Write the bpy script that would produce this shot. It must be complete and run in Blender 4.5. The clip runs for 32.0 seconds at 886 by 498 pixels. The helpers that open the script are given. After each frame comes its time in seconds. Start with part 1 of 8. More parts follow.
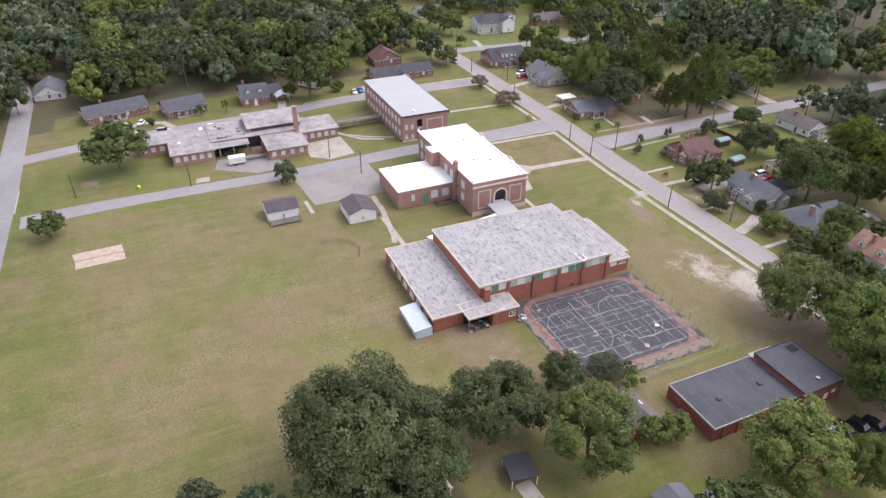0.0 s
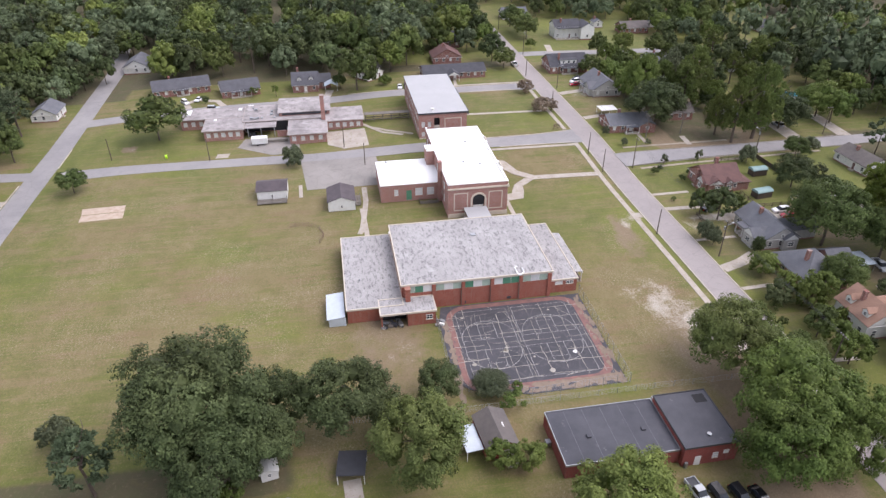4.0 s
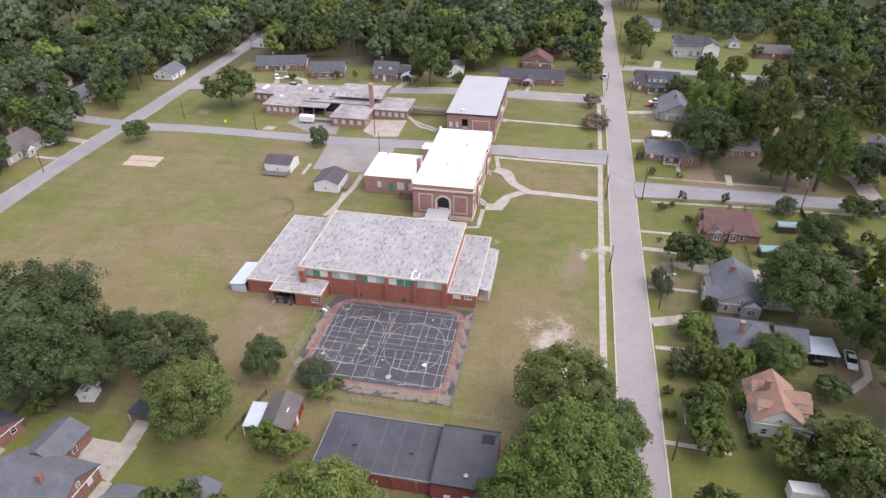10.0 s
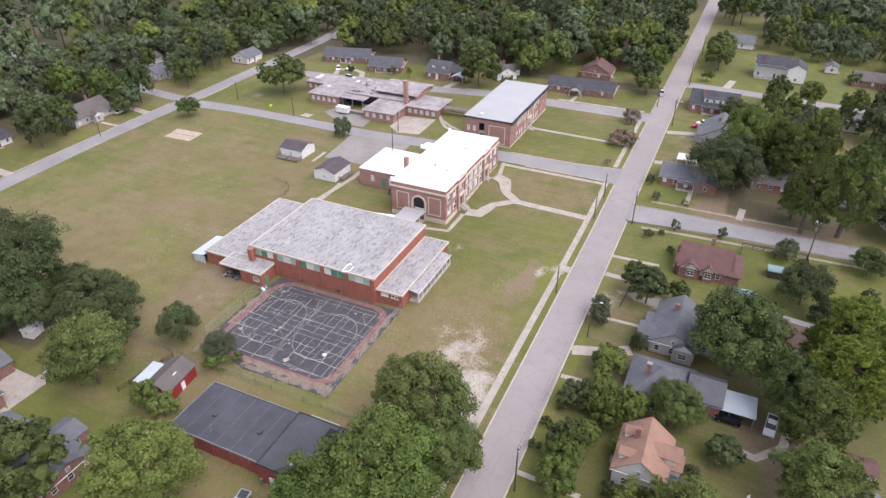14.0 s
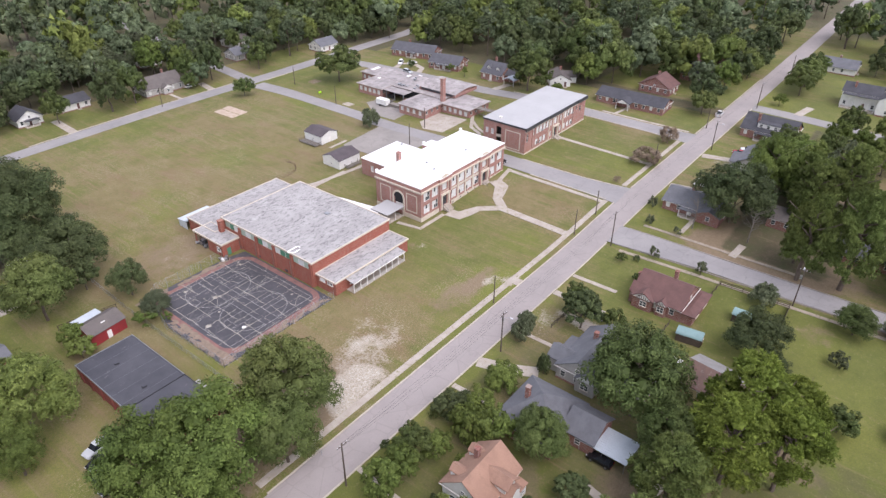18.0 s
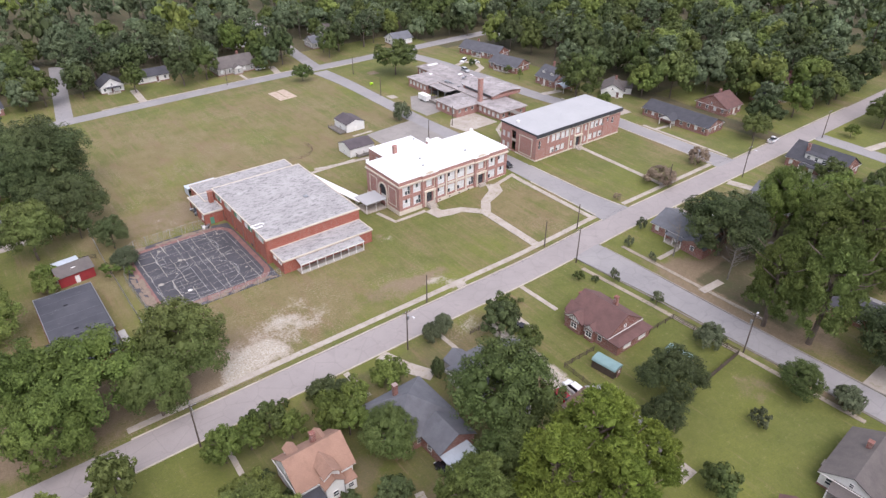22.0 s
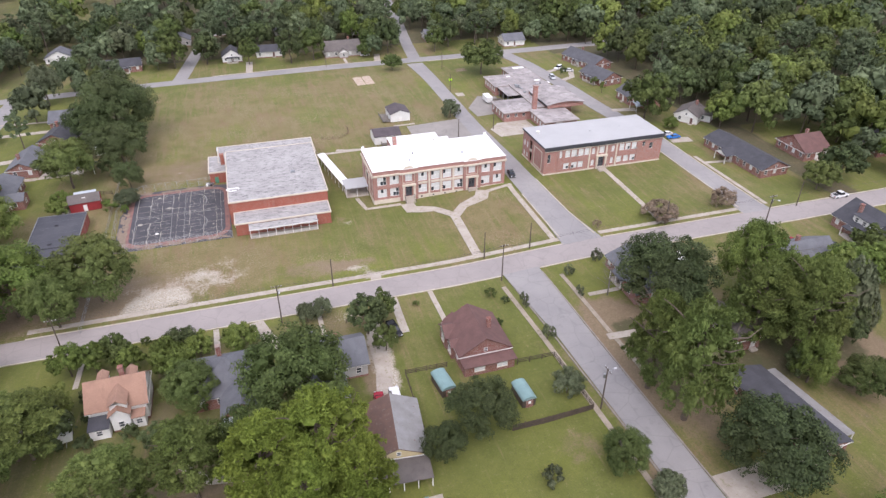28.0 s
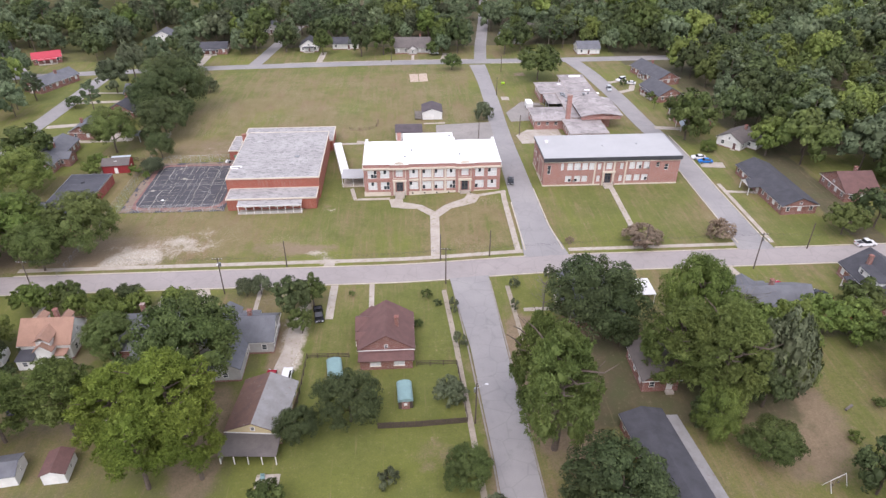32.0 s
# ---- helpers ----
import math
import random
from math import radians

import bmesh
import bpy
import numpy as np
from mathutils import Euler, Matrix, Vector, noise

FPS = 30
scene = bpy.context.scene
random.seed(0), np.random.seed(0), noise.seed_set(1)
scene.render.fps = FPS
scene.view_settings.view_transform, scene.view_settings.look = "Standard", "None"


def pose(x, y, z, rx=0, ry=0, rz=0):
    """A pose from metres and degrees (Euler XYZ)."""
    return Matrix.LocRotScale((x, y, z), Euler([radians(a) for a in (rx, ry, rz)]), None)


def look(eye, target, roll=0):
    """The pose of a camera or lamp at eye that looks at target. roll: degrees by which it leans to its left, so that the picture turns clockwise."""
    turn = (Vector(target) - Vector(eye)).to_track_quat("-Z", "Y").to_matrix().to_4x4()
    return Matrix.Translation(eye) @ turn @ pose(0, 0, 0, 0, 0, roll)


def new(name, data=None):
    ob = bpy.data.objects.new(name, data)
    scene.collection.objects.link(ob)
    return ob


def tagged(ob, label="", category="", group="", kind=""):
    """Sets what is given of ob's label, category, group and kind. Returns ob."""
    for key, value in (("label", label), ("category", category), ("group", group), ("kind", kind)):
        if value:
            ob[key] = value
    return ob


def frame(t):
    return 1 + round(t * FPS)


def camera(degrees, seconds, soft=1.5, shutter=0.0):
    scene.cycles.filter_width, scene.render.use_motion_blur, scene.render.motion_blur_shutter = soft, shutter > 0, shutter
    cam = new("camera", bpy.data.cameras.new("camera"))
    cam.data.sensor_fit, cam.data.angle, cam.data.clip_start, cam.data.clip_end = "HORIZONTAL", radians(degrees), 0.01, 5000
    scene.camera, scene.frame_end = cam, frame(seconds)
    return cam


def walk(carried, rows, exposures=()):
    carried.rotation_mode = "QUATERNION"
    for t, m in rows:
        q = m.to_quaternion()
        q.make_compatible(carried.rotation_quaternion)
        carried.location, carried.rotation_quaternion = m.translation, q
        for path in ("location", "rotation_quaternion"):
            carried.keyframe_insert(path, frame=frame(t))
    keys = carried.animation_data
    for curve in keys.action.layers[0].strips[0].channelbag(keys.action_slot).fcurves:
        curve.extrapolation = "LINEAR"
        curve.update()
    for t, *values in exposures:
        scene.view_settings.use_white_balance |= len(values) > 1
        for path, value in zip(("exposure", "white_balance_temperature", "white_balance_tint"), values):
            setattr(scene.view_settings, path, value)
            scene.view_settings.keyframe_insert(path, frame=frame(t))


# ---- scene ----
cam = camera(68.0, 32.0, soft=1.4)
METRES, EYE = 360.0, 91.2
ROWS = [
    (0.0, 0.0000, 0.0000, 0.0000, 57.63, -0.16, -113.67),
    (0.5, -0.0063, -0.0147, -0.0000, 57.62, -0.14, -111.94),
    (1.0, -0.0121, -0.0296, 0.0000, 57.63, -0.14, -110.21),
    (1.5, -0.0175, -0.0446, -0.0002, 57.64, -0.10, -108.49),
    (2.0, -0.0225, -0.0596, 0.0001, 57.63, -0.12, -106.75),
    (2.5, -0.0268, -0.0748, -0.0001, 57.65, -0.10, -105.03),
    (3.0, -0.0307, -0.0900, -0.0002, 57.66, -0.09, -103.30),
    (3.5, -0.0343, -0.1055, -0.0004, 57.67, -0.07, -101.57),
    (5.5, -0.0434, -0.1678, 0.0003, 57.63, -0.03, -94.65),
    (6.0, -0.0446, -0.1835, 0.0002, 57.64, -0.03, -92.92),
    (6.5, -0.0454, -0.1992, 0.0002, 57.64, -0.02, -91.20),
    (7.0, -0.0457, -0.2151, 0.0002, 57.64, -0.00, -89.48),
    (7.5, -0.0454, -0.2308, 0.0001, 57.63, 0.01, -87.76),
    (8.0, -0.0446, -0.2466, 0.0002, 57.62, 0.01, -86.04),
    (8.5, -0.0435, -0.2622, 0.0004, 57.62, 0.02, -84.30),
    (9.0, -0.0418, -0.2777, 0.0005, 57.61, -0.01, -82.55),
    (9.5, -0.0395, -0.2934, 0.0009, 57.60, 0.00, -80.83),
    (10.0, -0.0370, -0.3089, 0.0012, 57.60, -0.01, -79.10),
    (10.5, -0.0339, -0.3244, 0.0016, 57.59, -0.01, -77.38),
    (11.0, -0.0305, -0.3399, 0.0019, 57.60, 0.01, -75.66),
    (11.5, -0.0265, -0.3552, 0.0022, 57.60, 0.00, -73.93),
    (12.0, -0.0219, -0.3704, 0.0022, 57.61, 0.00, -72.21),
    (12.5, -0.0169, -0.3854, 0.0025, 57.61, 0.01, -70.48),
    (13.0, -0.0115, -0.4001, 0.0025, 57.63, 0.02, -68.74),
    (13.5, -0.0057, -0.4147, 0.0026, 57.61, 0.01, -67.03),
    (14.0, 0.0006, -0.4291, 0.0026, 57.62, -0.01, -65.31),
    (14.5, 0.0073, -0.4436, 0.0025, 57.63, 0.03, -63.59),
    (16.5, 0.0378, -0.4965, 0.0018, 57.64, -0.19, -56.69),
    (17.0, 0.0462, -0.5096, 0.0018, 57.65, -0.18, -54.98),
    (17.5, 0.0553, -0.5222, 0.0017, 57.64, -0.22, -53.24),
    (18.0, 0.0646, -0.5345, 0.0016, 57.64, -0.22, -51.53),
    (18.5, 0.0742, -0.5468, 0.0016, 57.61, -0.25, -49.79),
    (19.0, 0.0842, -0.5587, 0.0013, 57.64, -0.24, -48.09),
    (19.5, 0.0939, -0.5695, 0.0013, 57.63, -0.25, -46.47),
    (20.0, 0.1046, -0.5808, 0.0013, 57.62, -0.26, -44.72),
    (20.5, 0.1155, -0.5917, 0.0013, 57.62, -0.25, -43.01),
    (21.0, 0.1267, -0.6023, 0.0013, 57.62, -0.30, -41.27),
    (21.5, 0.1383, -0.6126, 0.0010, 57.62, -0.26, -39.55),
    (22.0, 0.1503, -0.6228, 0.0010, 57.62, -0.26, -37.82),
    (22.5, 0.1626, -0.6324, 0.0010, 57.62, -0.25, -36.09),
    (23.0, 0.1751, -0.6417, 0.0010, 57.61, -0.23, -34.36),
    (23.5, 0.1879, -0.6504, 0.0011, 57.60, -0.25, -32.62),
    (24.0, 0.2011, -0.6589, 0.0008, 57.60, -0.24, -30.91),
    (24.5, 0.2144, -0.6669, 0.0011, 57.58, -0.26, -29.17),
    (25.0, 0.2281, -0.6747, 0.0012, 57.56, -0.24, -27.46),
    (25.5, 0.2420, -0.6819, 0.0015, 57.54, -0.24, -25.72),
    (27.5, 0.3002, -0.7064, 0.0009, 57.62, -0.12, -18.80),
    (28.0, 0.3148, -0.7116, 0.0011, 57.63, -0.12, -17.09),
    (28.5, 0.3295, -0.7163, 0.0013, 57.64, -0.11, -15.36),
    (29.0, 0.3443, -0.7205, 0.0012, 57.66, -0.12, -13.63),
    (29.5, 0.3592, -0.7242, 0.0013, 57.67, -0.10, -11.92),
    (30.0, 0.3742, -0.7275, 0.0012, 57.69, -0.09, -10.22),
    (30.5, 0.3893, -0.7304, 0.0010, 57.72, -0.09, -8.52),
    (31.0, 0.4045, -0.7328, 0.0010, 57.74, -0.10, -6.81),
    (31.5, 0.4199, -0.7347, 0.0008, 57.76, -0.09, -5.12),
    (32.0, 0.4351, -0.7361, 0.0010, 57.76, -0.11, -3.43),
]
walk(cam, [(t, pose(METRES * x, METRES * y, EYE + METRES * z, rx, ry, rz)) for t, x, y, z, rx, ry, rz in ROWS])

# ---- world, sun, exposure ----
scene.view_settings.exposure = 1.14
world = bpy.data.worlds.new("overcast_sky")
scene.world = world
world.use_nodes = True
wn = world.node_tree
sky = wn.nodes.new("ShaderNodeTexSky")
sky.sky_type, sky.sun_disc = "NISHITA", False
sky.sun_elevation, sky.sun_rotation = radians(55), radians(150)
grey = wn.nodes.new("ShaderNodeHueSaturation")
grey.inputs["Saturation"].default_value = 0.42
wn.links.new(sky.outputs[0], grey.inputs["Color"])
tint = wn.nodes.new("ShaderNodeMix")
tint.data_type, tint.blend_type = "RGBA", "MULTIPLY"
tint.inputs[0].default_value, tint.inputs[7].default_value = 1.0, (1.045, 0.985, 1.02, 1.0)
wn.links.new(grey.outputs[0], tint.inputs[6])
wn.links.new(tint.outputs[2], wn.nodes["Background"].inputs[0])
wn.nodes["Background"].inputs[1].default_value = 0.16
sun_data = bpy.data.lights.new("sun", "SUN")
sun_data.energy, sun_data.angle, sun_data.color = 1.15, radians(40), (1.0, 0.91, 0.97)
sun = new("sun", sun_data)
sun.matrix_world = look((0, 0, 300), (70, 115, 108))


# ---- materials ----
class Nodes:
    """A small wrapper for building node materials."""

    def __init__(self, name):
        self.m = bpy.data.materials.new(name)
        self.m.use_nodes = True
        self.t = self.m.node_tree
        self.bsdf = self.t.nodes["Principled BSDF"]
        self.pos = self.t.nodes.new("ShaderNodeNewGeometry").outputs["Position"]

    def node(self, kind, **values):
        n = self.t.nodes.new(kind)
        for k, v in values.items():
            key = k.replace("_", " ")
            s = n.inputs[key] if key in n.inputs else n.inputs[k]
            self.put(s, v)
        return n

    def put(self, socket, v):
        if isinstance(v, bpy.types.NodeSocket):
            self.t.links.new(v, socket)
        else:
            socket.default_value = v

    def noise(self, scale, detail=4.0, rough=0.6, vec=None):
        n = self.node("ShaderNodeTexNoise", Scale=scale, Detail=detail, Roughness=rough)
        self.t.links.new(vec or self.pos, n.inputs["Vector"])
        return n.outputs["Fac"]

    def scaled(self, x, y, z):
        n = self.node("ShaderNodeMapping", Scale=(x, y, z))
        self.t.links.new(self.pos, n.inputs["Vector"])
        return n.outputs["Vector"]

    def ramp(self, fac, lo, hi):
        n = self.t.nodes.new("ShaderNodeMapRange")
        self.put(n.inputs["Value"], fac)
        n.inputs["From Min"].default_value, n.inputs["From Max"].default_value = lo, hi
        return n.outputs["Result"]

    def mix(self, fac, a, b, blend="MIX"):
        n = self.t.nodes.new("ShaderNodeMix")
        n.data_type, n.blend_type = "RGBA", blend
        self.put(n.inputs[0], fac)
        for s, v in ((n.inputs[6], a), (n.inputs[7], b)):
            self.put(s, (*v, 1.0) if isinstance(v, tuple) else v)
        return n.outputs[2]

    def math(self, op, a, b=0.0, clamp=False):
        n = self.t.nodes.new("ShaderNodeMath")
        n.operation, n.use_clamp = op, clamp
        self.put(n.inputs[0], a)
        self.put(n.inputs[1], b)
        return n.outputs[0]

    def attr(self, name):
        n = self.t.nodes.new("ShaderNodeAttribute")
        n.attribute_name = name
        return n.outputs["Fac"]

    def random(self):
        return self.t.nodes.new("ShaderNodeObjectInfo").outputs["Random"]

    def bump(self, height, strength=0.3, dist=0.02):
        n = self.node("ShaderNodeBump", Strength=strength, Distance=dist)
        self.t.links.new(height, n.inputs["Height"])
        self.t.links.new(n.outputs[0], self.bsdf.inputs["Normal"])

    def done(self, color, rough=0.8, metal=0.0):
        self.put(self.bsdf.inputs["Base Color"], (*color, 1.0) if isinstance(color, tuple) else color)
        self.put(self.bsdf.inputs["Roughness"], rough)
        self.bsdf.inputs["Metallic"].default_value = metal
        return self.m


def worn(name, a, b, scale=1.5, rough=0.8, metal=0.0, fine=12.0, spots=None, bump=0.2):
    """Two colours mixed by broad stains, with a fine grain."""
    n = Nodes(name)
    broad = n.ramp(n.noise(scale, 5.0, 0.65), 0.35, 0.68)
    c = n.mix(broad, a, b)
    grain = n.ramp(n.noise(fine, 3.0, 0.6), 0.3, 0.7)
    c = n.mix(n.math("MULTIPLY", grain, 0.35), c, tuple(v * 0.6 for v in a))
    if spots:
        c = n.mix(n.ramp(n.noise(scale * 2.7, 6.0, 0.7), spots[1], spots[1] + 0.1), c, spots[0])
    n.bump(n.noise(fine, 3.0), bump)
    return n.done(c, rough, metal)


def brick(name, a, b, mortar=(0.33, 0.27, 0.24)):
    n = Nodes(name)
    tex = n.t.nodes.new("ShaderNodeTexBrick")
    vec = n.node("ShaderNodeMapping", Rotation=(radians(90), 0, radians(0)))
    # courses run level on every wall: x + y along the wall, z up
    sep = n.t.nodes.new("ShaderNodeSeparateXYZ")
    n.t.links.new(n.pos, sep.inputs[0])
    comb = n.t.nodes.new("ShaderNodeCombineXYZ")
    n.t.links.new(n.math("ADD", sep.outputs[0], sep.outputs[1]), comb.inputs[0])
    n.t.links.new(sep.outputs[2], comb.inputs[1])
    n.t.links.new(comb.outputs[0], tex.inputs["Vector"])
    n.t.nodes.remove(vec)
    for k, v in (("Scale", 1.0), ("Brick Width", 0.22), ("Row Height", 0.075), ("Mortar Size", 0.008)):
        tex.inputs[k].default_value = v
    tex.inputs["Color1"].default_value, tex.inputs["Color2"].default_value = (*a, 1), (*b, 1)
    tex.inputs["Mortar"].default_value = (*mortar, 1)
    stain = n.ramp(n.noise(0.5, 5.0, 0.6), 0.4, 0.75)
    c = n.mix(n.math("MULTIPLY", stain, 0.45), tex.outputs["Color"], tuple(v * 0.62 for v in a))
    drip = n.ramp(n.noise(1.0, 4.0, 0.6, n.scaled(1.2, 1.2, 0.12)), 0.52, 0.75)
    c = n.mix(n.math("MULTIPLY", drip, 0.3), c, (0.32, 0.22, 0.18))
    n.bump(tex.outputs["Fac"], 0.3, 0.01)
    return n.done(c, 0.85)


def shingle(name, a, b):
    n = Nodes(name)
    c = n.mix(n.ramp(n.noise(0.45, 4.0, 0.6), 0.35, 0.7), a, b)
    c = n.mix(n.math("MULTIPLY", n.ramp(n.noise(9.0, 2.0, 0.5), 0.35, 0.7), 0.4), c, tuple(v * 0.55 for v in a))
    streak = n.ramp(n.noise(0.9, 3.0, 0.6, n.scaled(1.0, 1.0, 0.25)), 0.55, 0.72)
    c = n.mix(n.math("MULTIPLY", streak, 0.35), c, tuple(v * 0.5 for v in a))
    n.bump(n.noise(14.0, 2.0), 0.3)
    return n.done(c, 0.88)


def leaf(name, a, b, c3):
    n = Nodes(name)
    a, b, c3 = [(q[0] * 0.97, q[1] * 0.99, q[2] * 0.95) for q in (a, b, c3)]
    isl = n.t.nodes.new("ShaderNodeNewGeometry").outputs["Random Per Island"]
    rnd = n.random()
    c = n.mix(isl, a, b)
    c = n.mix(n.math("MULTIPLY", n.ramp(rnd, 0.45, 1.0), 0.7), c, c3)
    c = n.mix(n.math("MULTIPLY", n.ramp(n.noise(0.35, 3.0, 0.6), 0.4, 0.7), 0.5), c, tuple(v * 0.45 for v in a))
    stand = n.noise(0.075, 2.0, 0.5)
    v = n.math("ADD", 0.76, n.math("MULTIPLY", isl, 0.5))
    v = n.math("MULTIPLY", v, n.math("ADD", n.math("ADD", 0.84, n.attr("tone")), n.math("MULTIPLY", rnd, 0.3)))
    v = n.math("MULTIPLY", v, n.math("ADD", 0.78, n.math("MULTIPLY", n.ramp(stand, 0.3, 0.7), 0.5)))
    hsv = n.node("ShaderNodeHueSaturation", Value=v, Hue=n.math("ADD", 0.49, n.math("MULTIPLY", n.ramp(n.noise(0.05, 2.0), 0.3, 0.7), 0.03)))
    n.t.links.new(c, hsv.inputs["Color"])
    n.done(hsv.outputs[0], 0.6)
    n.bsdf.inputs["Specular IOR Level"].default_value = 0.12
    tr = n.t.nodes.new("ShaderNodeBsdfTranslucent")
    n.t.links.new(hsv.outputs[0], tr.inputs["Color"])
    mx = n.t.nodes.new("ShaderNodeMixShader")
    mx.inputs[0].default_value = 0.14
    n.t.links.new(n.bsdf.outputs[0], mx.inputs[1])
    n.t.links.new(tr.outputs[0], mx.inputs[2])
    n.t.links.new(mx.outputs[0], n.t.nodes["Material Output"].inputs[0])
    return n.m


def plain(name, color, rough=0.6, metal=0.0, var=0.25, scale=3.0):
    n = Nodes(name)
    c = n.mix(n.ramp(n.noise(scale, 4.0), 0.35, 0.7), color, tuple(v * (1 - var) for v in color))
    return n.done(c, rough, metal)


BRICK = brick("red_brick", (0.36, 0.17, 0.137), (0.29, 0.135, 0.11))
BRICK_GYM = brick("orange_red_brick", (0.33, 0.098, 0.064), (0.27, 0.078, 0.052), (0.3, 0.15, 0.11))
BRICK_DARK = brick("dark_red_brick", (0.26, 0.052, 0.04), (0.2, 0.04, 0.032), (0.2, 0.09, 0.075))
BRICK_HOUSE = brick("house_brick", (0.25, 0.1, 0.075), (0.18, 0.07, 0.055))
PATH_OLD = worn("old_dirty_path", (0.36, 0.31, 0.25), (0.26, 0.22, 0.165), 0.5, 0.9, spots=((0.15, 0.14, 0.07), 0.55))
STONE = worn("cream_cast_stone", (0.62, 0.555, 0.46), (0.52, 0.45, 0.36), 0.8)
WHITE_ROOF = worn("white_roof_membrane", (0.86, 0.86, 0.85), (0.8, 0.8, 0.78), 0.25, 0.6, spots=((0.68, 0.67, 0.63), 0.7))
METAL_ROOF = worn("pale_grey_metal_roof", (0.43, 0.43, 0.43), (0.38, 0.38, 0.38), 0.12, 0.75, 0.0, spots=((0.33, 0.33, 0.33), 0.66))
BLACK_ROOF = worn("black_tar_roof", (0.05, 0.051, 0.062), (0.085, 0.085, 0.097), 0.18, 0.75, spots=((0.2, 0.19, 0.19), 0.64))
WHITE = worn("white_paint", (0.78, 0.77, 0.74), (0.68, 0.66, 0.62), 0.9, 0.55)
SIDING = worn("white_siding", (0.74, 0.74, 0.71), (0.64, 0.63, 0.6), 0.7, 0.6)
GREY_SIDING = worn("grey_siding", (0.42, 0.41, 0.38), (0.34, 0.33, 0.31), 0.7, 0.7)
YELLOW_SIDING = worn("yellow_siding", (0.62, 0.52, 0.3), (0.55, 0.46, 0.27), 0.7, 0.7)
RED_SIDING = worn("red_painted_siding", (0.3, 0.03, 0.035), (0.22, 0.025, 0.03), 0.8, 0.6)
CONCRETE = worn("weathered_concrete", (0.45, 0.405, 0.35), (0.33, 0.285, 0.235), 0.35, 0.9, spots=((0.24, 0.22, 0.13), 0.56))
KERB_SIDE = worn("old_grey_kerb", (0.3, 0.27, 0.235), (0.21, 0.185, 0.155), 0.6, 0.9)
KERB = worn("pale_kerb", (0.52, 0.47, 0.39), (0.38, 0.33, 0.26), 0.5, 0.9)
SHINGLE_GREY = shingle("grey_shingles", (0.15, 0.154, 0.168), (0.108, 0.11, 0.122))
SHINGLE_SLATE = shingle("slate_shingles", (0.1, 0.1, 0.112), (0.072, 0.072, 0.08))
SHINGLE_PLUM = shingle("dark_plum_shingles", (0.1, 0.082, 0.088), (0.07, 0.058, 0.064))
SHINGLE_DARK = shingle("charcoal_shingles", (0.07, 0.07, 0.08), (0.045, 0.045, 0.052))
SHINGLE_BROWN = shingle("brown_red_shingles", (0.155, 0.083, 0.073), (0.11, 0.06, 0.055))
SHINGLE_TAN = shingle("tan_orange_shingles", (0.34, 0.205, 0.145), (0.27, 0.16, 0.115))
SHINGLE_TAUPE = shingle("taupe_shingles", (0.14, 0.122, 0.112), (0.1, 0.088, 0.083))
RUSTY = worn("rusty_tin_roof", (0.17, 0.1, 0.075), (0.11, 0.07, 0.06), 0.5, 0.7, spots=((0.22, 0.19, 0.17), 0.6))
OLD_TIN = worn("dull_grey_tin_roof", (0.27, 0.265, 0.26), (0.2, 0.19, 0.18), 0.5, 0.6, spots=((0.17, 0.11, 0.085), 0.6))
RED_METAL = worn("red_metal_roof", (0.45, 0.05, 0.07), (0.38, 0.04, 0.06), 0.5, 0.5)
TEAL_METAL = worn("teal_metal_roof", (0.22, 0.34, 0.33), (0.17, 0.27, 0.27), 0.6, 0.5)
BLUE_WHITE = worn("pale_blue_tin", (0.55, 0.61, 0.66), (0.47, 0.52, 0.57), 0.5, 0.5)
GREEN_PANEL = worn("green_panel", (0.1, 0.27, 0.17), (0.07, 0.2, 0.125), 0.9, 0.6)
MINT_PANEL = worn("pale_mint_panel", (0.42, 0.5, 0.42), (0.33, 0.42, 0.34), 0.9, 0.6)
# near-black: painted shade for recesses and openings, also a real roof patch
DARK = plain("near_black_patch_and_shade", (0.02, 0.02, 0.022), 0.9)
DARK_TRIM = worn("dark_fascia", (0.05, 0.052, 0.06), (0.035, 0.036, 0.042), 1.0, 0.5)
WOOD = worn("dark_fence_wood", (0.06, 0.045, 0.035), (0.1, 0.075, 0.055), 0.8, 0.9)
WOOD_GREY = worn("grey_weathered_wood", (0.2, 0.18, 0.155), (0.13, 0.115, 0.1), 0.8, 0.9)
POLE_WOOD = worn("utility_pole_wood", (0.11, 0.085, 0.065), (0.07, 0.055, 0.045), 1.5, 0.9)
STEEL = plain("galvanised_steel", (0.4, 0.41, 0.42), 0.45, 0.8)
BARK = worn("bark", (0.14, 0.11, 0.085), (0.08, 0.06, 0.048), 1.4, 0.95)
LEAF_OAK = leaf("oak_leaves", (0.076, 0.098, 0.032), (0.108, 0.132, 0.044), (0.115, 0.13, 0.042))
LEAF_DARK = leaf("dark_leaves", (0.058, 0.075, 0.032), (0.09, 0.11, 0.046), (0.08, 0.096, 0.041))
LEAF_PINE = leaf("pine_needles", (0.1, 0.125, 0.038), (0.15, 0.175, 0.053), (0.122, 0.145, 0.046))
LEAF_LIGHT = leaf("yellow_green_leaves", (0.1, 0.132, 0.034), (0.14, 0.175, 0.046), (0.14, 0.16, 0.046))
LEAF_TUFT = leaf("bright_pine_needles", (0.115, 0.15, 0.028), (0.17, 0.21, 0.042), (0.16, 0.185, 0.04))
LEAF_GREY = leaf("grey_green_leaves", (0.092, 0.106, 0.06), (0.13, 0.142, 0.082), (0.105, 0.115, 0.07))
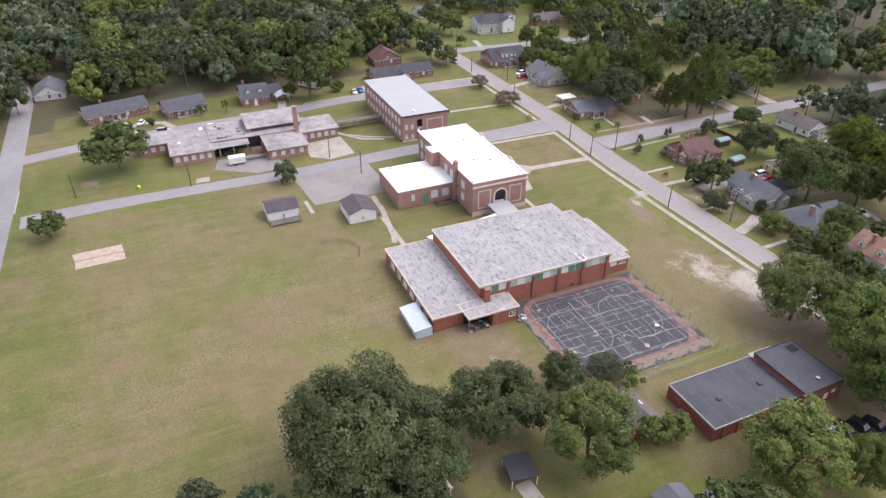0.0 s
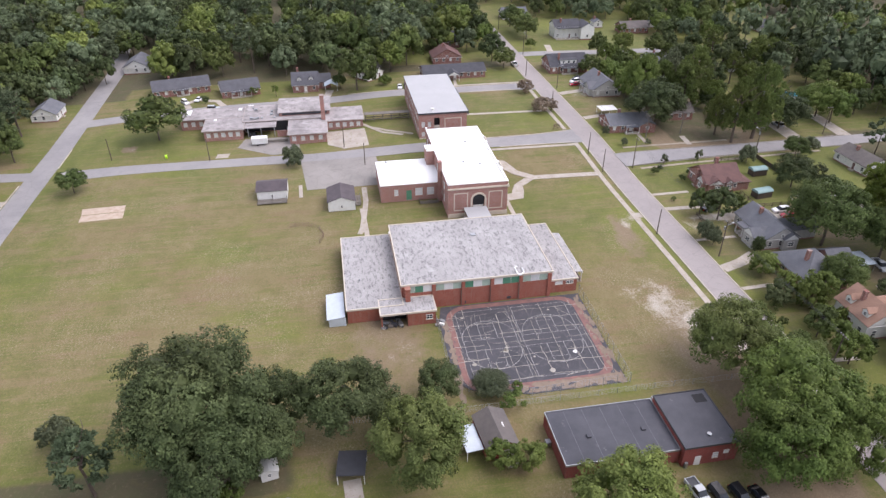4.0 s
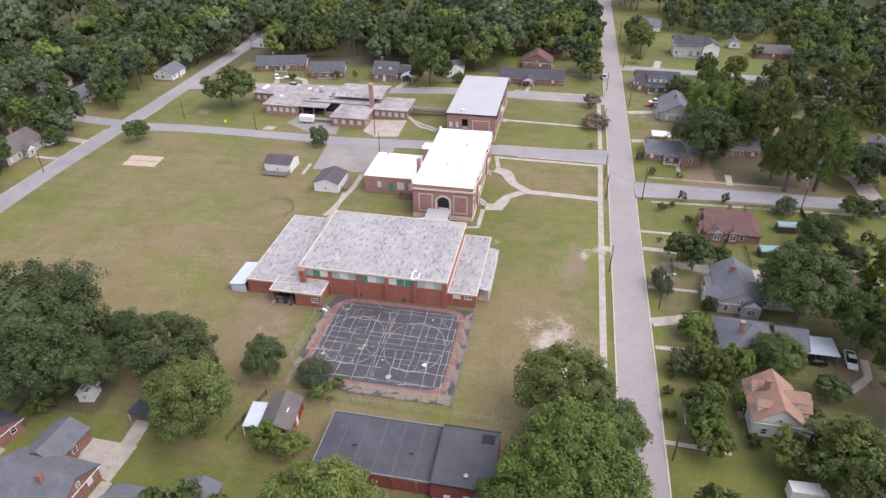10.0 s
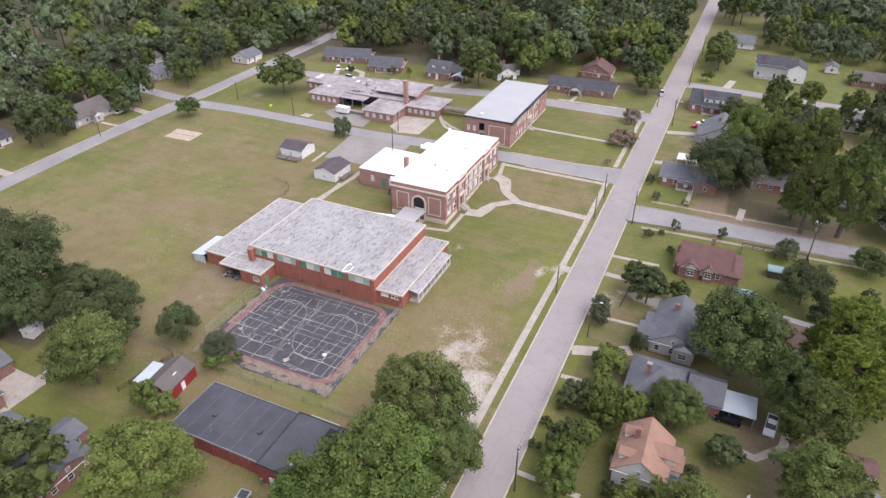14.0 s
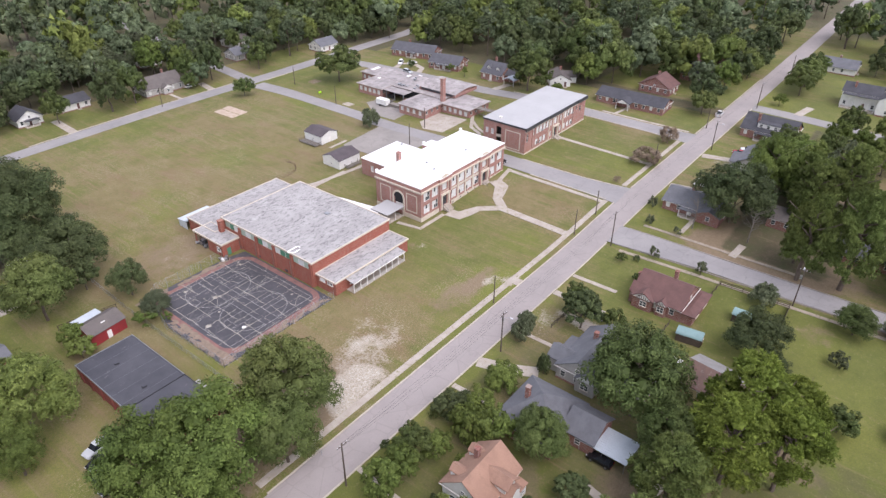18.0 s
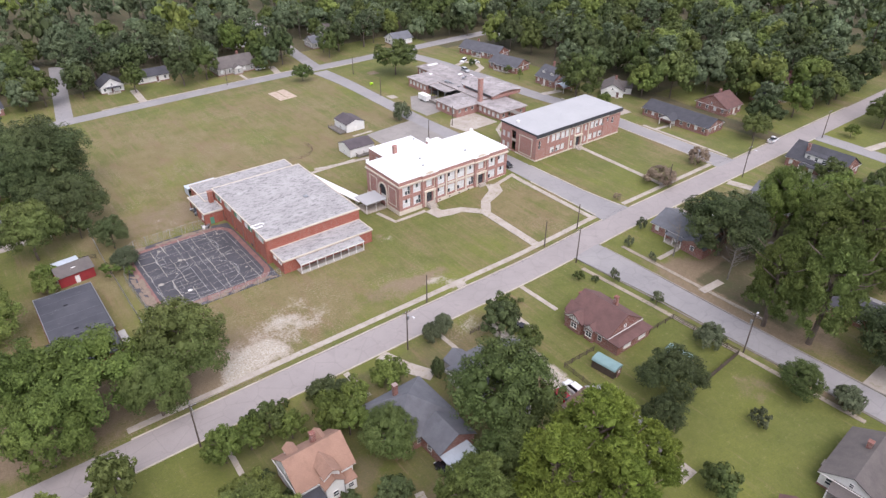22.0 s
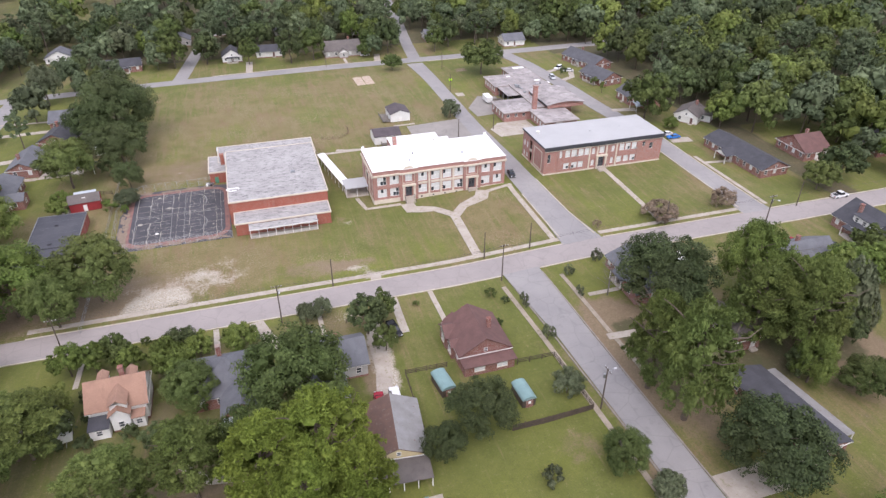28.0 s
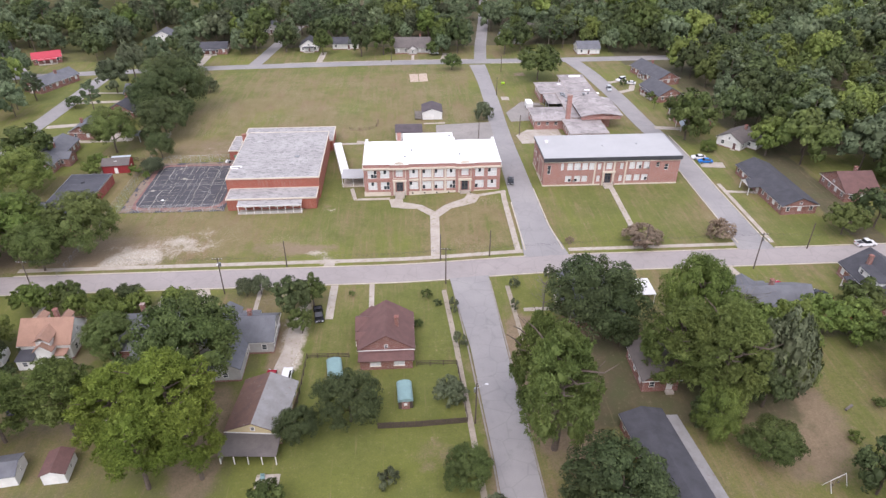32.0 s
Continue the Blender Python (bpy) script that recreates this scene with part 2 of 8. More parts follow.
# distance haze is put into this leaf colour: greyer and bluer
LEAF_HAZE = leaf("haze_tinted_leaves", (0.092, 0.119, 0.066), (0.132, 0.16, 0.09), (0.117, 0.138, 0.076))
LEAF_BROWN = leaf("brown_purple_leaves", (0.23, 0.17, 0.13), (0.28, 0.21, 0.155), (0.2, 0.16, 0.11))
TYRE = plain("tyre_rubber", (0.02, 0.02, 0.02), 0.8)
LAMP_GLASS = plain("headlight_glass", (0.7, 0.7, 0.72), 0.15)
TAIL = plain("tail_light_red", (0.35, 0.01, 0.01), 0.25)
ORANGE = plain("terracotta_orange", (0.4, 0.16, 0.06), 0.7)
LIME = plain("lime_plastic", (0.45, 0.75, 0.03), 0.5, 0.0, 0.15)


def glass_like(name, color, rough=0.12):
    n = Nodes(name)
    return n.done(n.mix(n.ramp(n.noise(0.8, 3.0), 0.4, 0.65), color, tuple(v * 0.6 for v in color)), rough)


GLASS = glass_like("window_glass", (0.05, 0.06, 0.07))
BLIND = plain("glass_with_drawn_blind", (0.6, 0.61, 0.6), 0.3, 0.0, 0.14, 2.0)
CAR_GLASS = glass_like("car_glass", (0.02, 0.024, 0.03), 0.08)


def gym_roof():
    n = Nodes("weathered_gravel_roof")
    c = n.mix(n.ramp(n.noise(0.16, 4.0, 0.6), 0.35, 0.7), (0.385, 0.372, 0.362), (0.3, 0.288, 0.28))
    c = n.mix(n.math("MULTIPLY", n.ramp(n.noise(1.5, 6.0, 0.75, n.scaled(0.5, 1.1, 1.0)), 0.5, 0.64), 0.85), c, (0.105, 0.102, 0.105))
    c = n.mix(n.math("MULTIPLY", n.ramp(n.noise(3.5, 3.0, 0.6), 0.45, 0.7), 0.35), c, (0.24, 0.235, 0.225))
    c = n.mix(n.ramp(n.noise(0.33, 5.0, 0.65, n.scaled(1.0, 1.0, 1.0)), 0.6, 0.75), c, (0.43, 0.415, 0.405))
    n.bump(n.noise(8.0, 3.0), 0.3)
    return n.done(c, 0.9)


GYM_ROOF = gym_roof()
def old_roof():
    n = Nodes("stained_grey_roof")
    c = n.mix(n.ramp(n.noise(0.13, 5.0, 0.65), 0.36, 0.64), (0.4, 0.365, 0.355), (0.235, 0.215, 0.21))
    c = n.mix(n.math("MULTIPLY", n.ramp(n.noise(0.4, 6.0, 0.7), 0.5, 0.66), 0.7), c, (0.14, 0.128, 0.122))
    c = n.mix(n.math("MULTIPLY", n.ramp(n.noise(0.22, 4.0, 0.6), 0.58, 0.7), 0.7), c, (0.5, 0.47, 0.46))
    c = n.mix(n.math("MULTIPLY", n.ramp(n.noise(4.0, 3.0), 0.4, 0.7), 0.3), c, (0.17, 0.155, 0.15))
    n.bump(n.noise(6.0, 3.0), 0.3)
    return n.done(c, 0.9)


OLD_ROOF = old_roof()
OLD_EDGE = worn("stained_roof_edge", (0.42, 0.375, 0.35), (0.26, 0.22, 0.2), 0.7, 0.9)


def asphalt(name, a, b, dark):
    n = Nodes(name)
    c = n.mix(n.ramp(n.noise(0.09, 5.0, 0.65), 0.35, 0.68), a, b)
    c = n.mix(n.math("MULTIPLY", n.ramp(n.noise(0.5, 6.0, 0.7), 0.56, 0.7), 0.5), c, dark)
    c = n.mix(n.math("MULTIPLY", n.ramp(n.noise(7.0, 3.0, 0.6), 0.4, 0.7), 0.25), c, dark)
    vor = n.node("ShaderNodeTexVoronoi", Scale=0.22)
    vor.feature = "DISTANCE_TO_EDGE"
    n.t.links.new(n.pos, vor.inputs["Vector"])
    crack = n.ramp(n.math("ADD", vor.outputs["Distance"], n.math("MULTIPLY", n.noise(2.0), 0.03)), 0.045, 0.018)
    c = n.mix(n.math("MULTIPLY", crack, 0.35), c, dark)
    n.bump(n.noise(20.0, 2.0), 0.2)
    return n.done(c, 0.9)


ROAD = asphalt("grey_asphalt", (0.3, 0.285, 0.275), (0.235, 0.225, 0.225), (0.17, 0.165, 0.165))
ROAD_MAIN = asphalt("main_road_asphalt", (0.325, 0.29, 0.275), (0.275, 0.248, 0.236), (0.21, 0.19, 0.183))
PARKING = asphalt("old_car_park_asphalt", (0.3, 0.275, 0.25), (0.22, 0.205, 0.19), (0.16, 0.15, 0.135))
COURT = asphalt("dark_court_asphalt", (0.066, 0.064, 0.074), (0.042, 0.042, 0.05), (0.13, 0.122, 0.12))
RED_PAINT = worn("faded_red_court_paint", (0.27, 0.135, 0.115), (0.16, 0.095, 0.085), 0.6, 0.9, spots=((0.085, 0.08, 0.085), 0.57))
LINE_PAINT = worn("faded_line_paint", (0.46, 0.45, 0.43), (0.2, 0.195, 0.19), 1.2, 0.9, spots=((0.075, 0.074, 0.078), 0.48))


def ground_material():
    """Grass in greens and dry tans, bare sand and leaf litter, mixed by the ground's land cover."""
    n = Nodes("grass_and_soil")
    broad, mid, fine = n.noise(0.035, 4.0, 0.6), n.noise(0.22, 5.0, 0.65), n.noise(2.2, 5.0, 0.7)
    stripe = n.noise(0.13, 4.0, 0.65, n.scaled(2.6, 0.2, 1.0))
    speck = n.noise(1.1, 7.0, 0.8)
    green = n.mix(n.ramp(mid, 0.35, 0.7), (0.1, 0.118, 0.02), (0.14, 0.146, 0.032))
    green = n.mix(n.math("MULTIPLY", n.ramp(n.noise(0.028, 4.0, 0.6), 0.48, 0.66), 0.8), green, (0.165, 0.176, 0.03))
    dry = n.mix(n.ramp(mid, 0.3, 0.7), (0.162, 0.134, 0.052), (0.212, 0.165, 0.08))
    dry = n.mix(n.ramp(n.noise(0.11, 5.0, 0.7, n.scaled(1.6, 0.5, 1.0)), 0.5, 0.72), dry, (0.2, 0.132, 0.075))
    mown = n.noise(0.42, 4.0, 0.7, n.scaled(2.4, 0.16, 1.0))
    f = n.math("ADD", n.attr("dry"), n.math("MULTIPLY", n.math("SUBTRACT", stripe, 0.5), 2.2))
    f = n.math("ADD", f, n.math("MULTIPLY", n.math("SUBTRACT", mown, 0.5), 1.5))
    f = n.math("ADD", f, n.math("MULTIPLY", n.math("SUBTRACT", broad, 0.5), 3.6))
    f = n.math("ADD", f, n.math("MULTIPLY", n.math("SUBTRACT", mid, 0.5), 0.6))
    f = n.math("ADD", f, n.math("MULTIPLY", n.math("SUBTRACT", fine, 0.5), 1.1), True)
    c = n.mix(f, green, dry)
    soil = n.mix(n.ramp(fine, 0.35, 0.7), (0.25, 0.185, 0.12), (0.165, 0.115, 0.072))
    s = n.math("ADD", n.attr("soil"), n.math("MULTIPLY", n.math("SUBTRACT", mid, 0.5), 1.1))
    s = n.ramp(n.math("ADD", s, n.math("MULTIPLY", n.math("SUBTRACT", fine, 0.5), 0.6)), 0.35, 0.75)
    c = n.mix(s, c, soil)
    sand = n.mix(n.ramp(fine, 0.38, 0.62), (0.56, 0.52, 0.46), (0.33, 0.275, 0.205))
    d = n.math("ADD", n.attr("sand"), n.math("MULTIPLY", n.math("SUBTRACT", mid, 0.5), 1.7))
    d = n.ramp(n.math("ADD", d, n.math("MULTIPLY", n.math("SUBTRACT", fine, 0.5), 1.7)), 0.42, 0.8)
    c = n.mix(d, c, sand)
    litter = n.mix(n.ramp(mid, 0.35, 0.7), (0.1, 0.075, 0.045), (0.075, 0.08, 0.032))
    c = n.mix(n.ramp(n.math("ADD", n.attr("litter"), n.math("MULTIPLY", n.math("SUBTRACT", mid, 0.5), 0.8)), 0.35, 0.7), c, litter)
    c = n.mix(n.math("MULTIPLY", n.ramp(n.noise(3.2, 5.0, 0.75), 0.42, 0.66), 0.45), c, (0.06, 0.066, 0.022))
    c = n.mix(n.math("MULTIPLY", n.ramp(speck, 0.56, 0.68), 0.4), c, (0.27, 0.225, 0.14))
    c = n.mix(n.math("MULTIPLY", n.ramp(speck, 0.46, 0.34), 0.4), c, (0.06, 0.07, 0.022))
    c = n.mix(n.math("MULTIPLY", n.ramp(n.noise(1.7, 8.0, 0.85), 0.63, 0.7), 0.45), c, (0.42, 0.36, 0.27))
    c = n.mix(n.math("MULTIPLY", n.ramp(mown, 0.58, 0.7), 0.3), c, (0.235, 0.175, 0.105))
    flecks = n.math("MULTIPLY", n.ramp(n.noise(2.2, 6.0, 0.9), 0.535, 0.6), n.ramp(n.noise(0.05, 3.0, 0.6), 0.45, 0.6))
    flecks = n.math("MULTIPLY", flecks, n.ramp(n.attr("dry"), 0.3, 0.75))
    c = n.mix(n.math("MULTIPLY", flecks, 0.5), c, (0.42, 0.36, 0.26))
    n.bump(n.noise(5.0, 5.0, 0.7), 0.5, 0.08)
    return n.done(c, 0.95)


GRASS = ground_material()


# ---- mesh helpers ----
def step(a, b, v):
    u = min(1.0, max(0.0, (v - a) / (b - a)))
    return u * u * (3 - 2 * u)


def land(x, y):
    """Height of the ground: a gentle rise towards the east, a fall beyond the field."""
    rise = 1.5 * step(150, 195, x) * step(-30, -75, y)
    if y < -140:
        rise *= 1 - 0.6 * step(-140, -190, y)
    return rise - 1.2 * step(20, 60, y)


def mesh_of(name, bm, material):
    me = bpy.data.meshes.new(name)
    bmesh.ops.recalc_face_normals(bm, faces=bm.faces)
    bm.to_mesh(me)
    bm.free()
    me.materials.append(material)
    return me


def part(name, bm, material, parent=None, label="", at=None):
    """Links a bmesh as one mesh object under a thing or a part."""
    me = bm if isinstance(bm, bpy.types.Mesh) else mesh_of(name, bm, material)
    ob = new(name, me)
    ob.parent = parent
    if at is not None:
        ob.matrix_basis = at
    if label:
        ob["label"] = label
    return ob


def thing(name, x, y, label, category, group="", rot=0.0, z=None):
    ob = new(name)
    ob.matrix_basis = pose(x, y, land(x, y) if z is None else z, 0, 0, rot)
    return tagged(ob, label, category, group)


def box(bm, x0, x1, y0, y1, z0, z1, m=None):
    vs = [bm.verts.new((x, y, z)) for z in (z0, z1) for x, y in ((x0, y0), (x1, y0), (x1, y1), (x0, y1))]
    if m is not None:
        for v in vs:
            v.co = m @ v.co
    for f in ((0, 3, 2, 1), (4, 5, 6, 7), (0, 1, 5, 4), (1, 2, 6, 5), (2, 3, 7, 6), (3, 0, 4, 7)):
        bm.faces.new([vs[i] for i in f])
    return vs


def boxes(*rows):
    bm = bmesh.new()
    for r in rows:
        box(bm, *r)
    return bm


def prism(bm, pts, z0, z1):
    """An upright prism on a polygon of (x, y)."""
    lo = [bm.verts.new((x, y, z0)) for x, y in pts]
    hi = [bm.verts.new((x, y, z1)) for x, y in pts]
    n = len(pts)
    bm.faces.new(lo[::-1])
    bm.faces.new(hi)
    for i in range(n):
        bm.faces.new((lo[i], lo[(i + 1) % n], hi[(i + 1) % n], hi[i]))


def tube(bm, a, b, r0, r1=None, seg=8):
    a, b = Vector(a), Vector(b)
    r1 = r0 if r1 is None else r1
    q = (b - a).to_track_quat("Z", "Y")
    rings = []
    for p, r in ((a, r0), (b, r1)):
        rings.append([bm.verts.new(p + q @ Vector((r * math.cos(2 * math.pi * i / seg), r * math.sin(2 * math.pi * i / seg), 0))) for i in range(seg)])
    for i in range(seg):
        j = (i + 1) % seg
        bm.faces.new((rings[0][i], rings[0][j], rings[1][j], rings[1][i]))
    bm.faces.new(rings[0][::-1])
    bm.faces.new(rings[1])


# ---- the ground ----
# ellipses of land cover: x, y, half width, half depth, strength
DRY = [(38, -28, 14, 60, -0.9), (205, 22, 20, 14, -0.3), (58, -147, 18, 13, -0.7), (25, 0, 40, 45, -0.35), (330, -180, 60, 70, -0.4), (150, -10, 75, 55, 0.34), (120, -20, 40, 25, 0.25), (88, -111, 24, 15, 0.85), (90, -45, 25, 16, 0.45), (115, -115, 25, 9, 0.35), (176, -106, 11, 17, 0.8),
       (225, -20, 20, 40, 0.25), (205, 25, 14, 14, 0.1), (130, -105, 14, 10, 0.2), (100, 10, 40, 20, 0.1), (153, -108, 11, 16, -0.35), (217, -104, 20, 16, -0.25), (160, -148, 14, 14, -0.75), (145, -192, 34, 24, -0.6), (158, -170, 10, 9, -0.6), (190, -146, 10, 9, -0.5), (208, 10, 14, 20, -0.35), (60, -115, 15, 15, 0.4),
       (72, -55, 10, 40, 0.3), (50, -90, 22, 20, 0.4), (112, -146, 12, 8, 0.3), (128, -140, 10, 6, 0.4), (215, -150, 20, 12, 0.3), (235, -150, 20, 12, 0.35)]
SOIL = [(224, -186, 14, 16, 0.6), (60, -118, 22, 9, 0.6), (188, -168, 12, 24, 0.5), (204, -166, 18, 16, 0.6), (92, -50, 17, 10, 0.62), (112, -32, 14, 9, 0.3), (84, -117, 17, 10, 0.72), (122, -117.5, 10, 5, 0.6), (133, -118.5, 7, 3, 0.65), (160, -188, 6, 5, 0.5), (133, -96, 3, 2, 0.5), (190, -70, 3, 6, 0.3), (129, -158, 3.5, 12, 0.75),
        (184, -175, 7, 22, 0.6), (183, -160, 6, 10, 0.5), (226, -175, 10, 20, 0.45), (119, -182, 5, 16, 1.2), (169.2, -170, 2, 35, 0.6), (179, -165, 2.2, 30, 0.6), (98, -172, 6, 7, 0.6), (98, -135.5, 40, 1, 0.3), (50, -112, 16, 10, 0.5), (128, -141, 8, 3, 0.5),
        (153, 0, 5, 3, 0.3), (209, 26, 3.6, 3, 1.0), (170, -198, 4, 6, 0.45), (40, -116, 10, 12, 0.5), (95, -176, 10, 6, 0.6), (80, -176, 8, 8, 0.5), (62, -38, 6, 8, 0.45), (230, -140, 30, 3, 0.3), (88, -158, 8, 5, 0.5)]
SAND = [(91, -116.5, 16, 8, 0.46), (86, -121, 8, 4.5, 0.5), (81, -124, 5, 2.5, 0.4), (100, -111, 10, 6, 0.3), (92, -119, 4, 3, 0.2), (90, -53, 6, 4, 0.36), (132, -121, 5, 1.5, 0.6), (134, -97, 2.5, 1.5, 0.5), (132, -153, 2.4, 13, 1.3),
        (128, -139, 6, 2.5, 0.5), (232, -144, 4, 5, 0.5), (209, 26, 3.2, 3, 0.4), (136, -124, 4, 2, 0.75), (134, -120.6, 5, 1.2, 0.45)]


def cover(rows, x, y):
    v = np.zeros_like(x)
    for cx, cy, a, b, s in rows:
        v += s * np.clip(1.35 - ((x - cx) / a) ** 2 - ((y - cy) / b) ** 2, 0, 1)
    return v


def axis(a, b, s, far):
    out = [a - d for d in far[::-1]] + list(np.arange(a, b + 0.1, s)) + [b + d for d in far]
    return np.array(out)


def build_ground():
    far = [10, 25, 50, 90, 150, 240, 380, 600, 1000, 1600, 2600]
    xs, ys = axis(-60, 360, 2.5, far), axis(-300, 190, 2.5, far)
    X, Y = np.meshgrid(xs, ys)
    x, y = X.ravel(), Y.ravel()
    z = np.array([land(a, b) for a, b in zip(x, y)]) - 0.03
    nx, ny = len(xs), len(ys)
    faces = [(j * nx + i, j * nx + i + 1, (j + 1) * nx + i + 1, (j + 1) * nx + i) for j in range(ny - 1) for i in range(nx - 1)]
    me = bpy.data.meshes.new("ground")
    me.from_pydata(np.stack([x, y, z], 1).tolist(), [], faces)
    open_field = ((x > 68) & (x < 258) & (y > -136) & (y < 60)).astype(float)
    yards = ((y < -134) & (y > -215) & (x > 60) & (x < 182)).astype(float) * ((x > 125) & (y > -215)).astype(float)
    strip = ((y > 38) & (y < 78) & (x > 20) & (x < 262)).astype(float)
    front = ((x > 250) & (x < 275) & (y > -130) & (y < 40)).astype(float)
    lots = ((x > 175) & (x < 300) & (y < -134) & (y > -160)).astype(float) + ((x > 284) & (x < 440) & (y > -300) & (y < -70)).astype(float) + ((x < 60) & (x > -60) & (y < 60) & (y > -128)).astype(float)
    litter = 0.75 - 0.75 * np.clip(open_field + yards + strip + front + lots, 0, 1)
    litter -= 0.42 * ((x > 182) & (x < 300) & (y < -160) & (y > -260) & ((x > 229) | (y < -184)))
    near = ((x > 30) & (x < 70) & (y < -134) & (y > -158)).astype(float) * 1.6 + ((x > 40) & (x < 76) & (y > -128) & (y < -30)).astype(float) + ((x < 40) & (y > -90)).astype(float) * 0.5 + ((y < -134) & (x > 60) & (x < 130)).astype(float) * 0.6
    litter -= 0.5 * np.clip(near, 0, 1.6)
    for name, v in (("dry", 0.3 + cover(DRY, x, y)), ("soil", cover(SOIL, x, y)), ("sand", cover(SAND, x, y)), ("litter", np.clip(litter, 0, 1))):
        at = me.attributes.new(name, "FLOAT", "POINT")
        at.data.foreach_set("value", v.astype(np.float32))
    me.materials.append(GRASS)
    me.shade_smooth()
    tagged(new("ground", me), "mown grass field with dry patches and bare sandy soil", "ground", kind="structure")


build_ground()


def strip(name, pts, widths, material, label, category, lift=0.02, thick=0.08, spacing=3.0):
    """A paved band that follows a line of (x, y) over the land, with its own thickness."""
    P, W = [], []
    ws = widths if isinstance(widths, (list, tuple)) else [widths] * len(pts)
    for (a, b), (u, v) in zip(zip(pts, pts[1:]), zip(ws, ws[1:])):
        n = max(1, int(math.dist(a, b) / spacing))
        for i in range(n):
            P.append((a[0] + (b[0] - a[0]) * i / n, a[1] + (b[1] - a[1]) * i / n))
            W.append(u + (v - u) * i / n)
    P.append(pts[-1])
    W.append(ws[-1])
    bm = bmesh.new()
    rows = []
    for i, (p, w) in enumerate(zip(P, W)):
        a, b = P[max(0, i - 1)], P[min(len(P) - 1, i + 1)]
        d = Vector((b[0] - a[0], b[1] - a[1])).normalized()
        n = Vector((-d.y, d.x)) * w / 2
        l, r = (p[0] + n.x, p[1] + n.y), (p[0] - n.x, p[1] - n.y)
        mid = (land(*l) + land(*r)) / 2
        rows.append([bm.verts.new((*q, max(land(*q), mid) + lift + dz)) for q in (l, r) for dz in (-thick, 0.0)])
    for a, b in zip(rows, rows[1:]):
        bm.faces.new((a[1], a[3], b[3], b[1]))
        bm.faces.new((a[0], a[1], b[1], b[0]))
        bm.faces.new((a[3], a[2], b[2], b[3]))
    for e in (rows[0], rows[-1]):
        bm.faces.new((e[0], e[1], e[3], e[2]))
    return tagged(part(name, bm, material), label, category, kind="structure")


def patch(name, pts, material, label, category, lift=0.025, thick=0.1):
    bm = bmesh.new()
    top = [bm.verts.new((x, y, land(x, y) + lift)) for x, y in pts]
    low = [bm.verts.new((x, y, land(x, y) + lift - thick)) for x, y in pts]
    f = bm.faces.new(top)
    for i in range(len(pts)):
        j = (i + 1) % len(pts)
        bm.faces.new((low[i], low[j], top[j], top[i]))
    bmesh.ops.triangulate(bm, faces=[f])
    return tagged(part(name, bm, material), label, category, kind="structure")


def curb(name, pts, label="pale concrete kerb along the road", material=None):
    return strip(name, pts, 0.3, material or KERB, label, "kerb", 0.13, 0.3)


# ---- roads ----
MAIN_Y = -130.8
strip("road_main", [(-330, MAIN_Y - 1), (-60, MAIN_Y), (150, MAIN_Y), (250, MAIN_Y + 0.2), (330, MAIN_Y + 0.5), (700, MAIN_Y + 4)], 7.6, ROAD_MAIN, "worn grey-brown asphalt street", "road", 0.03)
strip("road_school_lane", [(191.4, -127.2), (190.6, -110), (190.6, -60), (191.8, -15), (192, 12), (191.6, 44)], [11.5, 8.0, 7.0, 6.2, 6.2, 7.5], ROAD, "narrow grey asphalt lane between the school buildings", "road", 0.045)
strip("road_east_lane", [(246, -127.2), (246.3, -110), (246.8, -60), (244.5, -10), (241, 25), (238, 48)], [9.5, 7.2, 7.2, 7.2, 7.2, 7.5], ROAD, "grey asphalt lane east of the classroom block", "road", 0.045)
strip("road_back", [(-90, 22), (20, 40), (78, 46), (150, 50), (215, 50), (300, 52), (420, 70)], [7, 7, 7.2, 7.5, 7.5, 7.5, 7.5], ROAD, "pale grey asphalt street behind the field", "road", 0.035)
strip("road_side", [(171, -134.4), (172.6, -160), (173.8, -190), (174.5, -225), (178, -330)], [9.5, 7.4, 7.0, 7.0, 7.0], ROAD, "patched asphalt side street", "road", 0.045)
strip("road_cross", [(292, -134.2), (291, -200), (290, -330)], 7, ROAD, "asphalt cross street among houses", "road", 0.045)
strip("road_north", [(194, 53), (197, 80), (204, 130), (215, 220)], 6, ROAD, "asphalt street running into the woods", "road", 0.045)
strip("road_west_north", [(86, 49), (90, 75), (98, 125)], 6, ROAD, "asphalt street between houses", "road", 0.045)
strip("road_west", [(24, 42), (23, 20), (21, -20), (17, -60), (10, -100), (6, -128)], 7, ROAD, "pale residential street", "road", 0.04)
strip("road_far_west", [(-15, 38), (-30, 60), (-60, 110)], 6, ROAD, "asphalt street under trees", "road", 0.05)
curb("kerb_main_north_w", [(60, -126.85), (186, -126.85)])
curb("kerb_main_north_m", [(197.5, -126.85), (241.5, -126.7)])
curb("kerb_main_north_e", [(251, -126.5), (330, -126.2)])
curb("kerb_main_south_w", [(-20, -134.75), (166, -134.75)])
curb("kerb_main_south_e", [(176, -134.7), (290, -134.4)])
curb("kerb_side_w", [(166.6, -136.5), (168.4, -160), (170, -190), (170.6, -222)], "old grey kerb along the side street", KERB_SIDE)
curb("kerb_side_e", [(175.8, -136.5), (176.6, -160), (177.5, -190), (178.4, -222)], "old grey kerb along the side street", KERB_SIDE)
curb("kerb_lane_w", [(186.4, -124), (186.6, -98)])
curb("kerb_lane_e", [(196.2, -124.5), (194.9, -112), (194.5, -90)])
curb("kerb_lane_two_w", [(242.4, -124), (242.6, -100), (243.1, -70)])
curb("kerb_lane_two_e", [(250.2, -124), (250, -95), (250.6, -50)])
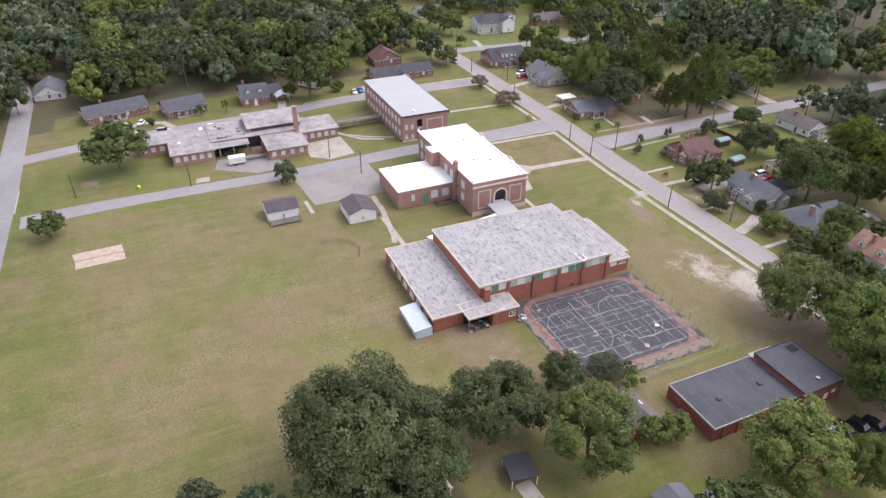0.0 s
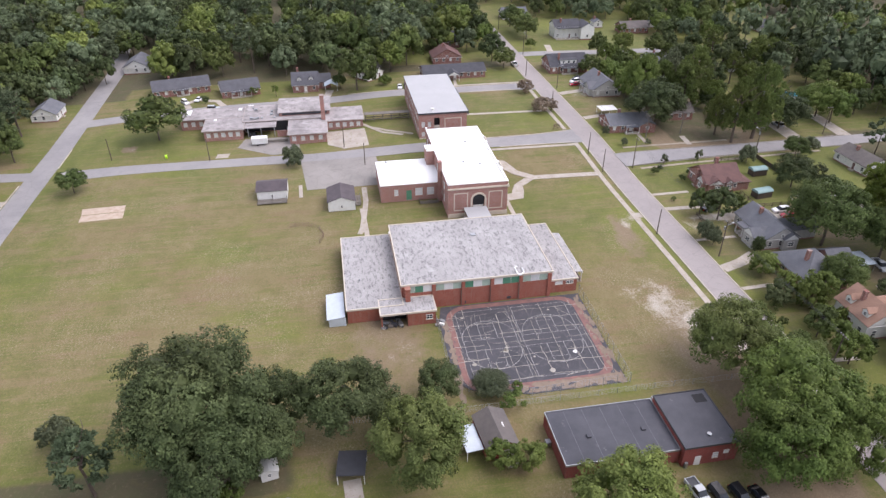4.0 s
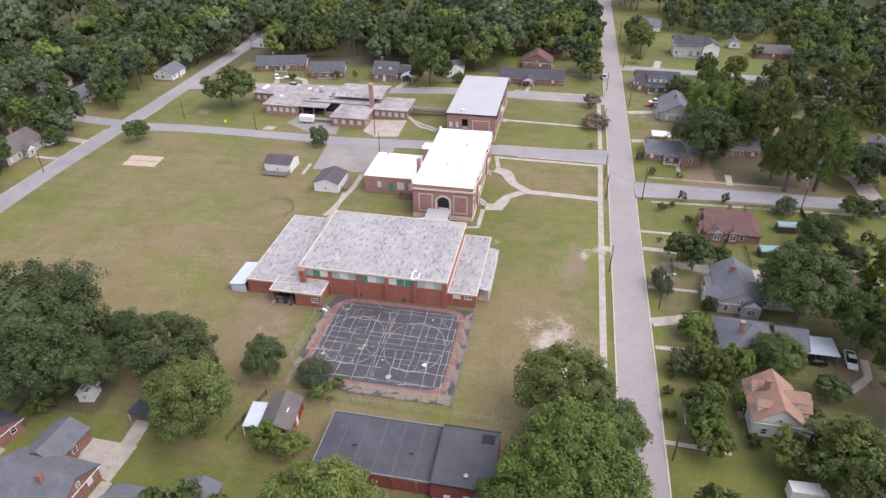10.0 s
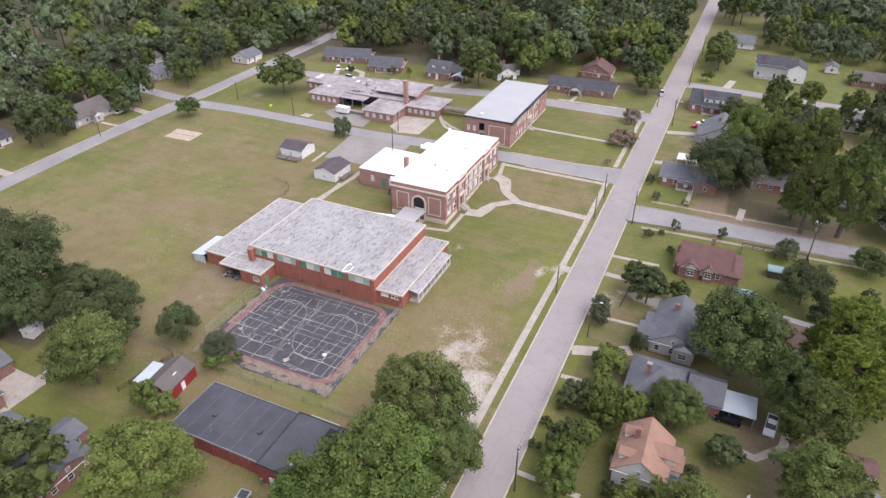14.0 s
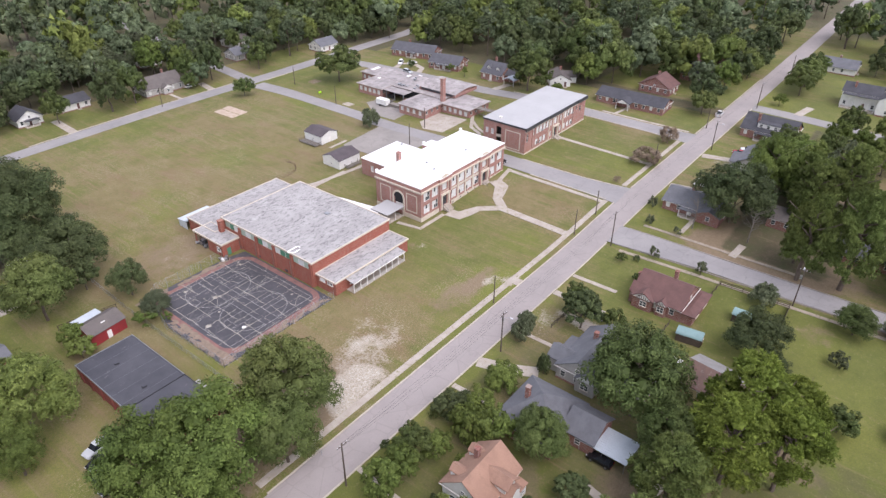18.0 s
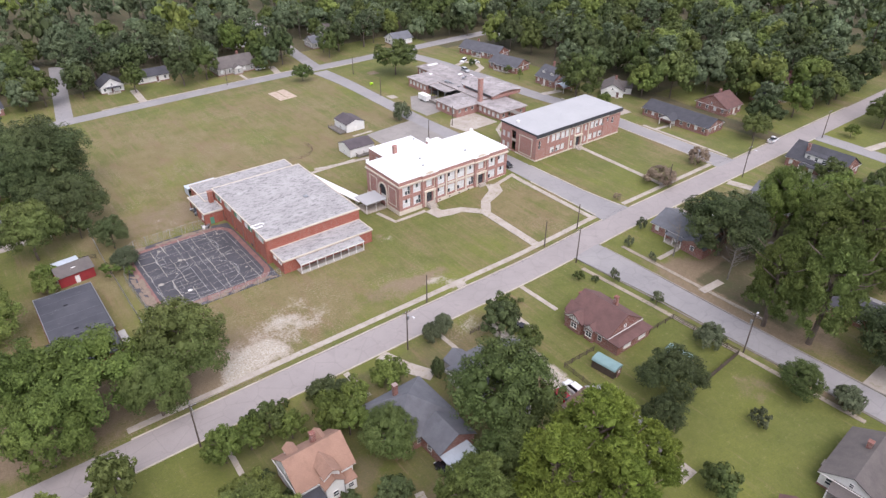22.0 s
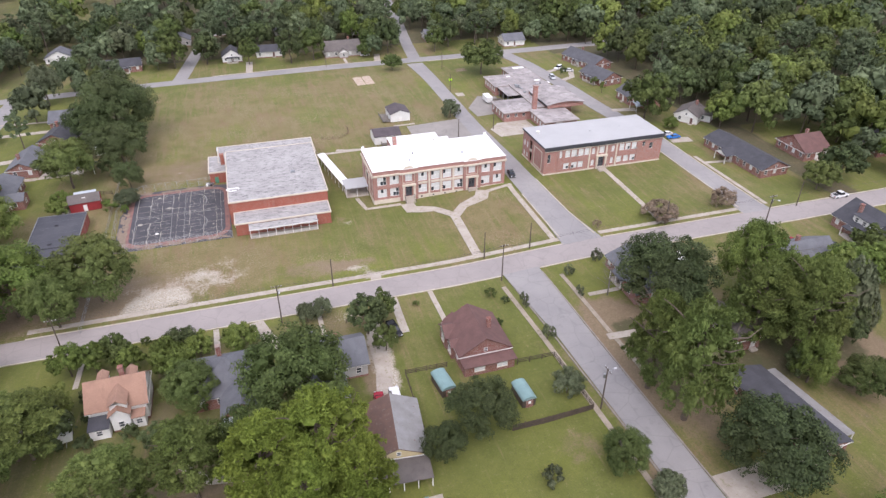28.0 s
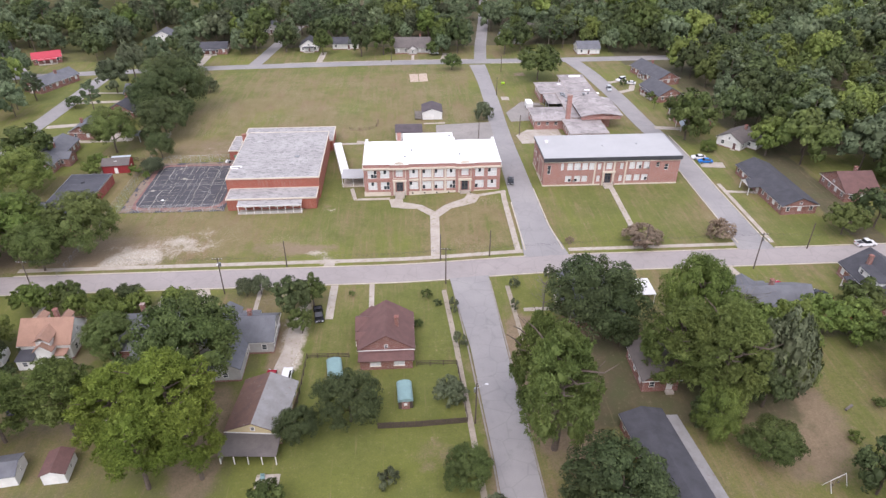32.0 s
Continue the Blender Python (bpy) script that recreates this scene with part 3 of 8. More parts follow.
curb("kerb_back", [(100, 52.0), (130, 53.4), (165, 54.3), (188, 54.3)])
curb("kerb_back_e", [(198.5, 46.0), (214, 46.1)])

# ---- pavements, paths and drives ----
strip("pavement_main", [(60, -124.4), (186, -124.4)], 1.5, CONCRETE, "pale concrete pavement along the street", "pavement", 0.05)
strip("pavement_main_east", [(197.5, -124.5), (241.5, -124.3)], 1.4, CONCRETE, "dusty concrete pavement with worn verge", "pavement", 0.05)
strip("pavement_side", [(164.6, -139), (166.0, -160), (167.4, -190), (168, -205)], 1.1, PATH_OLD, "concrete pavement beside the side street", "pavement", 0.05)
strip("pavement_side_east", [(179.6, -139), (180.2, -160), (181, -178)], 1.0, PATH_OLD, "overgrown concrete pavement", "pavement", 0.05)
strip("pavement_lane", [(184.6, -124), (184.9, -96), (185.2, -90.5)], 1.5, CONCRETE, "concrete path along the lane", "pavement", 0.05)
strip("pavement_lane_two", [(251.6, -124), (251.6, -90)], 1.2, CONCRETE, "concrete path along the lane", "pavement", 0.05)
strip("pavement_gate", [(136.5, -126.6), (136.5, -125)], 2.6, CONCRETE, "concrete ramp to the street", "pavement", 0.06)
strip("path_front", [(163.4, -124.0), (164.2, -102)], [2.4, 2.6], CONCRETE, "concrete path to the school's front", "path", 0.05)
strip("path_front_west", [(164.4, -102.5), (160, -97.2), (153.6, -95.2), (153.2, -91.5)], [2.6, 2.6, 4.4, 4.0], CONCRETE, "concrete path branching to the west entrance", "path", 0.055)
strip("path_front_east", [(164.2, -103), (168.2, -98.2), (174.8, -95.3), (176.6, -91.5)], [2.8, 2.8, 4.2, 4.0], CONCRETE, "concrete path branching to the east entrance", "path", 0.06)
strip("path_front_link", [(151.5, -91.2), (141.2, -91.2), (139.8, -84)], 1.2, CONCRETE, "narrow concrete path along the school", "path", 0.05)
strip("path_front_link_east", [(177, -92.6), (186, -90.8)], 1.3, CONCRETE, "narrow concrete path along the school", "path", 0.05)
strip("path_classrooms", [(218.2, -89.5), (217.0, -124)], 1.6, CONCRETE, "straight concrete path to the classroom block", "path", 0.05)
strip("path_yard", [(139.5, -47.5), (142.5, -48.5), (158, -50.5), (166.5, -50.5)], 1.5, CONCRETE, "concrete path across the grass yard", "path", 0.05)
strip("path_yard_two", [(134, -49.5), (146, -49.3), (153.6, -49)], 1.3, CONCRETE, "thin concrete path beside the shed", "path", 0.055)
strip("path_shed", [(171.5, -31.5), (163.5, -31.8)], 1.1, CONCRETE, "concrete strip beside the shed", "path", 0.05)
strip("path_east_lawn", [(203, -67), (207, -60), (222, -50)], 1.3, CONCRETE, "concrete path across the lawn", "path", 0.05)
strip("path_east_lawn_two", [(214, -55), (208, -62), (203, -70.5)], 1.1, CONCRETE, "concrete path across the lawn", "path", 0.06)
patch("car_park", [(168, -33.5), (188.5, -31.5), (187.6, -56), (176, -56.5), (167.5, -55)], PARKING, "cracked grey asphalt car park", "car park", 0.035)
patch("concrete_pad", [(201, -40.5), (212.5, -40.5), (212.5, -54), (197, -54.5), (196.2, -46)], CONCRETE, "stained concrete yard", "pavement", 0.04)
patch("service_yard", [(196.5, -31.5), (211, -30), (211, -12), (204, -10), (196, -22)], PARKING, "worn asphalt service yard", "pavement", 0.035)
patch("concrete_apron", [(196.3, -3.5), (199.5, -4), (199.5, -8), (196.3, -7.6)], CONCRETE, "pale concrete slab by the lane", "pavement", 0.03)
patch("drive_west_pad", [(49.6, -34.8), (54.6, -33.0), (54.4, -43.2), (46.4, -43)], CONCRETE, "stained concrete drive beside the brick house", "drive", 0.04)
patch("field_slab_a", [(159.4, 17.4), (163.1, 17.7), (163.0, 29.2), (159.2, 29.0)], worn("bleached_slab", (0.5, 0.41, 0.33), (0.36, 0.27, 0.19), 0.6, 0.9), "bleached concrete slab in the grass", "slab", 0.03)
patch("field_slab_b", [(163.4, 17.8), (167.2, 18.2), (167.0, 30), (163.3, 29.3)], bpy.data.materials["bleached_slab"], "bleached concrete slab in the grass", "slab", 0.03)
for i, (name, pts, w) in enumerate([
        ("drive_gravel", [(138.6, -135), (138.4, -142), (138.3, -148)], 1.8), ("drive_barn", [(131.6, -146), (131.2, -158), (129.5, -167)], 3.2),
        ("drive_grey_house", [(107.5, -135), (109.5, -141), (112.5, -146.5)], 3.0), ("drive_walk", [(99, -135.2), (99.3, -143.5)], 1.2),
        ("walk_brown_house", [(147.5, -135), (147.7, -146.5)], 1.2), ("walk_grey_house", [(121.2, -135.2), (121.3, -146.5)], 1.0),
        ("drive_low_house", [(207, -135.2), (208.5, -142)], 2.6), ("walk_low_house", [(182, -148.5), (193, -148.8)], 1.2), ("drive_pair", [(234.5, -135), (236.5, -143), (238.5, -152)], 3.2),
        ("drive_long_brick", [(251.5, -76), (259, -77)], 4), ("walk_long_brick", [(251, -95), (259.5, -96)], 1.3), ("drive_loop", [(246, 12), (252, 14), (256, 10), (253, 2), (247, -1)], 2.4),
        ("drive_dormer", [(248.5, -41), (258, -43)], 3), ("walk_portico", [(161.2, 53.5), (161.5, 63)], 1.4), ("drive_portico", [(176, 54), (178, 66)], 3), ("drive_white", [(116, 51), (117, 70)], 3),
        ("drive_tan_house", [(94, -167), (93, -171.7), (97.5, -176), (103, -177)], 1.6), ("drive_far_side", [(178, -203), (190, -203), (197, -200)], 6), ("drive_west", [(36, -42), (46.5, -42.6)], 2.0), ("drive_west_end", [(54, -41.4), (60, -41)], 3.0), ("walk_tan_house", [(73, -134.5), (72.5, -146)], 1.0),
        ("drive_west_two", [(24.6, -28), (36, -26), (44, -24)], 3), ("drive_west_three", [(24.5, -2), (44, -1)], 2.5), ("walk_west", [(24.5, 10), (48, 9)], 1.3), ("drive_brick_west", [(60, 49), (60.5, 68)], 3.5),
        ("drive_cross", [(294, -150), (306, -152)], 3), ("drive_pool", [(178, -222), (198, -223)], 5), ("walk_side", [(179, -163), (186, -163.6)], 1.9)]):
    strip(name, pts, w, CONCRETE, "worn pale concrete drive" if w > 1.8 else "narrow concrete walk", "drive" if w > 1.8 else "path", 0.05 + 0.0007 * i)


# ---- building pieces ----
CACHE = {}


def window_meshes(w, h, kind):
    key = (round(w, 2), round(h, 2), kind)
    if key in CACHE:
        return CACHE[key]
    t = 0.07
    sill = boxes((-w / 2 - 0.08, w / 2 + 0.08, -0.16, 0.1, -0.1, -0.002))
    cols = max(1, round(w / 0.95))
    pick = random.Random(len(CACHE) * 7 + 3)
    pane = []
    for i in range(cols):
        a, b = -w / 2 + t + (w - 2 * t) * i / cols, -w / 2 + t + (w - 2 * t) * (i + 1) / cols
        pane.append((a, b))
    panes = []
    fr = bmesh.new()
    hole_wall(fr, w, 0, h, 0.15, [(a + w / 2 + (0.04 if a > -w / 2 + t + 0.01 else 0), b + w / 2 - (0.04 if b < w / 2 - t - 0.01 else 0), lo, hi) for a, b in pane for lo, hi in ((t, h * 0.5 - 0.03), (h * 0.5 + 0.03, h - t))])
    for vert in fr.verts:
        vert.co += Vector((-w / 2, -0.06, 0))
    for i, (a, b) in enumerate(pane):
        for lo, hi in ((t, h * 0.5 - 0.032), (h * 0.5 + 0.032, h - t)):
            dark = kind == "glass" or kind.startswith("mixed") and pick.random() < 0.1
            panes.append(mesh_of("pane", boxes((a + 0.042, b - 0.042, 0.0, 0.03, lo + 0.002, hi - 0.002)), GLASS if dark else BLIND))
    CACHE[key] = (mesh_of("window_frame", fr, WHITE), mesh_of("window_sill", sill, STONE), panes)
    return CACHE[key]


def window(parent, x, y, z, w, h, rot, kind="glass", name="window", sub=True):
    """A framed window set on a wall, facing -y before rot; a part with frame, sill and panes."""
    frame_me, sill_me, panes = window_meshes(w, h, kind)
    ob = new(name, frame_me)
    ob.parent, ob.matrix_basis = parent, pose(x, y, z, 0, 0, rot)
    if sub:
        part("window_sill", sill_me, None, ob)
    for me in panes:
        part("pane", me, None, ob)
    return ob


def ring_walls(bm, x0, x1, y0, y1, z0, z1, t):
    """Four walls of thickness t round a plan, butted end to end."""
    box(bm, x0, x1, y0, y0 + t, z0, z1)
    box(bm, x0, x1, y1 - t, y1, z0, z1)
    box(bm, x0, x0 + t, y0 + t, y1 - t, z0, z1)
    box(bm, x1 - t, x1, y0 + t, y1 - t, z0, z1)


def hole_wall(bm, length, z0, z1, t, holes):
    """A wall along +x from 0, thickness t towards +y, with rectangular holes (a, b, lo, hi), as one closed mesh."""
    xs = sorted({0.0, length, *[round(v, 4) for h in holes for v in h[:2]]})
    zs = sorted({z0, z1, *[round(v, 4) for h in holes for v in h[2:]]})
    full = {}
    for i in range(len(xs) - 1):
        for k in range(len(zs) - 1):
            cx, cz = (xs[i] + xs[i + 1]) / 2, (zs[k] + zs[k + 1]) / 2
            full[i, k] = not any(h[0] < cx < h[1] and h[2] < cz < h[3] for h in holes)
    vs = {}

    def v(i, k, s):
        if (i, k, s) not in vs:
            vs[i, k, s] = bm.verts.new((xs[i], t * s, zs[k]))
        return vs[i, k, s]

    for (i, k), on in full.items():
        if not on:
            continue
        bm.faces.new((v(i, k, 0), v(i + 1, k, 0), v(i + 1, k + 1, 0), v(i, k + 1, 0)))
        bm.faces.new((v(i, k + 1, 1), v(i + 1, k + 1, 1), v(i + 1, k, 1), v(i, k, 1)))
        for di, dk, (a, b), (c, d) in ((-1, 0, (i, k), (i, k + 1)), (1, 0, (i + 1, k + 1), (i + 1, k)), (0, -1, (i + 1, k), (i, k)), (0, 1, (i, k + 1), (i + 1, k + 1))):
            if not full.get((i + di, k + dk), False):
                bm.faces.new((v(a, b, 0), v(c, d, 0), v(c, d, 1), v(a, b, 1)))


def wall(parent, x, y, rot, length, z0, z1, t, holes, material, name="wall"):
    bm = bmesh.new()
    hole_wall(bm, length, z0, z1, t, holes)
    return part(name, bm, material, parent, at=pose(x, y, 0, 0, 0, rot))


def flat_roof(parent, x0, x1, y0, y1, z, material, rim=0.25, rim_mat=None, over=0.15, name="roof", label=""):
    part(name, boxes((x0 - over, x1 + over, y0 - over, y1 + over, z, z + 0.18)), material, parent, label)
    if rim:
        bm = bmesh.new()
        o = over + 0.1
        ring_walls(bm, x0 - o, x1 + o, y0 - o, y1 + o, z - 0.12, z + 0.18 + rim, 0.24)
        part("coping", bm, rim_mat or WHITE, parent)


# ---- the gymnasium ----
def gymnasium():
    X, Y = 104.2, -89.4
    g = thing("gymnasium", X, Y, "orange brick school gymnasium with flat weathered grey roof", "building", z=0)
    W, D, H = 26.6, 34.6, 6.75
    # main hall; the wall over the court carries a strip of windows
    bays = [0.6, 7.3, 14.0, 20.7, 27.4, 34.0]
    holes = [(a + 0.45, b - 0.45, 4.55, 6.35) for a, b in zip(bays, bays[1:])]
    wall(g, 0, D, -90, D, 0, H, 0.35, [(D - b, D - a, lo, hi) for a, b, lo, hi in holes], BRICK_GYM)
    wall(g, 0.35, 0, 0, W - 0.7, 0, H, 0.35, [], BRICK_GYM)
    wall(g, W, 0, 90, D, 0, H, 0.35, [(4, 9, 4.6, 6.2), (12, 17, 4.6, 6.2), (20, 25, 4.6, 6.2)], BRICK_GYM)
    wall(g, W - 0.35, D, 180, W - 0.7, 0, H, 0.35, [], BRICK_GYM)
    part("floor", boxes((0.36, W - 0.36, 0.36, D - 0.36, 0.02, 0.1)), WOOD_GREY, g)
    flat_roof(g, 0, W, 0, D, H, GYM_ROOF, 0.12, STONE, label="pale gravel roof with dark streaks")
    rng = random.Random(4)
    for a, b, lo, hi in holes:
        n = 3
        for i in range(n):
            u0, u1 = a + (b - a) * i / n, a + (b - a) * (i + 1) / n
            m = GREEN_PANEL if (i + int(a)) % 4 == 0 or rng.random() < 0.15 else rng.choice((MINT_PANEL, MINT_PANEL, SIDING, BLIND))
            part("window_panel", boxes((0.12, 0.18, u0 + 0.04, u1 - 0.04, lo + 0.02, hi - 0.02)), m, g, "painted green panel" if m == GREEN_PANEL else "pale window panel")
            part("mullion", boxes((0.08, 0.2, u1 - 0.04, u1 + 0.04, lo, hi) if i < n - 1 else (0.08, 0.2, a, a + 0.04, lo, hi)), WHITE, g)
    for y in bays:
        part("pilaster", boxes((-0.28, -0.003, y - 0.35, y + 0.35, 0, H - 0.35)), BRICK_GYM, g)
        if 1 < y < 33:
            bm = bmesh.new()
            tube(bm, (-0.34, y + 0.5, 0.1), (-0.34, y + 0.5, 4.4), 0.06)
            part("downpipe", bm, WOOD_GREY, g)
    part("lintel_band", boxes((-0.05, -0.002, 0.6, 34, 6.36, 6.55)), STONE, g)
    for y in (9.5, 20, 27):
        part("wall_vent", boxes((-0.12, -0.002, y, y + 0.9, 0.4, 1.0)), DARK_TRIM, g)
    # low wing on the field side
    y0, y1 = D + 0.003, 46.9
    bm = bmesh.new()
    ring_walls(bm, -2.6, 27.6, y0, y1, 0, 3.55, 0.3)
    part("wall", bm, BRICK_GYM, g)
    flat_roof(g, -2.6, 27.6, y0 + 0.15, y1, 3.55, GYM_ROOF, 0.1, STONE)
    for x in np.arange(1.5, 26, 4.2):
        window(g, x, y1 + 0.02, 1.1, 2.4, 1.5, 180, "blind")
    part("side_door", boxes((18.4, 19.6, y1 + 0.002, y1 + 0.08, 0.05, 2.15)), GREEN_PANEL, g)
    # boiler room and open bay at the court's corner
    bm = bmesh.new()
    ring_walls(bm, -5.6, -0.29, 27.9, D - 0.6, 0, 3.5, 0.3)
    part("boiler_room", bm, BRICK_GYM, g)
    flat_roof(g, -5.6, -0.3, 27.9, D + 5.2, 3.5, GYM_ROOF, 0.12, STONE)
    part("bay_post", boxes((-5.5, -5.2, D + 4.9, D + 5.2, 0, 3.49)), BRICK_GYM, g)
    # near-black panel on the back wall paints the shade inside the bay
    part("bay_back", boxes((-2.75, -2.602, D - 0.5, D + 5.1, 0, 3.4)), DARK, g, "near-black panel painting the shade of the open bay")
    window(g, -5.62, 29.3, 1.4, 1.5, 1.2, -90, "glass")
    part("boiler_door", boxes((-4.2, -3.1, 27.8, 27.898, 0.05, 2.1)), GREEN_PANEL, g)
    bm = bmesh.new()
    box(bm, -1.9, -0.75, D - 1.7, D - 0.6, 3.7, 6.9)
    box(bm, -2.0, -0.65, D - 1.8, D - 0.5, 6.9, 7.05)
    part("chimney", bm, BRICK_GYM, g)
    # front wing with its lean-to porch
    bm = bmesh.new()
    ring_walls(bm, 0.9, W - 0.4, -6.6, -0.003, 0, 3.5, 0.3)
    part("wall", bm, BRICK_GYM, g)
    flat_roof(g, 0.9, W - 0.4, -6.6, -0.25, 3.5, GYM_ROOF, 0.1, STONE)
    window(g, 0.88, -2.2, 2.3, 1.8, 0.8, -90, "blind")
    window(g, 0.88, -4.8, 2.3, 1.8, 0.8, -90, "glass")
    bm = bmesh.new()
    m = pose(0, -6.62, 3.05, 8)
    box(bm, 4.2, 22.3, -2.6, 0, 0, 0.14, m)
    part("porch_roof", bm, GYM_ROOF, g)
    part("porch_fascia", boxes((4.15, 22.35, -9.26, -9.16, 2.5, 2.82)), WHITE, g)
    for x in np.linspace(4.4, 22.1, 9):
        part("porch_post", boxes((x - 0.08, x + 0.08, -9.1, -8.94, 0, 2.62)), WHITE, g)
    part("porch_slab", boxes((4.2, 22.3, -9.2, -6.62, 0.0, 0.16)), CONCRETE, g)
    part("porch_wall", boxes((4.3, 22.2, -9.05, -8.99, 0.16, 0.85)), GREY_SIDING, g)
    for x in (6.5, 11, 15.5, 20):
        window(g, x, -6.62, 1.0, 2.2, 1.3, 0, "glass")
    # roof clutter
    bm = bmesh.new()
    loop = [(1.3 + 1.5 * math.cos(a) * (1 + 0.25 * math.sin(3 * a)), 7.4 + 1.1 * math.sin(a) * (1 + 0.3 * math.cos(2 * a))) for a in np.linspace(0, 5.6, 16)]
    for p, q in zip(loop, loop[1:]):
        tube(bm, (*p, H + 0.27), (*q, H + 0.27), 0.17, seg=6)
    part("torn_membrane", bm, WHITE_ROOF, g, "crumpled loop of white roof membrane")
    part("roof_hatch", boxes((18, 19.2, 14, 15.2, H + 0.18, H + 0.4)), STEEL, g)
    for x, y in ((3, 38), (20, 41), (8, 43.5)):
        bm = bmesh.new()
        tube(bm, (x, y, 3.7), (x, y, 4.2), 0.14)
        part("roof_vent", bm, STEEL, g)


gymnasium()


def tin_canopy():
    c = thing("tin_shelter", 105.5, -40.6, "pale blue-white tin lean-to shelter against the gymnasium", "shelter", z=0)
    bm = bmesh.new()
    box(bm, -4.6, 4.8, -1.6, 2.4, 2.15, 2.22, pose(0, 0, 0.1, -6))
    part("roof", bm, BLUE_WHITE, c)
    part("wall", boxes((-4.5, -4.42, -1.5, 2.2, 0, 2.1)), BLUE_WHITE, c)
    part("front", boxes((-4.4, 4.6, 2.12, 2.2, 0, 1.9)), BLUE_WHITE, c)
    for x in (-4.3, 0, 4.5):
        part("post", boxes((x - 0.06, x + 0.06, 1.95, 2.08, 0, 1.95)), STEEL, c)


tin_canopy()


def debris():
    rng = random.Random(8)
    for i in range(26):
        x, y = (rng.uniform(98.4, 101), rng.uniform(-54.2, -49.8)) if i < 18 else (rng.uniform(97.5, 100), rng.uniform(-63, -61.8))
        s = rng.uniform(0.3, 0.75)
        name, label, m = rng.choice([("carton", "dumped pale carton in the bay", SIDING), ("chair_frame", "discarded grey metal chair frame", STEEL), ("board", "dumped grey board by the bay", WOOD_GREY), ("sack", "dumped dark sack in the bay", DARK_TRIM)])
        bm = boxes((-s, s, -s * 0.6, s * 0.6, 0, s * rng.uniform(0.6, 1.4)))
        bmesh.ops.bevel(bm, geom=bm.edges[:], offset=0.05, segments=1, affect="EDGES")
        ob = part(name, bm, m)
        ob.matrix_basis = pose(x, y, 0.02, 0, 0, rng.uniform(0, 90))
        tagged(ob, label, "junk", "junk by the open bay")


debris()


# ---- the court ----
def court():
    c = patch("court", [(74.2, -95.8), (103.8, -96), (103.8, -63.4), (98.4, -62.2), (79.6, -62.4), (77, -65), (74.0, -76)], COURT, "black cracked asphalt ball court with faded lines", "court", 0.05, 0.12)
    bm = bmesh.new()

    def rounded(x0, x1, y0, y1, r, n=6):
        out = []
        for cx, cy, a in ((x1 - r, y1 - r, 0), (x0 + r, y1 - r, 90), (x0 + r, y0 + r, 180), (x1 - r, y0 + r, 270)):
            out += [(cx + r * math.cos(radians(a + 90 * i / n)), cy + r * math.sin(radians(a + 90 * i / n))) for i in range(n + 1)]
        return out

    a, b = rounded(75.8, 103.5, -94.9, -63.9, 4.8), rounded(77.3, 102.2, -93.3, -65.2, 3.6)
    va, vb = [bm.verts.new((x, y, 0.056)) for x, y in a], [bm.verts.new((x, y, 0.056)) for x, y in b]
    for i in range(len(a)):
        j = (i + 1) % len(a)
        bm.faces.new((va[i], va[j], vb[j], vb[i]))
    part("red_border", bm, RED_PAINT, c, "faded red painted border")
    bm = bmesh.new()
    rng = random.Random(3)

    def line(x0, y0, x1, y1, w=0.12, z=0.061, wob=0.0):
        p, q = Vector((x0, y0)), Vector((x1, y1))
        n = max(1, int((q - p).length / 1.2)) if wob else 1
        d = (q - p).normalized()
        s = Vector((-d.y, d.x)) * w / 2
        pts = [p.lerp(q, i / n) + (s.normalized() * rng.uniform(-wob, wob) if wob and 0 < i < n else Vector((0, 0))) for i in range(n + 1)]
        vs = [(bm.verts.new((*(k + s * rng.uniform(0.6, 1.3)), z)), bm.verts.new((*(k - s * rng.uniform(0.6, 1.3)), z))) for k in pts]
        for u, v in zip(vs, vs[1:]):
            bm.faces.new((u[0], u[1], v[1], v[0]))

    def arc(cx, cy, r, a0, a1, w=0.12):
        n = 20
        for i in range(n):
            p, q = radians(a0 + (a1 - a0) * i / n), radians(a0 + (a1 - a0) * (i + 1) / n)
            line(cx + r * math.cos(p), cy + r * math.sin(p), cx + r * math.cos(q), cy + r * math.sin(q), w)

    for y0, y1 in ((-91.6, -79.0), (-77.8, -66.2)):
        cy = (y0 + y1) / 2
        for p in ((78.4, y0, 101.2, y0), (78.4, y1, 101.2, y1), (78.4, y0, 78.4, y1), (101.2, y0, 101.2, y1), (87.9, y0, 87.9, y1), (91.3, y0, 91.3, y1)):
            line(*p, 0.13, 0.061, 0.05)
        for x, s in ((87.9, -1), (91.3, 1)):
            line(x, cy - 1.8, x + s * 5.8, cy - 1.8)
            line(x, cy + 1.8, x + s * 5.8, cy + 1.8)
            line(x + s * 4.2, cy - 1.8, x + s * 4.2, cy + 1.8)
            arc(x + s * 0.2, cy, 5.9, 90 if s < 0 else -90, 270 if s < 0 else 90, 0.16)
            arc(x + s * 4.2, cy, 1.8, 90 if s < 0 else -90, 270 if s < 0 else 90)
    part("court_lines", bm, LINE_PAINT, c, "faded pale ball court lines")
    bm = bmesh.new()
    for y in (-92.8, -89.2, -85.6, -82.2, -78.4, -75.0, -71.4, -68.0, -65.2):
        u = 77 + rng.uniform(0, 3)
        while u < 101:
            run = rng.uniform(4, 14)
            line(u, y + rng.uniform(-0.15, 0.15), min(102, u + run), y + rng.uniform(-0.3, 0.3), rng.uniform(0.06, 0.15), 0.066, 0.14)
            u += run + rng.uniform(0.2, 2.5)
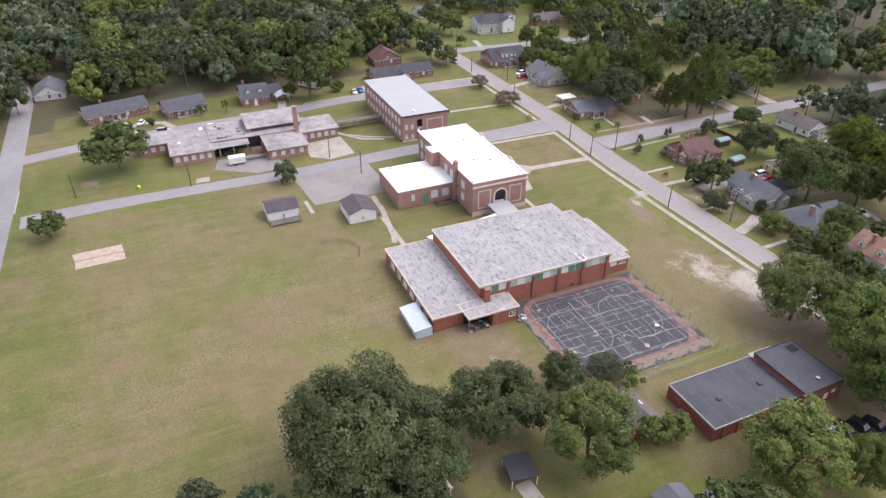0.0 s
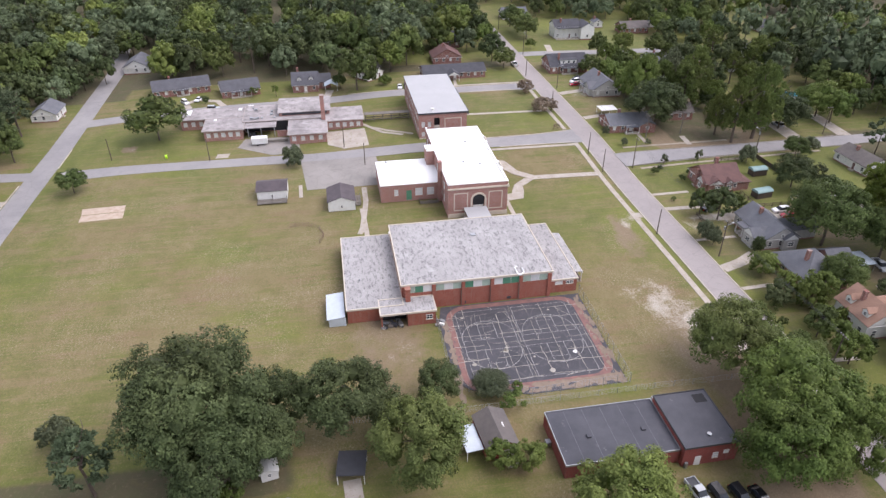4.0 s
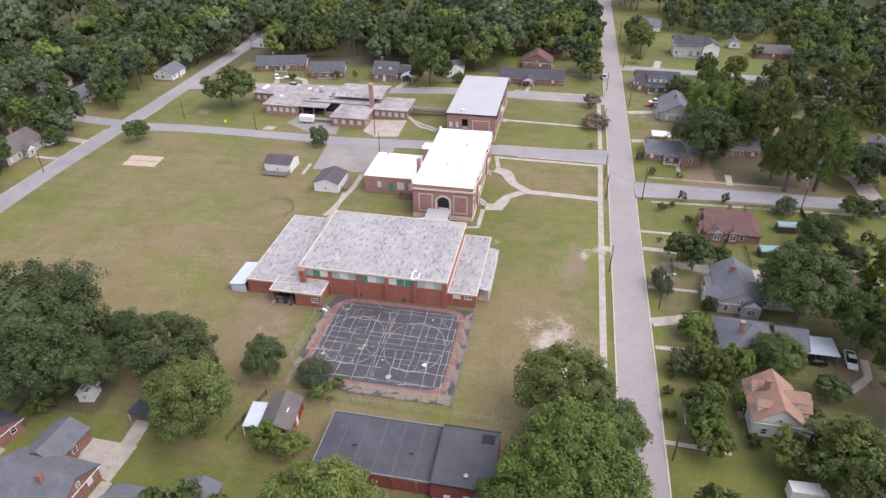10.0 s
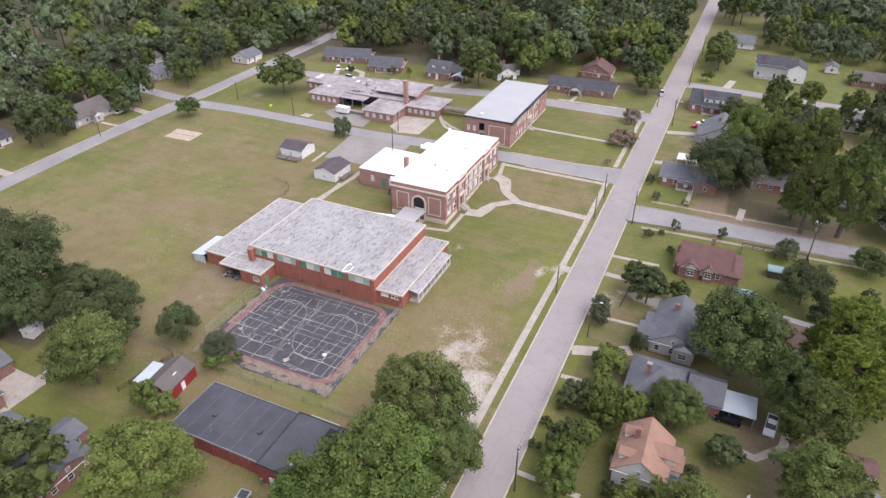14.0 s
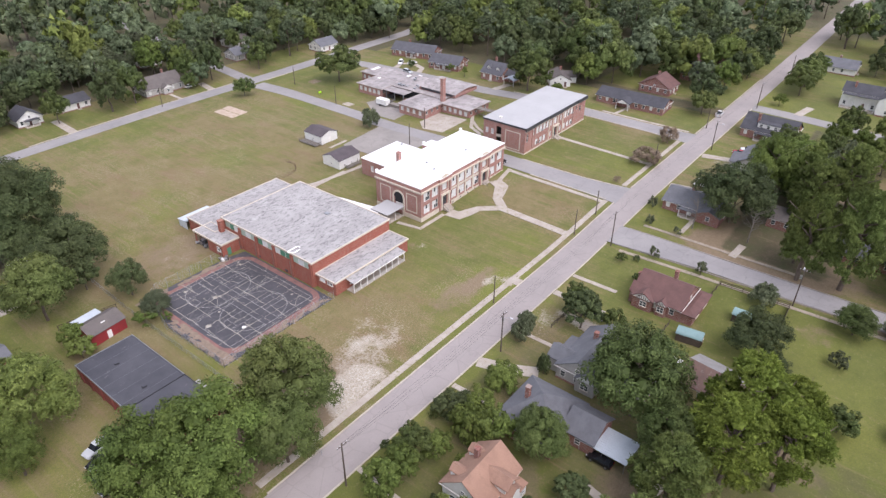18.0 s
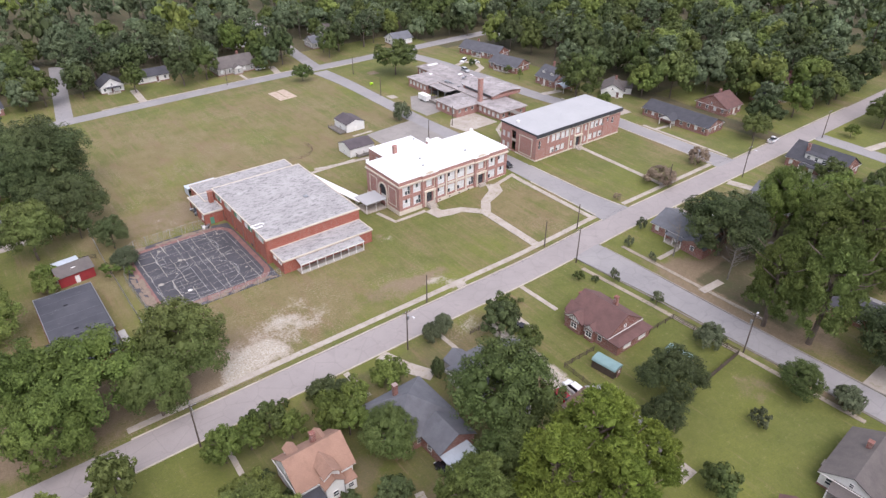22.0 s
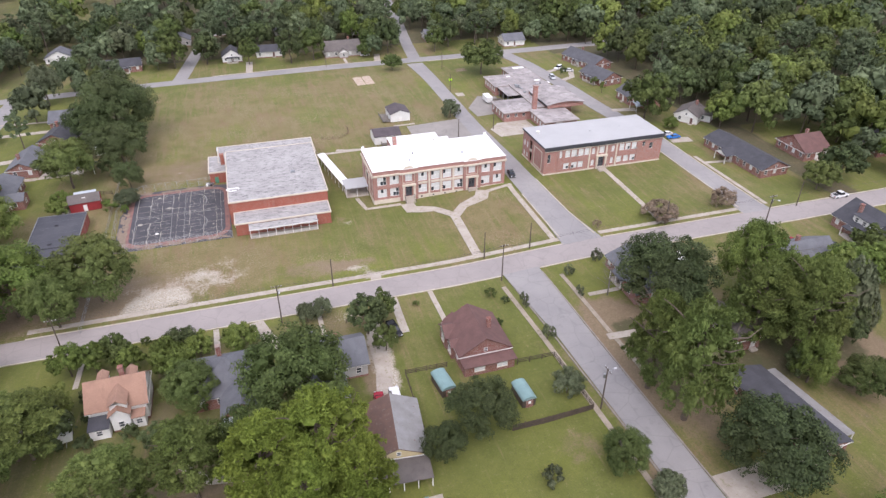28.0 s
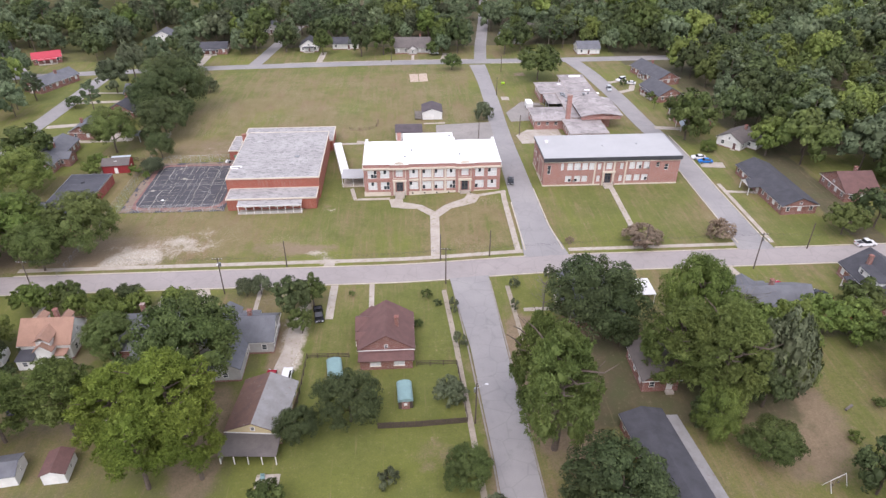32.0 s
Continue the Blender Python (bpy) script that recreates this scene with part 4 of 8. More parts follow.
    for x in (78.6, 82.0, 85.2, 89.4, 92.8, 96.4, 99.8):
        v = -95.5 + rng.uniform(0, 3)
        while v < -65:
            run = rng.uniform(6, 18)
            line(x + rng.uniform(-0.15, 0.15), v, x + rng.uniform(-0.35, 0.35), min(-64, v + run), rng.uniform(0.07, 0.18), 0.066, 0.14)
            v += run + rng.uniform(0.2, 2.5)
    for i in range(46):
        x, y, a, s = rng.uniform(76, 102), rng.uniform(-96, -64), rng.choice((0, 90, 0, 90, 45)) + rng.uniform(-18, 18), rng.uniform(0.8, 3.6)
        line(x, y, x + s * math.cos(radians(a)), y + s * math.sin(radians(a)), rng.uniform(0.05, 0.12), 0.07, 0.14)
    part("crack_fill", bm, worn("pale_crack_weeds", (0.46, 0.43, 0.37), (0.2, 0.185, 0.15), 0.7, 0.95), c, "pale weedy cracks")
    for i in range(9):
        x, y = rng.uniform(79, 100), rng.uniform(-93, -67)
        bm = bmesh.new()
        bmesh.ops.create_circle(bm, cap_ends=True, segments=10, radius=rng.uniform(0.25, 0.7))
        for v in bm.verts:
            v.co *= rng.uniform(0.7, 1.3)
            v.co += Vector((x, y, 0.074))
        part("stain", bm, bpy.data.materials["pale_crack_weeds"] if i else WHITE, c)
    edge = worn("dirt_on_asphalt", (0.27, 0.205, 0.15), (0.17, 0.135, 0.105), 1.1, 0.95)
    for i in range(110):
        side = rng.random()
        x, y = (rng.uniform(74.6, 103), rng.choice((-95.4, -94.8, -94.2, -63.4, -62.9))) if side < 0.55 else (rng.choice((74.8, 75.4, 76.2)), rng.uniform(-95, -74))
        bm = bmesh.new()
        bmesh.ops.create_circle(bm, cap_ends=True, segments=11, radius=rng.uniform(0.3, 1.1))
        sx, sy = (rng.uniform(1, 2.2), 0.7) if side < 0.55 else (0.7, rng.uniform(1, 2.2))
        for v in bm.verts:
            k = rng.uniform(0.55, 1.3)
            v.co = Vector((v.co.x * k * sx + x, v.co.y * k * sy + y, 0.0715 + 0.0001 * i))
        part("dirt_patch", bm, edge, c)


court()


def chain_fence(name, pts, h=2.4, gap=3.0):
    f = thing(name, pts[0][0], pts[0][1], "rusty chain-link fence round the court", "fence", z=land(*pts[0]))
    wires = bmesh.new()
    post_me = None
    for a, b in zip(pts, pts[1:]):
        n = max(1, round(math.dist(a, b) / gap))
        o = Vector((pts[0][0], pts[0][1]))
        for i in range(n + (b == pts[-1])):
            p = Vector(a).lerp(Vector(b), i / n) - o
            if post_me is None:
                bm = bmesh.new()
                tube(bm, (0, 0, 0), (0, 0, h), 0.045, seg=6)
                post_me = mesh_of("post", bm, STEEL)
            part("post", post_me, None, f, at=pose(p.x, p.y, 0))
        for k in range(9):
            z = 0.06 + (h - 0.1) * k / 8
            p, q = Vector(a) - o, Vector(b) - o
            tube(wires, (p.x, p.y, z), (q.x, q.y, z), 0.022 if k == 8 else 0.008, seg=4)
        m = int(math.dist(a, b) / 0.6)
        for k in range(m):
            p = Vector(a).lerp(Vector(b), (k + 0.5) / m) - o
            tube(wires, (p.x, p.y, 0.06), (p.x, p.y, h), 0.007, seg=3)
    part("wire_mesh", wires, STEEL, f)


chain_fence("chain_fence", [(104, -96.3), (73.9, -96.1), (73.4, -76), (76.6, -64.4), (79.4, -61.8), (98.2, -61.6)])
chain_fence("boundary_fence", [(71, -128), (71.5, -100), (71.6, -62), (72.5, -38)], 1.5, 4.0)


# ---- the two-storey school ----
def panel_border(parent, x0, x1, z0, z1, at, w=0.22):
    part("panel_border", boxes((x0, x1, -0.06, -0.002, z0, z0 + w), (x0, x1, -0.06, -0.002, z1 - w, z1), (x0, x0 + w, -0.06, -0.002, z0 + w, z1 - w), (x1 - w, x1, -0.06, -0.002, z0 + w, z1 - w)), STONE, parent, "cream stone border", at)


def entrance(parent, x, at, w=1.9, h=3.4, base=1.1):
    """Cream surround, recessed double door, steps with rails; built against a wall facing -y."""
    part("door_surround", boxes((x - w, x - w + 0.55, -0.45, -0.003, 0, h + base), (x + w - 0.55, x + w, -0.45, -0.003, 0, h + base), (x - w - 0.15, x + w + 0.15, -0.6, -0.003, h + base, h + base + 0.55)), STONE, parent, "cream stone door surround", at)
    door = part("door", boxes((x - 0.95, x - 0.02, 0.22, 0.3, base, base + 2.4), (x + 0.02, x + 0.95, 0.22, 0.3, base, base + 2.4)), DARK_TRIM, parent, "dark double door", at)
    part("door_glass", boxes((x - 0.75, x - 0.2, 0.2, 0.219, base + 1.1, base + 2.1), (x + 0.2, x + 0.75, 0.2, 0.219, base + 1.1, base + 2.1)), GLASS, door)
    part("transom", boxes((x - 0.95, x + 0.95, 0.22, 0.3, base + 2.45, base + 3.2)), GLASS, parent, "", at)
    bm = bmesh.new()
    prof = [(-0.003, 0.0), (-0.6 - 0.32 * 6, 0.0)]
    for i in range(6):
        prof += [(-0.6 - 0.32 * (6 - i), base * (i + 1) / 6), (-0.003 if i == 5 else -0.6 - 0.32 * (5 - i), base * (i + 1) / 6)]
    side = [[bm.verts.new((x + u, yv, zv)) for yv, zv in prof] for u in (-1.4, 1.4)]
    bm.faces.new(side[0])
    bm.faces.new(side[1][::-1])
    for i in range(len(prof)):
        j = (i + 1) % len(prof)
        bm.faces.new((side[0][i], side[1][i], side[1][j], side[0][j]))
    part("steps", bm, CONCRETE, parent, "", at)
    for s in (-1.5, 1.5):
        bm = bmesh.new()
        tube(bm, (x + s, -2.5, 0.05), (x + s, -2.5, 0.95), 0.04, seg=6)
        tube(bm, (x + s, -0.7, base * 0.8), (x + s, -0.7, base + 0.95), 0.04, seg=6)
        tube(bm, (x + s, -2.5, 0.95), (x + s, -0.7, base + 0.95), 0.04, seg=6)
        part("handrail", bm, DARK_TRIM, parent, "black steel handrail", at)


def school():
    X, Y = 144.0, -89.2
    s = thing("school", X, Y, "two-storey red brick school with cream stone trim and white roof", "building", z=0.15)
    L, D, H = 40.4, 16.8, 10.0
    P = 0.1716
    win = [(657, 672), (678, 694), (727, 744), (750, 766), (770, 788), (792, 808), (841, 858), (863, 880)]
    rows = ((1.75, 4.35), (5.55, 8.15))
    cx = [((a + b) / 2 - 650) * P for a, b in win]
    ent = [(711 - 650) * P, (824 - 650) * P]
    holes = [(c - 1.35, c + 1.35, lo, hi) for c in cx for lo, hi in rows]
    holes += [(e - 0.97, e + 0.97, 1.1, 4.35) for e in ent] + [(e - 1.05, e + 1.05, 6.0, 8.1) for e in ent]
    wall(s, 0, 0, 0, L, 0, H, 0.4, holes, BRICK)
    rng = random.Random(5)
    for c in cx:
        for lo, hi in rows:
            window(s, c, 0.22, lo, 2.7, hi - lo, 0, "mixed" + str(rng.randrange(5)))
    f = Matrix.Identity(4)
    for e in ent:
        window(s, e, 0.22, 6.0, 2.1, 2.1, 0, "blind")
        entrance(s, e, f)
        panel_border(s, e - 1.9, e + 1.9, 5.4, 8.3, f, 0.18)
        part("entrance_bay", boxes((e - 2.7, e - 1.95, -0.36, -0.003, 0, H), (e + 1.95, e + 2.7, -0.36, -0.003, 0, H), (e - 1.95, e + 1.95, -0.36, -0.003, 8.96, H)), BRICK, s, "brick pier and head of the entrance bay")
        part("bay_cornice", boxes((e - 2.85, e + 2.85, -0.7, -0.382, 8.5, 8.97)), STONE, s, "cream stone cornice")
        part("bay_coping", boxes((e - 2.8, e + 2.8, -0.5, -0.182, H + 0.003, H + 0.2)), WHITE_ROOF, s)
        bm = bmesh.new()
        n = 10
        arc = [(e + 1.5 * math.cos(math.pi * i / n), H + 0.1 + 0.75 * math.sin(math.pi * i / n)) for i in range(n + 1)]
        fore, aft = [bm.verts.new((u, -0.44, v)) for u, v in arc], [bm.verts.new((u, -0.1, v)) for u, v in arc]
        bm.faces.new(fore)
        bm.faces.new(aft[::-1])
        for i in range(n + 1):
            j = (i + 1) % (n + 1)
            bm.faces.new((fore[i], aft[i], aft[j], fore[j]))
        part("parapet_crest", bm, STONE, s, "low curved stone crest")
    for a, b in ((0, 50), (73, 165), (184, 236)):
        part("plinth", boxes((a * P - (0.1 if a == 0 else 0), min(b * P, L + 0.1), -0.12, -0.003, -0.3, 1.1)), STONE, s, "cream stone base")
    for p in (74.5, 97, 118, 140, 160.5):
        part("pilaster", boxes((p * P - 0.28, p * P + 0.28, -0.14, -0.003, 1.1, 8.5)), STONE, s, "cream stone pilaster")
    for a, b in ((727, 744), (750, 766), (770, 788), (792, 808)):
        part("spandrel", boxes(((a - 650) * P, (b - 650) * P, -0.05, -0.003, 4.6, 5.3)), STONE, s)
    for u in (14.0, 17.6, 21.2, 24.8):
        part("plinth_vent", boxes((u, u + 0.5, -0.14, -0.121, 0.35, 0.75)), DARK, s)
    part("cornice", boxes((-0.35, L + 0.35, -0.38, -0.003, 8.55, 8.95), (-0.2, L + 0.2, -0.22, -0.003, 8.35, 8.548)), STONE, s, "cream stone cornice")
    part("coping", boxes((-0.2, L + 0.2, -0.18, 0.5, H, H + 0.06)), BRICK_DARK, s)
    part("coping_membrane", boxes((-0.18, L + 0.18, -0.15, 0.5, H + 0.062, H + 0.18)), WHITE_ROOF, s)
    # west end: two framed panels and the arched porch
    w_holes = [(7.0, 10.2, 1.0, 5.4)]
    wall(s, 0, D, -90, D - 0.4, 0, H, 0.4, w_holes, BRICK)
    west = pose(0, D, 0, 0, 0, -90)
    for a, b in ((1.6, 5.6), (11.4, 15.4)):
        panel_border(s, a, b, 1.9, 7.4, west, 0.28)
    part("plinth", boxes((0, 7.0, -0.12, -0.003, -0.3, 1.1), (10.2, D + 0.1, -0.12, -0.003, -0.3, 1.1)), STONE, s, "cream stone base", west)
    part("cornice", boxes((-0.2, D + 0.35, -0.38, -0.003, 8.55, 8.95)), STONE, s, "cream stone cornice", west)
    bm = bmesh.new()
    n = 14
    for i in range(n):
        a, b = math.pi * i / n, math.pi * (i + 1) / n
        pts = [(8.6 + r * math.cos(t), 5.0 + r * math.sin(t)) for r, t in ((1.75, a), (2.25, a), (2.25, b), (1.75, b))]
        vs = [bm.verts.new((x, y, z)) for y in (-0.2, -0.003) for x, z in pts]
        for q in ((0, 1, 2, 3), (7, 6, 5, 4), (0, 4, 5, 1), (1, 5, 6, 2), (2, 6, 7, 3), (3, 7, 4, 0)):
            bm.faces.new([vs[k] for k in q])
    box(bm, 6.35, 6.85, -0.2, -0.003, 0.9, 5.0)
    box(bm, 10.35, 10.85, -0.2, -0.003, 0.9, 5.0)
    part("arch", bm, STONE, s, "cream stone arch", west)
    # flat sheet in the arch head; the recess's shade is its colour
    bm = bmesh.new()
    v0 = [bm.verts.new((8.6 + 1.75 * math.cos(math.pi * i / n), -0.02, 5.0 + 1.75 * math.sin(math.pi * i / n))) for i in range(n + 1)]
    bm.faces.new(v0)
    part("arch_recess", bm, DARK, s, "near-black sheet painting the shade in the arch", west)
    part("fanlight", boxes((7.0, 10.2, 0.25, 0.3, 3.3, 5.4)), DARK, s, "", west)
    part("door", boxes((7.2, 8.58, 0.3, 0.36, 1.0, 3.3), (8.62, 10.0, 0.3, 0.36, 1.0, 3.3)), WHITE, s, "white double door", west)
    # east end and back
    wall(s, L, 0.4, 90, D - 0.4, 0, H, 0.4, [], BRICK)
    east = pose(L, 0.0, 0, 0, 0, 90)
    for a, b in ((1.6, 5.6), (10.5, 14.5)):
        panel_border(s, a, b, 1.9, 7.4, east, 0.28)
    part("cornice", boxes((-0.35, D, -0.38, -0.003, 8.55, 8.95)), STONE, s, "cream stone cornice", east)
    back = [(c, c + 2.6, lo, hi) for c in (1.0, 4.6, 20, 24, 28, 32) for lo, hi in rows]
    wall(s, L - 0.4, D, 180, L - 0.8, 0, H, 0.4, back, BRICK)
    for a, b, lo, hi in back:
        window(s, L - 0.4 - (a + b) / 2, D - 0.2, lo, 2.6, hi - lo, 180, "blind")
    part("rear_block", boxes((23.5, 28.0, D + 0.002, D + 2.4, 0, H)), BRICK, s)
    part("roof", boxes((0.41, L - 0.41, 0.41, D - 0.41, H - 0.35, H - 0.05)), WHITE_ROOF, s, "bright white roof membrane")
    part("roof_rear", boxes((23.4, 28.1, D - 0.4, D + 2.5, H + 0.002, H + 0.16)), WHITE_ROOF, s, "bright white roof membrane")
    bm = bmesh.new()
    box(bm, -0.1, 0.42, 0.51, D + 0.1, H + 0.003, H + 0.2)
    box(bm, L - 0.42, L + 0.1, 0.51, D + 0.1, H + 0.003, H + 0.2)
    box(bm, 0.42, 23.3, D - 0.42, D + 0.1, H + 0.003, H + 0.2)
    box(bm, 28.2, L - 0.43, D - 0.42, D + 0.1, H + 0.003, H + 0.2)
    part("parapet_cap", bm, WHITE_ROOF, s)
    for x, y in ((0.1, D - 0.3), (L - 0.9, D - 0.3), (23.6, D + 1.9)):
        part("parapet_pier", boxes((x, x + 0.8, y, y + 0.6, H + 0.2, H + 0.9)), WHITE_ROOF, s)
    # one-storey wing at the back
    x0, x1, y1, h = 11.8, 28.4, 34.4, 5.3
    wh = [(2, 4.2, 1.6, 4.0), (5.4, 7.6, 1.6, 4.0), (8.6, 10.2, 0.3, 3.4), (12.5, 13.7, 1.9, 3.9)]
    wall(s, x0, y1, -90, y1 - D, 0, h, 0.35, [(y1 - D - b, y1 - D - a, lo, hi) for a, b, lo, hi in wh], BRICK)
    for a, b, lo, hi in wh:
        if hi - lo > 3:
            part("wing_door", boxes((x0 + 0.12, x0 + 0.18, D + a + 0.02, D + b - 0.02, lo, hi)), GREEN_PANEL, s, "green boarded door")
        else:
            window(s, x0 + 0.15, D + (a + b) / 2, lo, b - a, hi - lo, -90, "blind")
    part("wall", boxes((x0 + 0.35, x1, y1 - 0.35, y1, 0, h), (x1 - 0.35, x1, D + 2.5, y1 - 0.35, 0, h)), BRICK, s)
    part("wing_roof", boxes((x0 - 0.1, x1 + 0.1, D + 0.003, y1 + 0.1, h, h + 0.2)), WHITE_ROOF, s, "bright white roof membrane")
    bm = bmesh.new()
    box(bm, 10.0, 11.1, D + 0.003, D + 1.1, 0, 12.3)
    box(bm, 9.9, 11.2, D + 0.003, D + 1.2, 12.3, 12.5)
    part("chimney", bm, BRICK, s)
    part("area_rail", boxes((x0 - 2.6, x0 - 2.52, D + 1, D + 6.5, 0, 1.0), (x0 - 2.5, x0, D + 6.42, D + 6.5, 0, 1.0), (x0 - 2.5, x0, D + 1, D + 1.08, 0, 1.0)), WOOD_GREY, s, "weathered area railing")
    for x, y in ((12, 5), (14, 9.5), (28.5, 6)):
        part("roof_vent", boxes((x, x + 0.5, y, y + 0.5, H - 0.05, H + 0.3)), STEEL, s)
    part("roof_vent", boxes((27, 27.6, 31, 31.5, h + 0.2, h + 0.6)), STEEL, s)


school()


def covered_walk():
    c = thing("covered_walk", 133.4, -55, "white flat-roofed covered walk from gymnasium to school", "canopy", z=0.05)
    a, b = Vector((0, 0)), Vector((4.4, -24.5))
    d = (b - a).normalized()
    n = Vector((-d.y, d.x))
    bm = bmesh.new()
    prism(bm, [tuple(a + n * 1.3), tuple(a - n * 1.3), tuple(b - n * 1.3), tuple(b + n * 1.3)], 2.65, 2.83)
    part("roof", bm, WHITE_ROOF, c)
    for i in range(8):
        for s in (-1.15, 1.15):
            p = a + d * (0.8 + i * 3.3) + n * s
            bm = bmesh.new()
            tube(bm, (p.x, p.y, 0), (p.x, p.y, 2.65), 0.06, seg=6)
            part("post", bm, WHITE, c)
    part("porch_roof", boxes((3.4, 10.2, -28.2, -21.8, 2.95, 3.15)), METAL_ROOF, c, "grey corrugated porch roof")
    for x, y in ((3.6, -28), (6.8, -28), (10, -28), (3.6, -22), (10, -22)):
        bm = bmesh.new()
        tube(bm, (x, y, 0), (x, y, 2.95), 0.07, seg=6)
        part("post", bm, WHITE, c)
    part("walk_slab", boxes((3.6, 10.2, -28, -22, -0.1, 0.2)), CONCRETE, c)


covered_walk()


# ---- the classroom block ----
def classrooms():
    X, Y, Z = 197.6, -88.6, 1.4
    s = thing("classroom_block", X, Y, "two-storey red brick classroom block with pale metal roof", "building", z=Z)
    L, D, H = 41.2, 16.6, 8.9
    P = 41.2 / 236.0
    px = lambda v: (v - 955) * P
    win = [(984, 989), (995, 1005), (1007, 1018), (1021, 1031), (1033, 1042), (1103, 1113), (1115, 1125), (1128, 1138)]
    lo_win = [(993, 1004), (1009, 1020), (1022, 1032), (1100, 1110), (1114, 1124), (1127, 1138)]
    holes = [(px(a), px(b), 5.2, 7.5) for a, b in win] + [(px(a), px(b), 1.3, 3.3) for a, b in lo_win]
    holes += [(px(961), px(967), 4.0, 6.8), (px(1150), px(1156), 5.6, 7.2), (px(1165), px(1172), 4.6, 6.6), (px(1068) - 0.97, px(1068) + 0.97, 0.7, 4.0)]
    holes += [(px(1048), px(1054), 1.2, 3.2), (px(1087), px(1093), 1.2, 3.2), (px(1048), px(1054), 5.2, 7.2), (px(1087), px(1093), 5.2, 7.2), (px(1063), px(1073), 5.2, 7.4)]
    wall(s, 0, 0, 0, L, 0, H, 0.4, holes, BRICK)
    for a, b, lo, hi in holes:
        if hi - lo < 3.2:
            window(s, (a + b) / 2, 0.2, lo, b - a, hi - lo, 0, "glass" if b - a < 1.3 and a < 3 or a > 33 else "mixed" + str(int(a * 3 + lo) % 5))
    f = Matrix.Identity(4)
    entrance(s, px(1068), f, 1.8, 3.5, 0.7)
    for p in (982, 1043.5, 1059, 1077, 1097.5, 1141):
        part("pilaster", boxes((px(p) - 0.25, px(p) + 0.25, -0.12, -0.003, 0.5, 8.0)), STONE if p in (1043.5, 1059, 1077, 1097.5) else BRICK, s)
    part("plinth", boxes((0, px(1055), -0.1, -0.003, -1.0, 0.5), (px(1081), L, -0.1, -0.003, -1.0, 0.5)), STONE, s, "cream stone base")
    wall(s, 0, D, -90, D - 0.4, 0, H, 0.4, [(5.2, 7.2, 0.6, 7.4), (0.8, 2.0, 4.2, 6.2), (3.0, 4.2, 4.2, 6.2), (0.8, 2.0, 0.9, 2.6), (3.0, 4.2, 0.9, 2.6)], BRICK)
    west = pose(0, D, 0, 0, 0, -90)
    panel_border(s, 8.8, 14.8, 0.9, 7.2, west, 0.3)
    # near-black panel behind the opening paints the stair bay's shade
    part("stair_recess", boxes((5.2, 7.2, 1.2, 1.3, 0.6, 7.4)), DARK, s, "near-black panel painting the shade of the stair bay", west)
    part("stair_landing", boxes((5.2, 7.2, 0.1, 1.2, 3.7, 3.9), (5.2, 7.2, 0.05, 0.12, 3.9, 4.8)), CONCRETE, s, "", west)
    for x in (1.4, 3.6):
        for z, h in ((4.2, 2.0), (0.9, 1.7)):
            window(s, 0.2, D - x, z, 1.2, h, -90, "blind")
    part("plinth", boxes((0, 5.2, -0.1, -0.003, -1.0, 0.5), (7.2, D, -0.1, -0.003, -1.0, 0.5)), STONE, s, "cream stone base", west)
    wall(s, L, 0.4, 90, D - 0.4, 0, H, 0.4, [(6, 8, 0.6, 7.0)], BRICK)
    # the same painted shade behind the east opening
    part("stair_recess", boxes((L - 1.3, L - 1.2, 6.3, 8.5, 0.6, 7.0)), DARK, s)
    back = [(c, c + 2.4, lo, hi) for c in np.arange(2, 37, 3.4) for lo, hi in ((1.3, 3.3), (5.2, 7.5))]
    wall(s, L - 0.4, D, 180, L - 0.8, 0, H, 0.4, back, BRICK)
    for a, b, lo, hi in back:
        window(s, L - 0.4 - (a + b) / 2, D - 0.2, lo, b - a, hi - lo, 180, "blind")
    part("roof", boxes((-0.25, L + 0.25, -0.3, D + 0.3, H + 0.35, H + 0.5)), METAL_ROOF, s, "pale blue-grey metal roof")
    part("fascia", boxes((-0.3, L + 0.3, -0.36, -0.28, H - 0.75, H + 0.46)), DARK_TRIM, s, "dark metal fascia")
    part("fascia_side", boxes((-0.32, -0.26, -0.27, D + 0.3, H - 0.1, H + 0.46)), DARK_TRIM, s, "dark metal fascia")
    part("fascia_side", boxes((L + 0.26, L + 0.32, -0.27, D + 0.3, H - 0.1, H + 0.46)), DARK_TRIM, s, "dark metal fascia")
    part("soffit", boxes((-0.2, L + 0.2, -0.27, D + 0.25, H + 0.003, H + 0.347)), DARK_TRIM, s)
    for i in range(1, 21):
        part("roof_seam", boxes((i * L / 21 - 0.015, i * L / 21 + 0.015, -0.22, D + 0.22, H + 0.5, H + 0.512)), METAL_ROOF, s)
    part("frieze", boxes((0.0, L, -0.16, -0.003, H - 1.15, H - 0.76)), STONE, s, "cream stone band below the fascia")
    for a, b in ((-0.32, 6.0), (15.2, 24.0), (34.8, L + 0.32)):
        part("fascia_return", boxes((a, b, -0.62, -0.362, H - 0.7, H + 0.5)), DARK_TRIM, s, "projecting dark metal fascia")
    for x, y in ((19, 8), (30, 9)):
        part("roof_vent", boxes((x, x + 0.5, y, y + 0.25, H + 0.5, H + 0.7)), STEEL, s)
    bm = bmesh.new()
    tube(bm, (2.6, 11.5, H + 0.5), (2.6, 11.5, H + 1.1), 0.5, 0.62, 14)
    part("roof_fan", bm, WHITE, s, "round white roof fan")
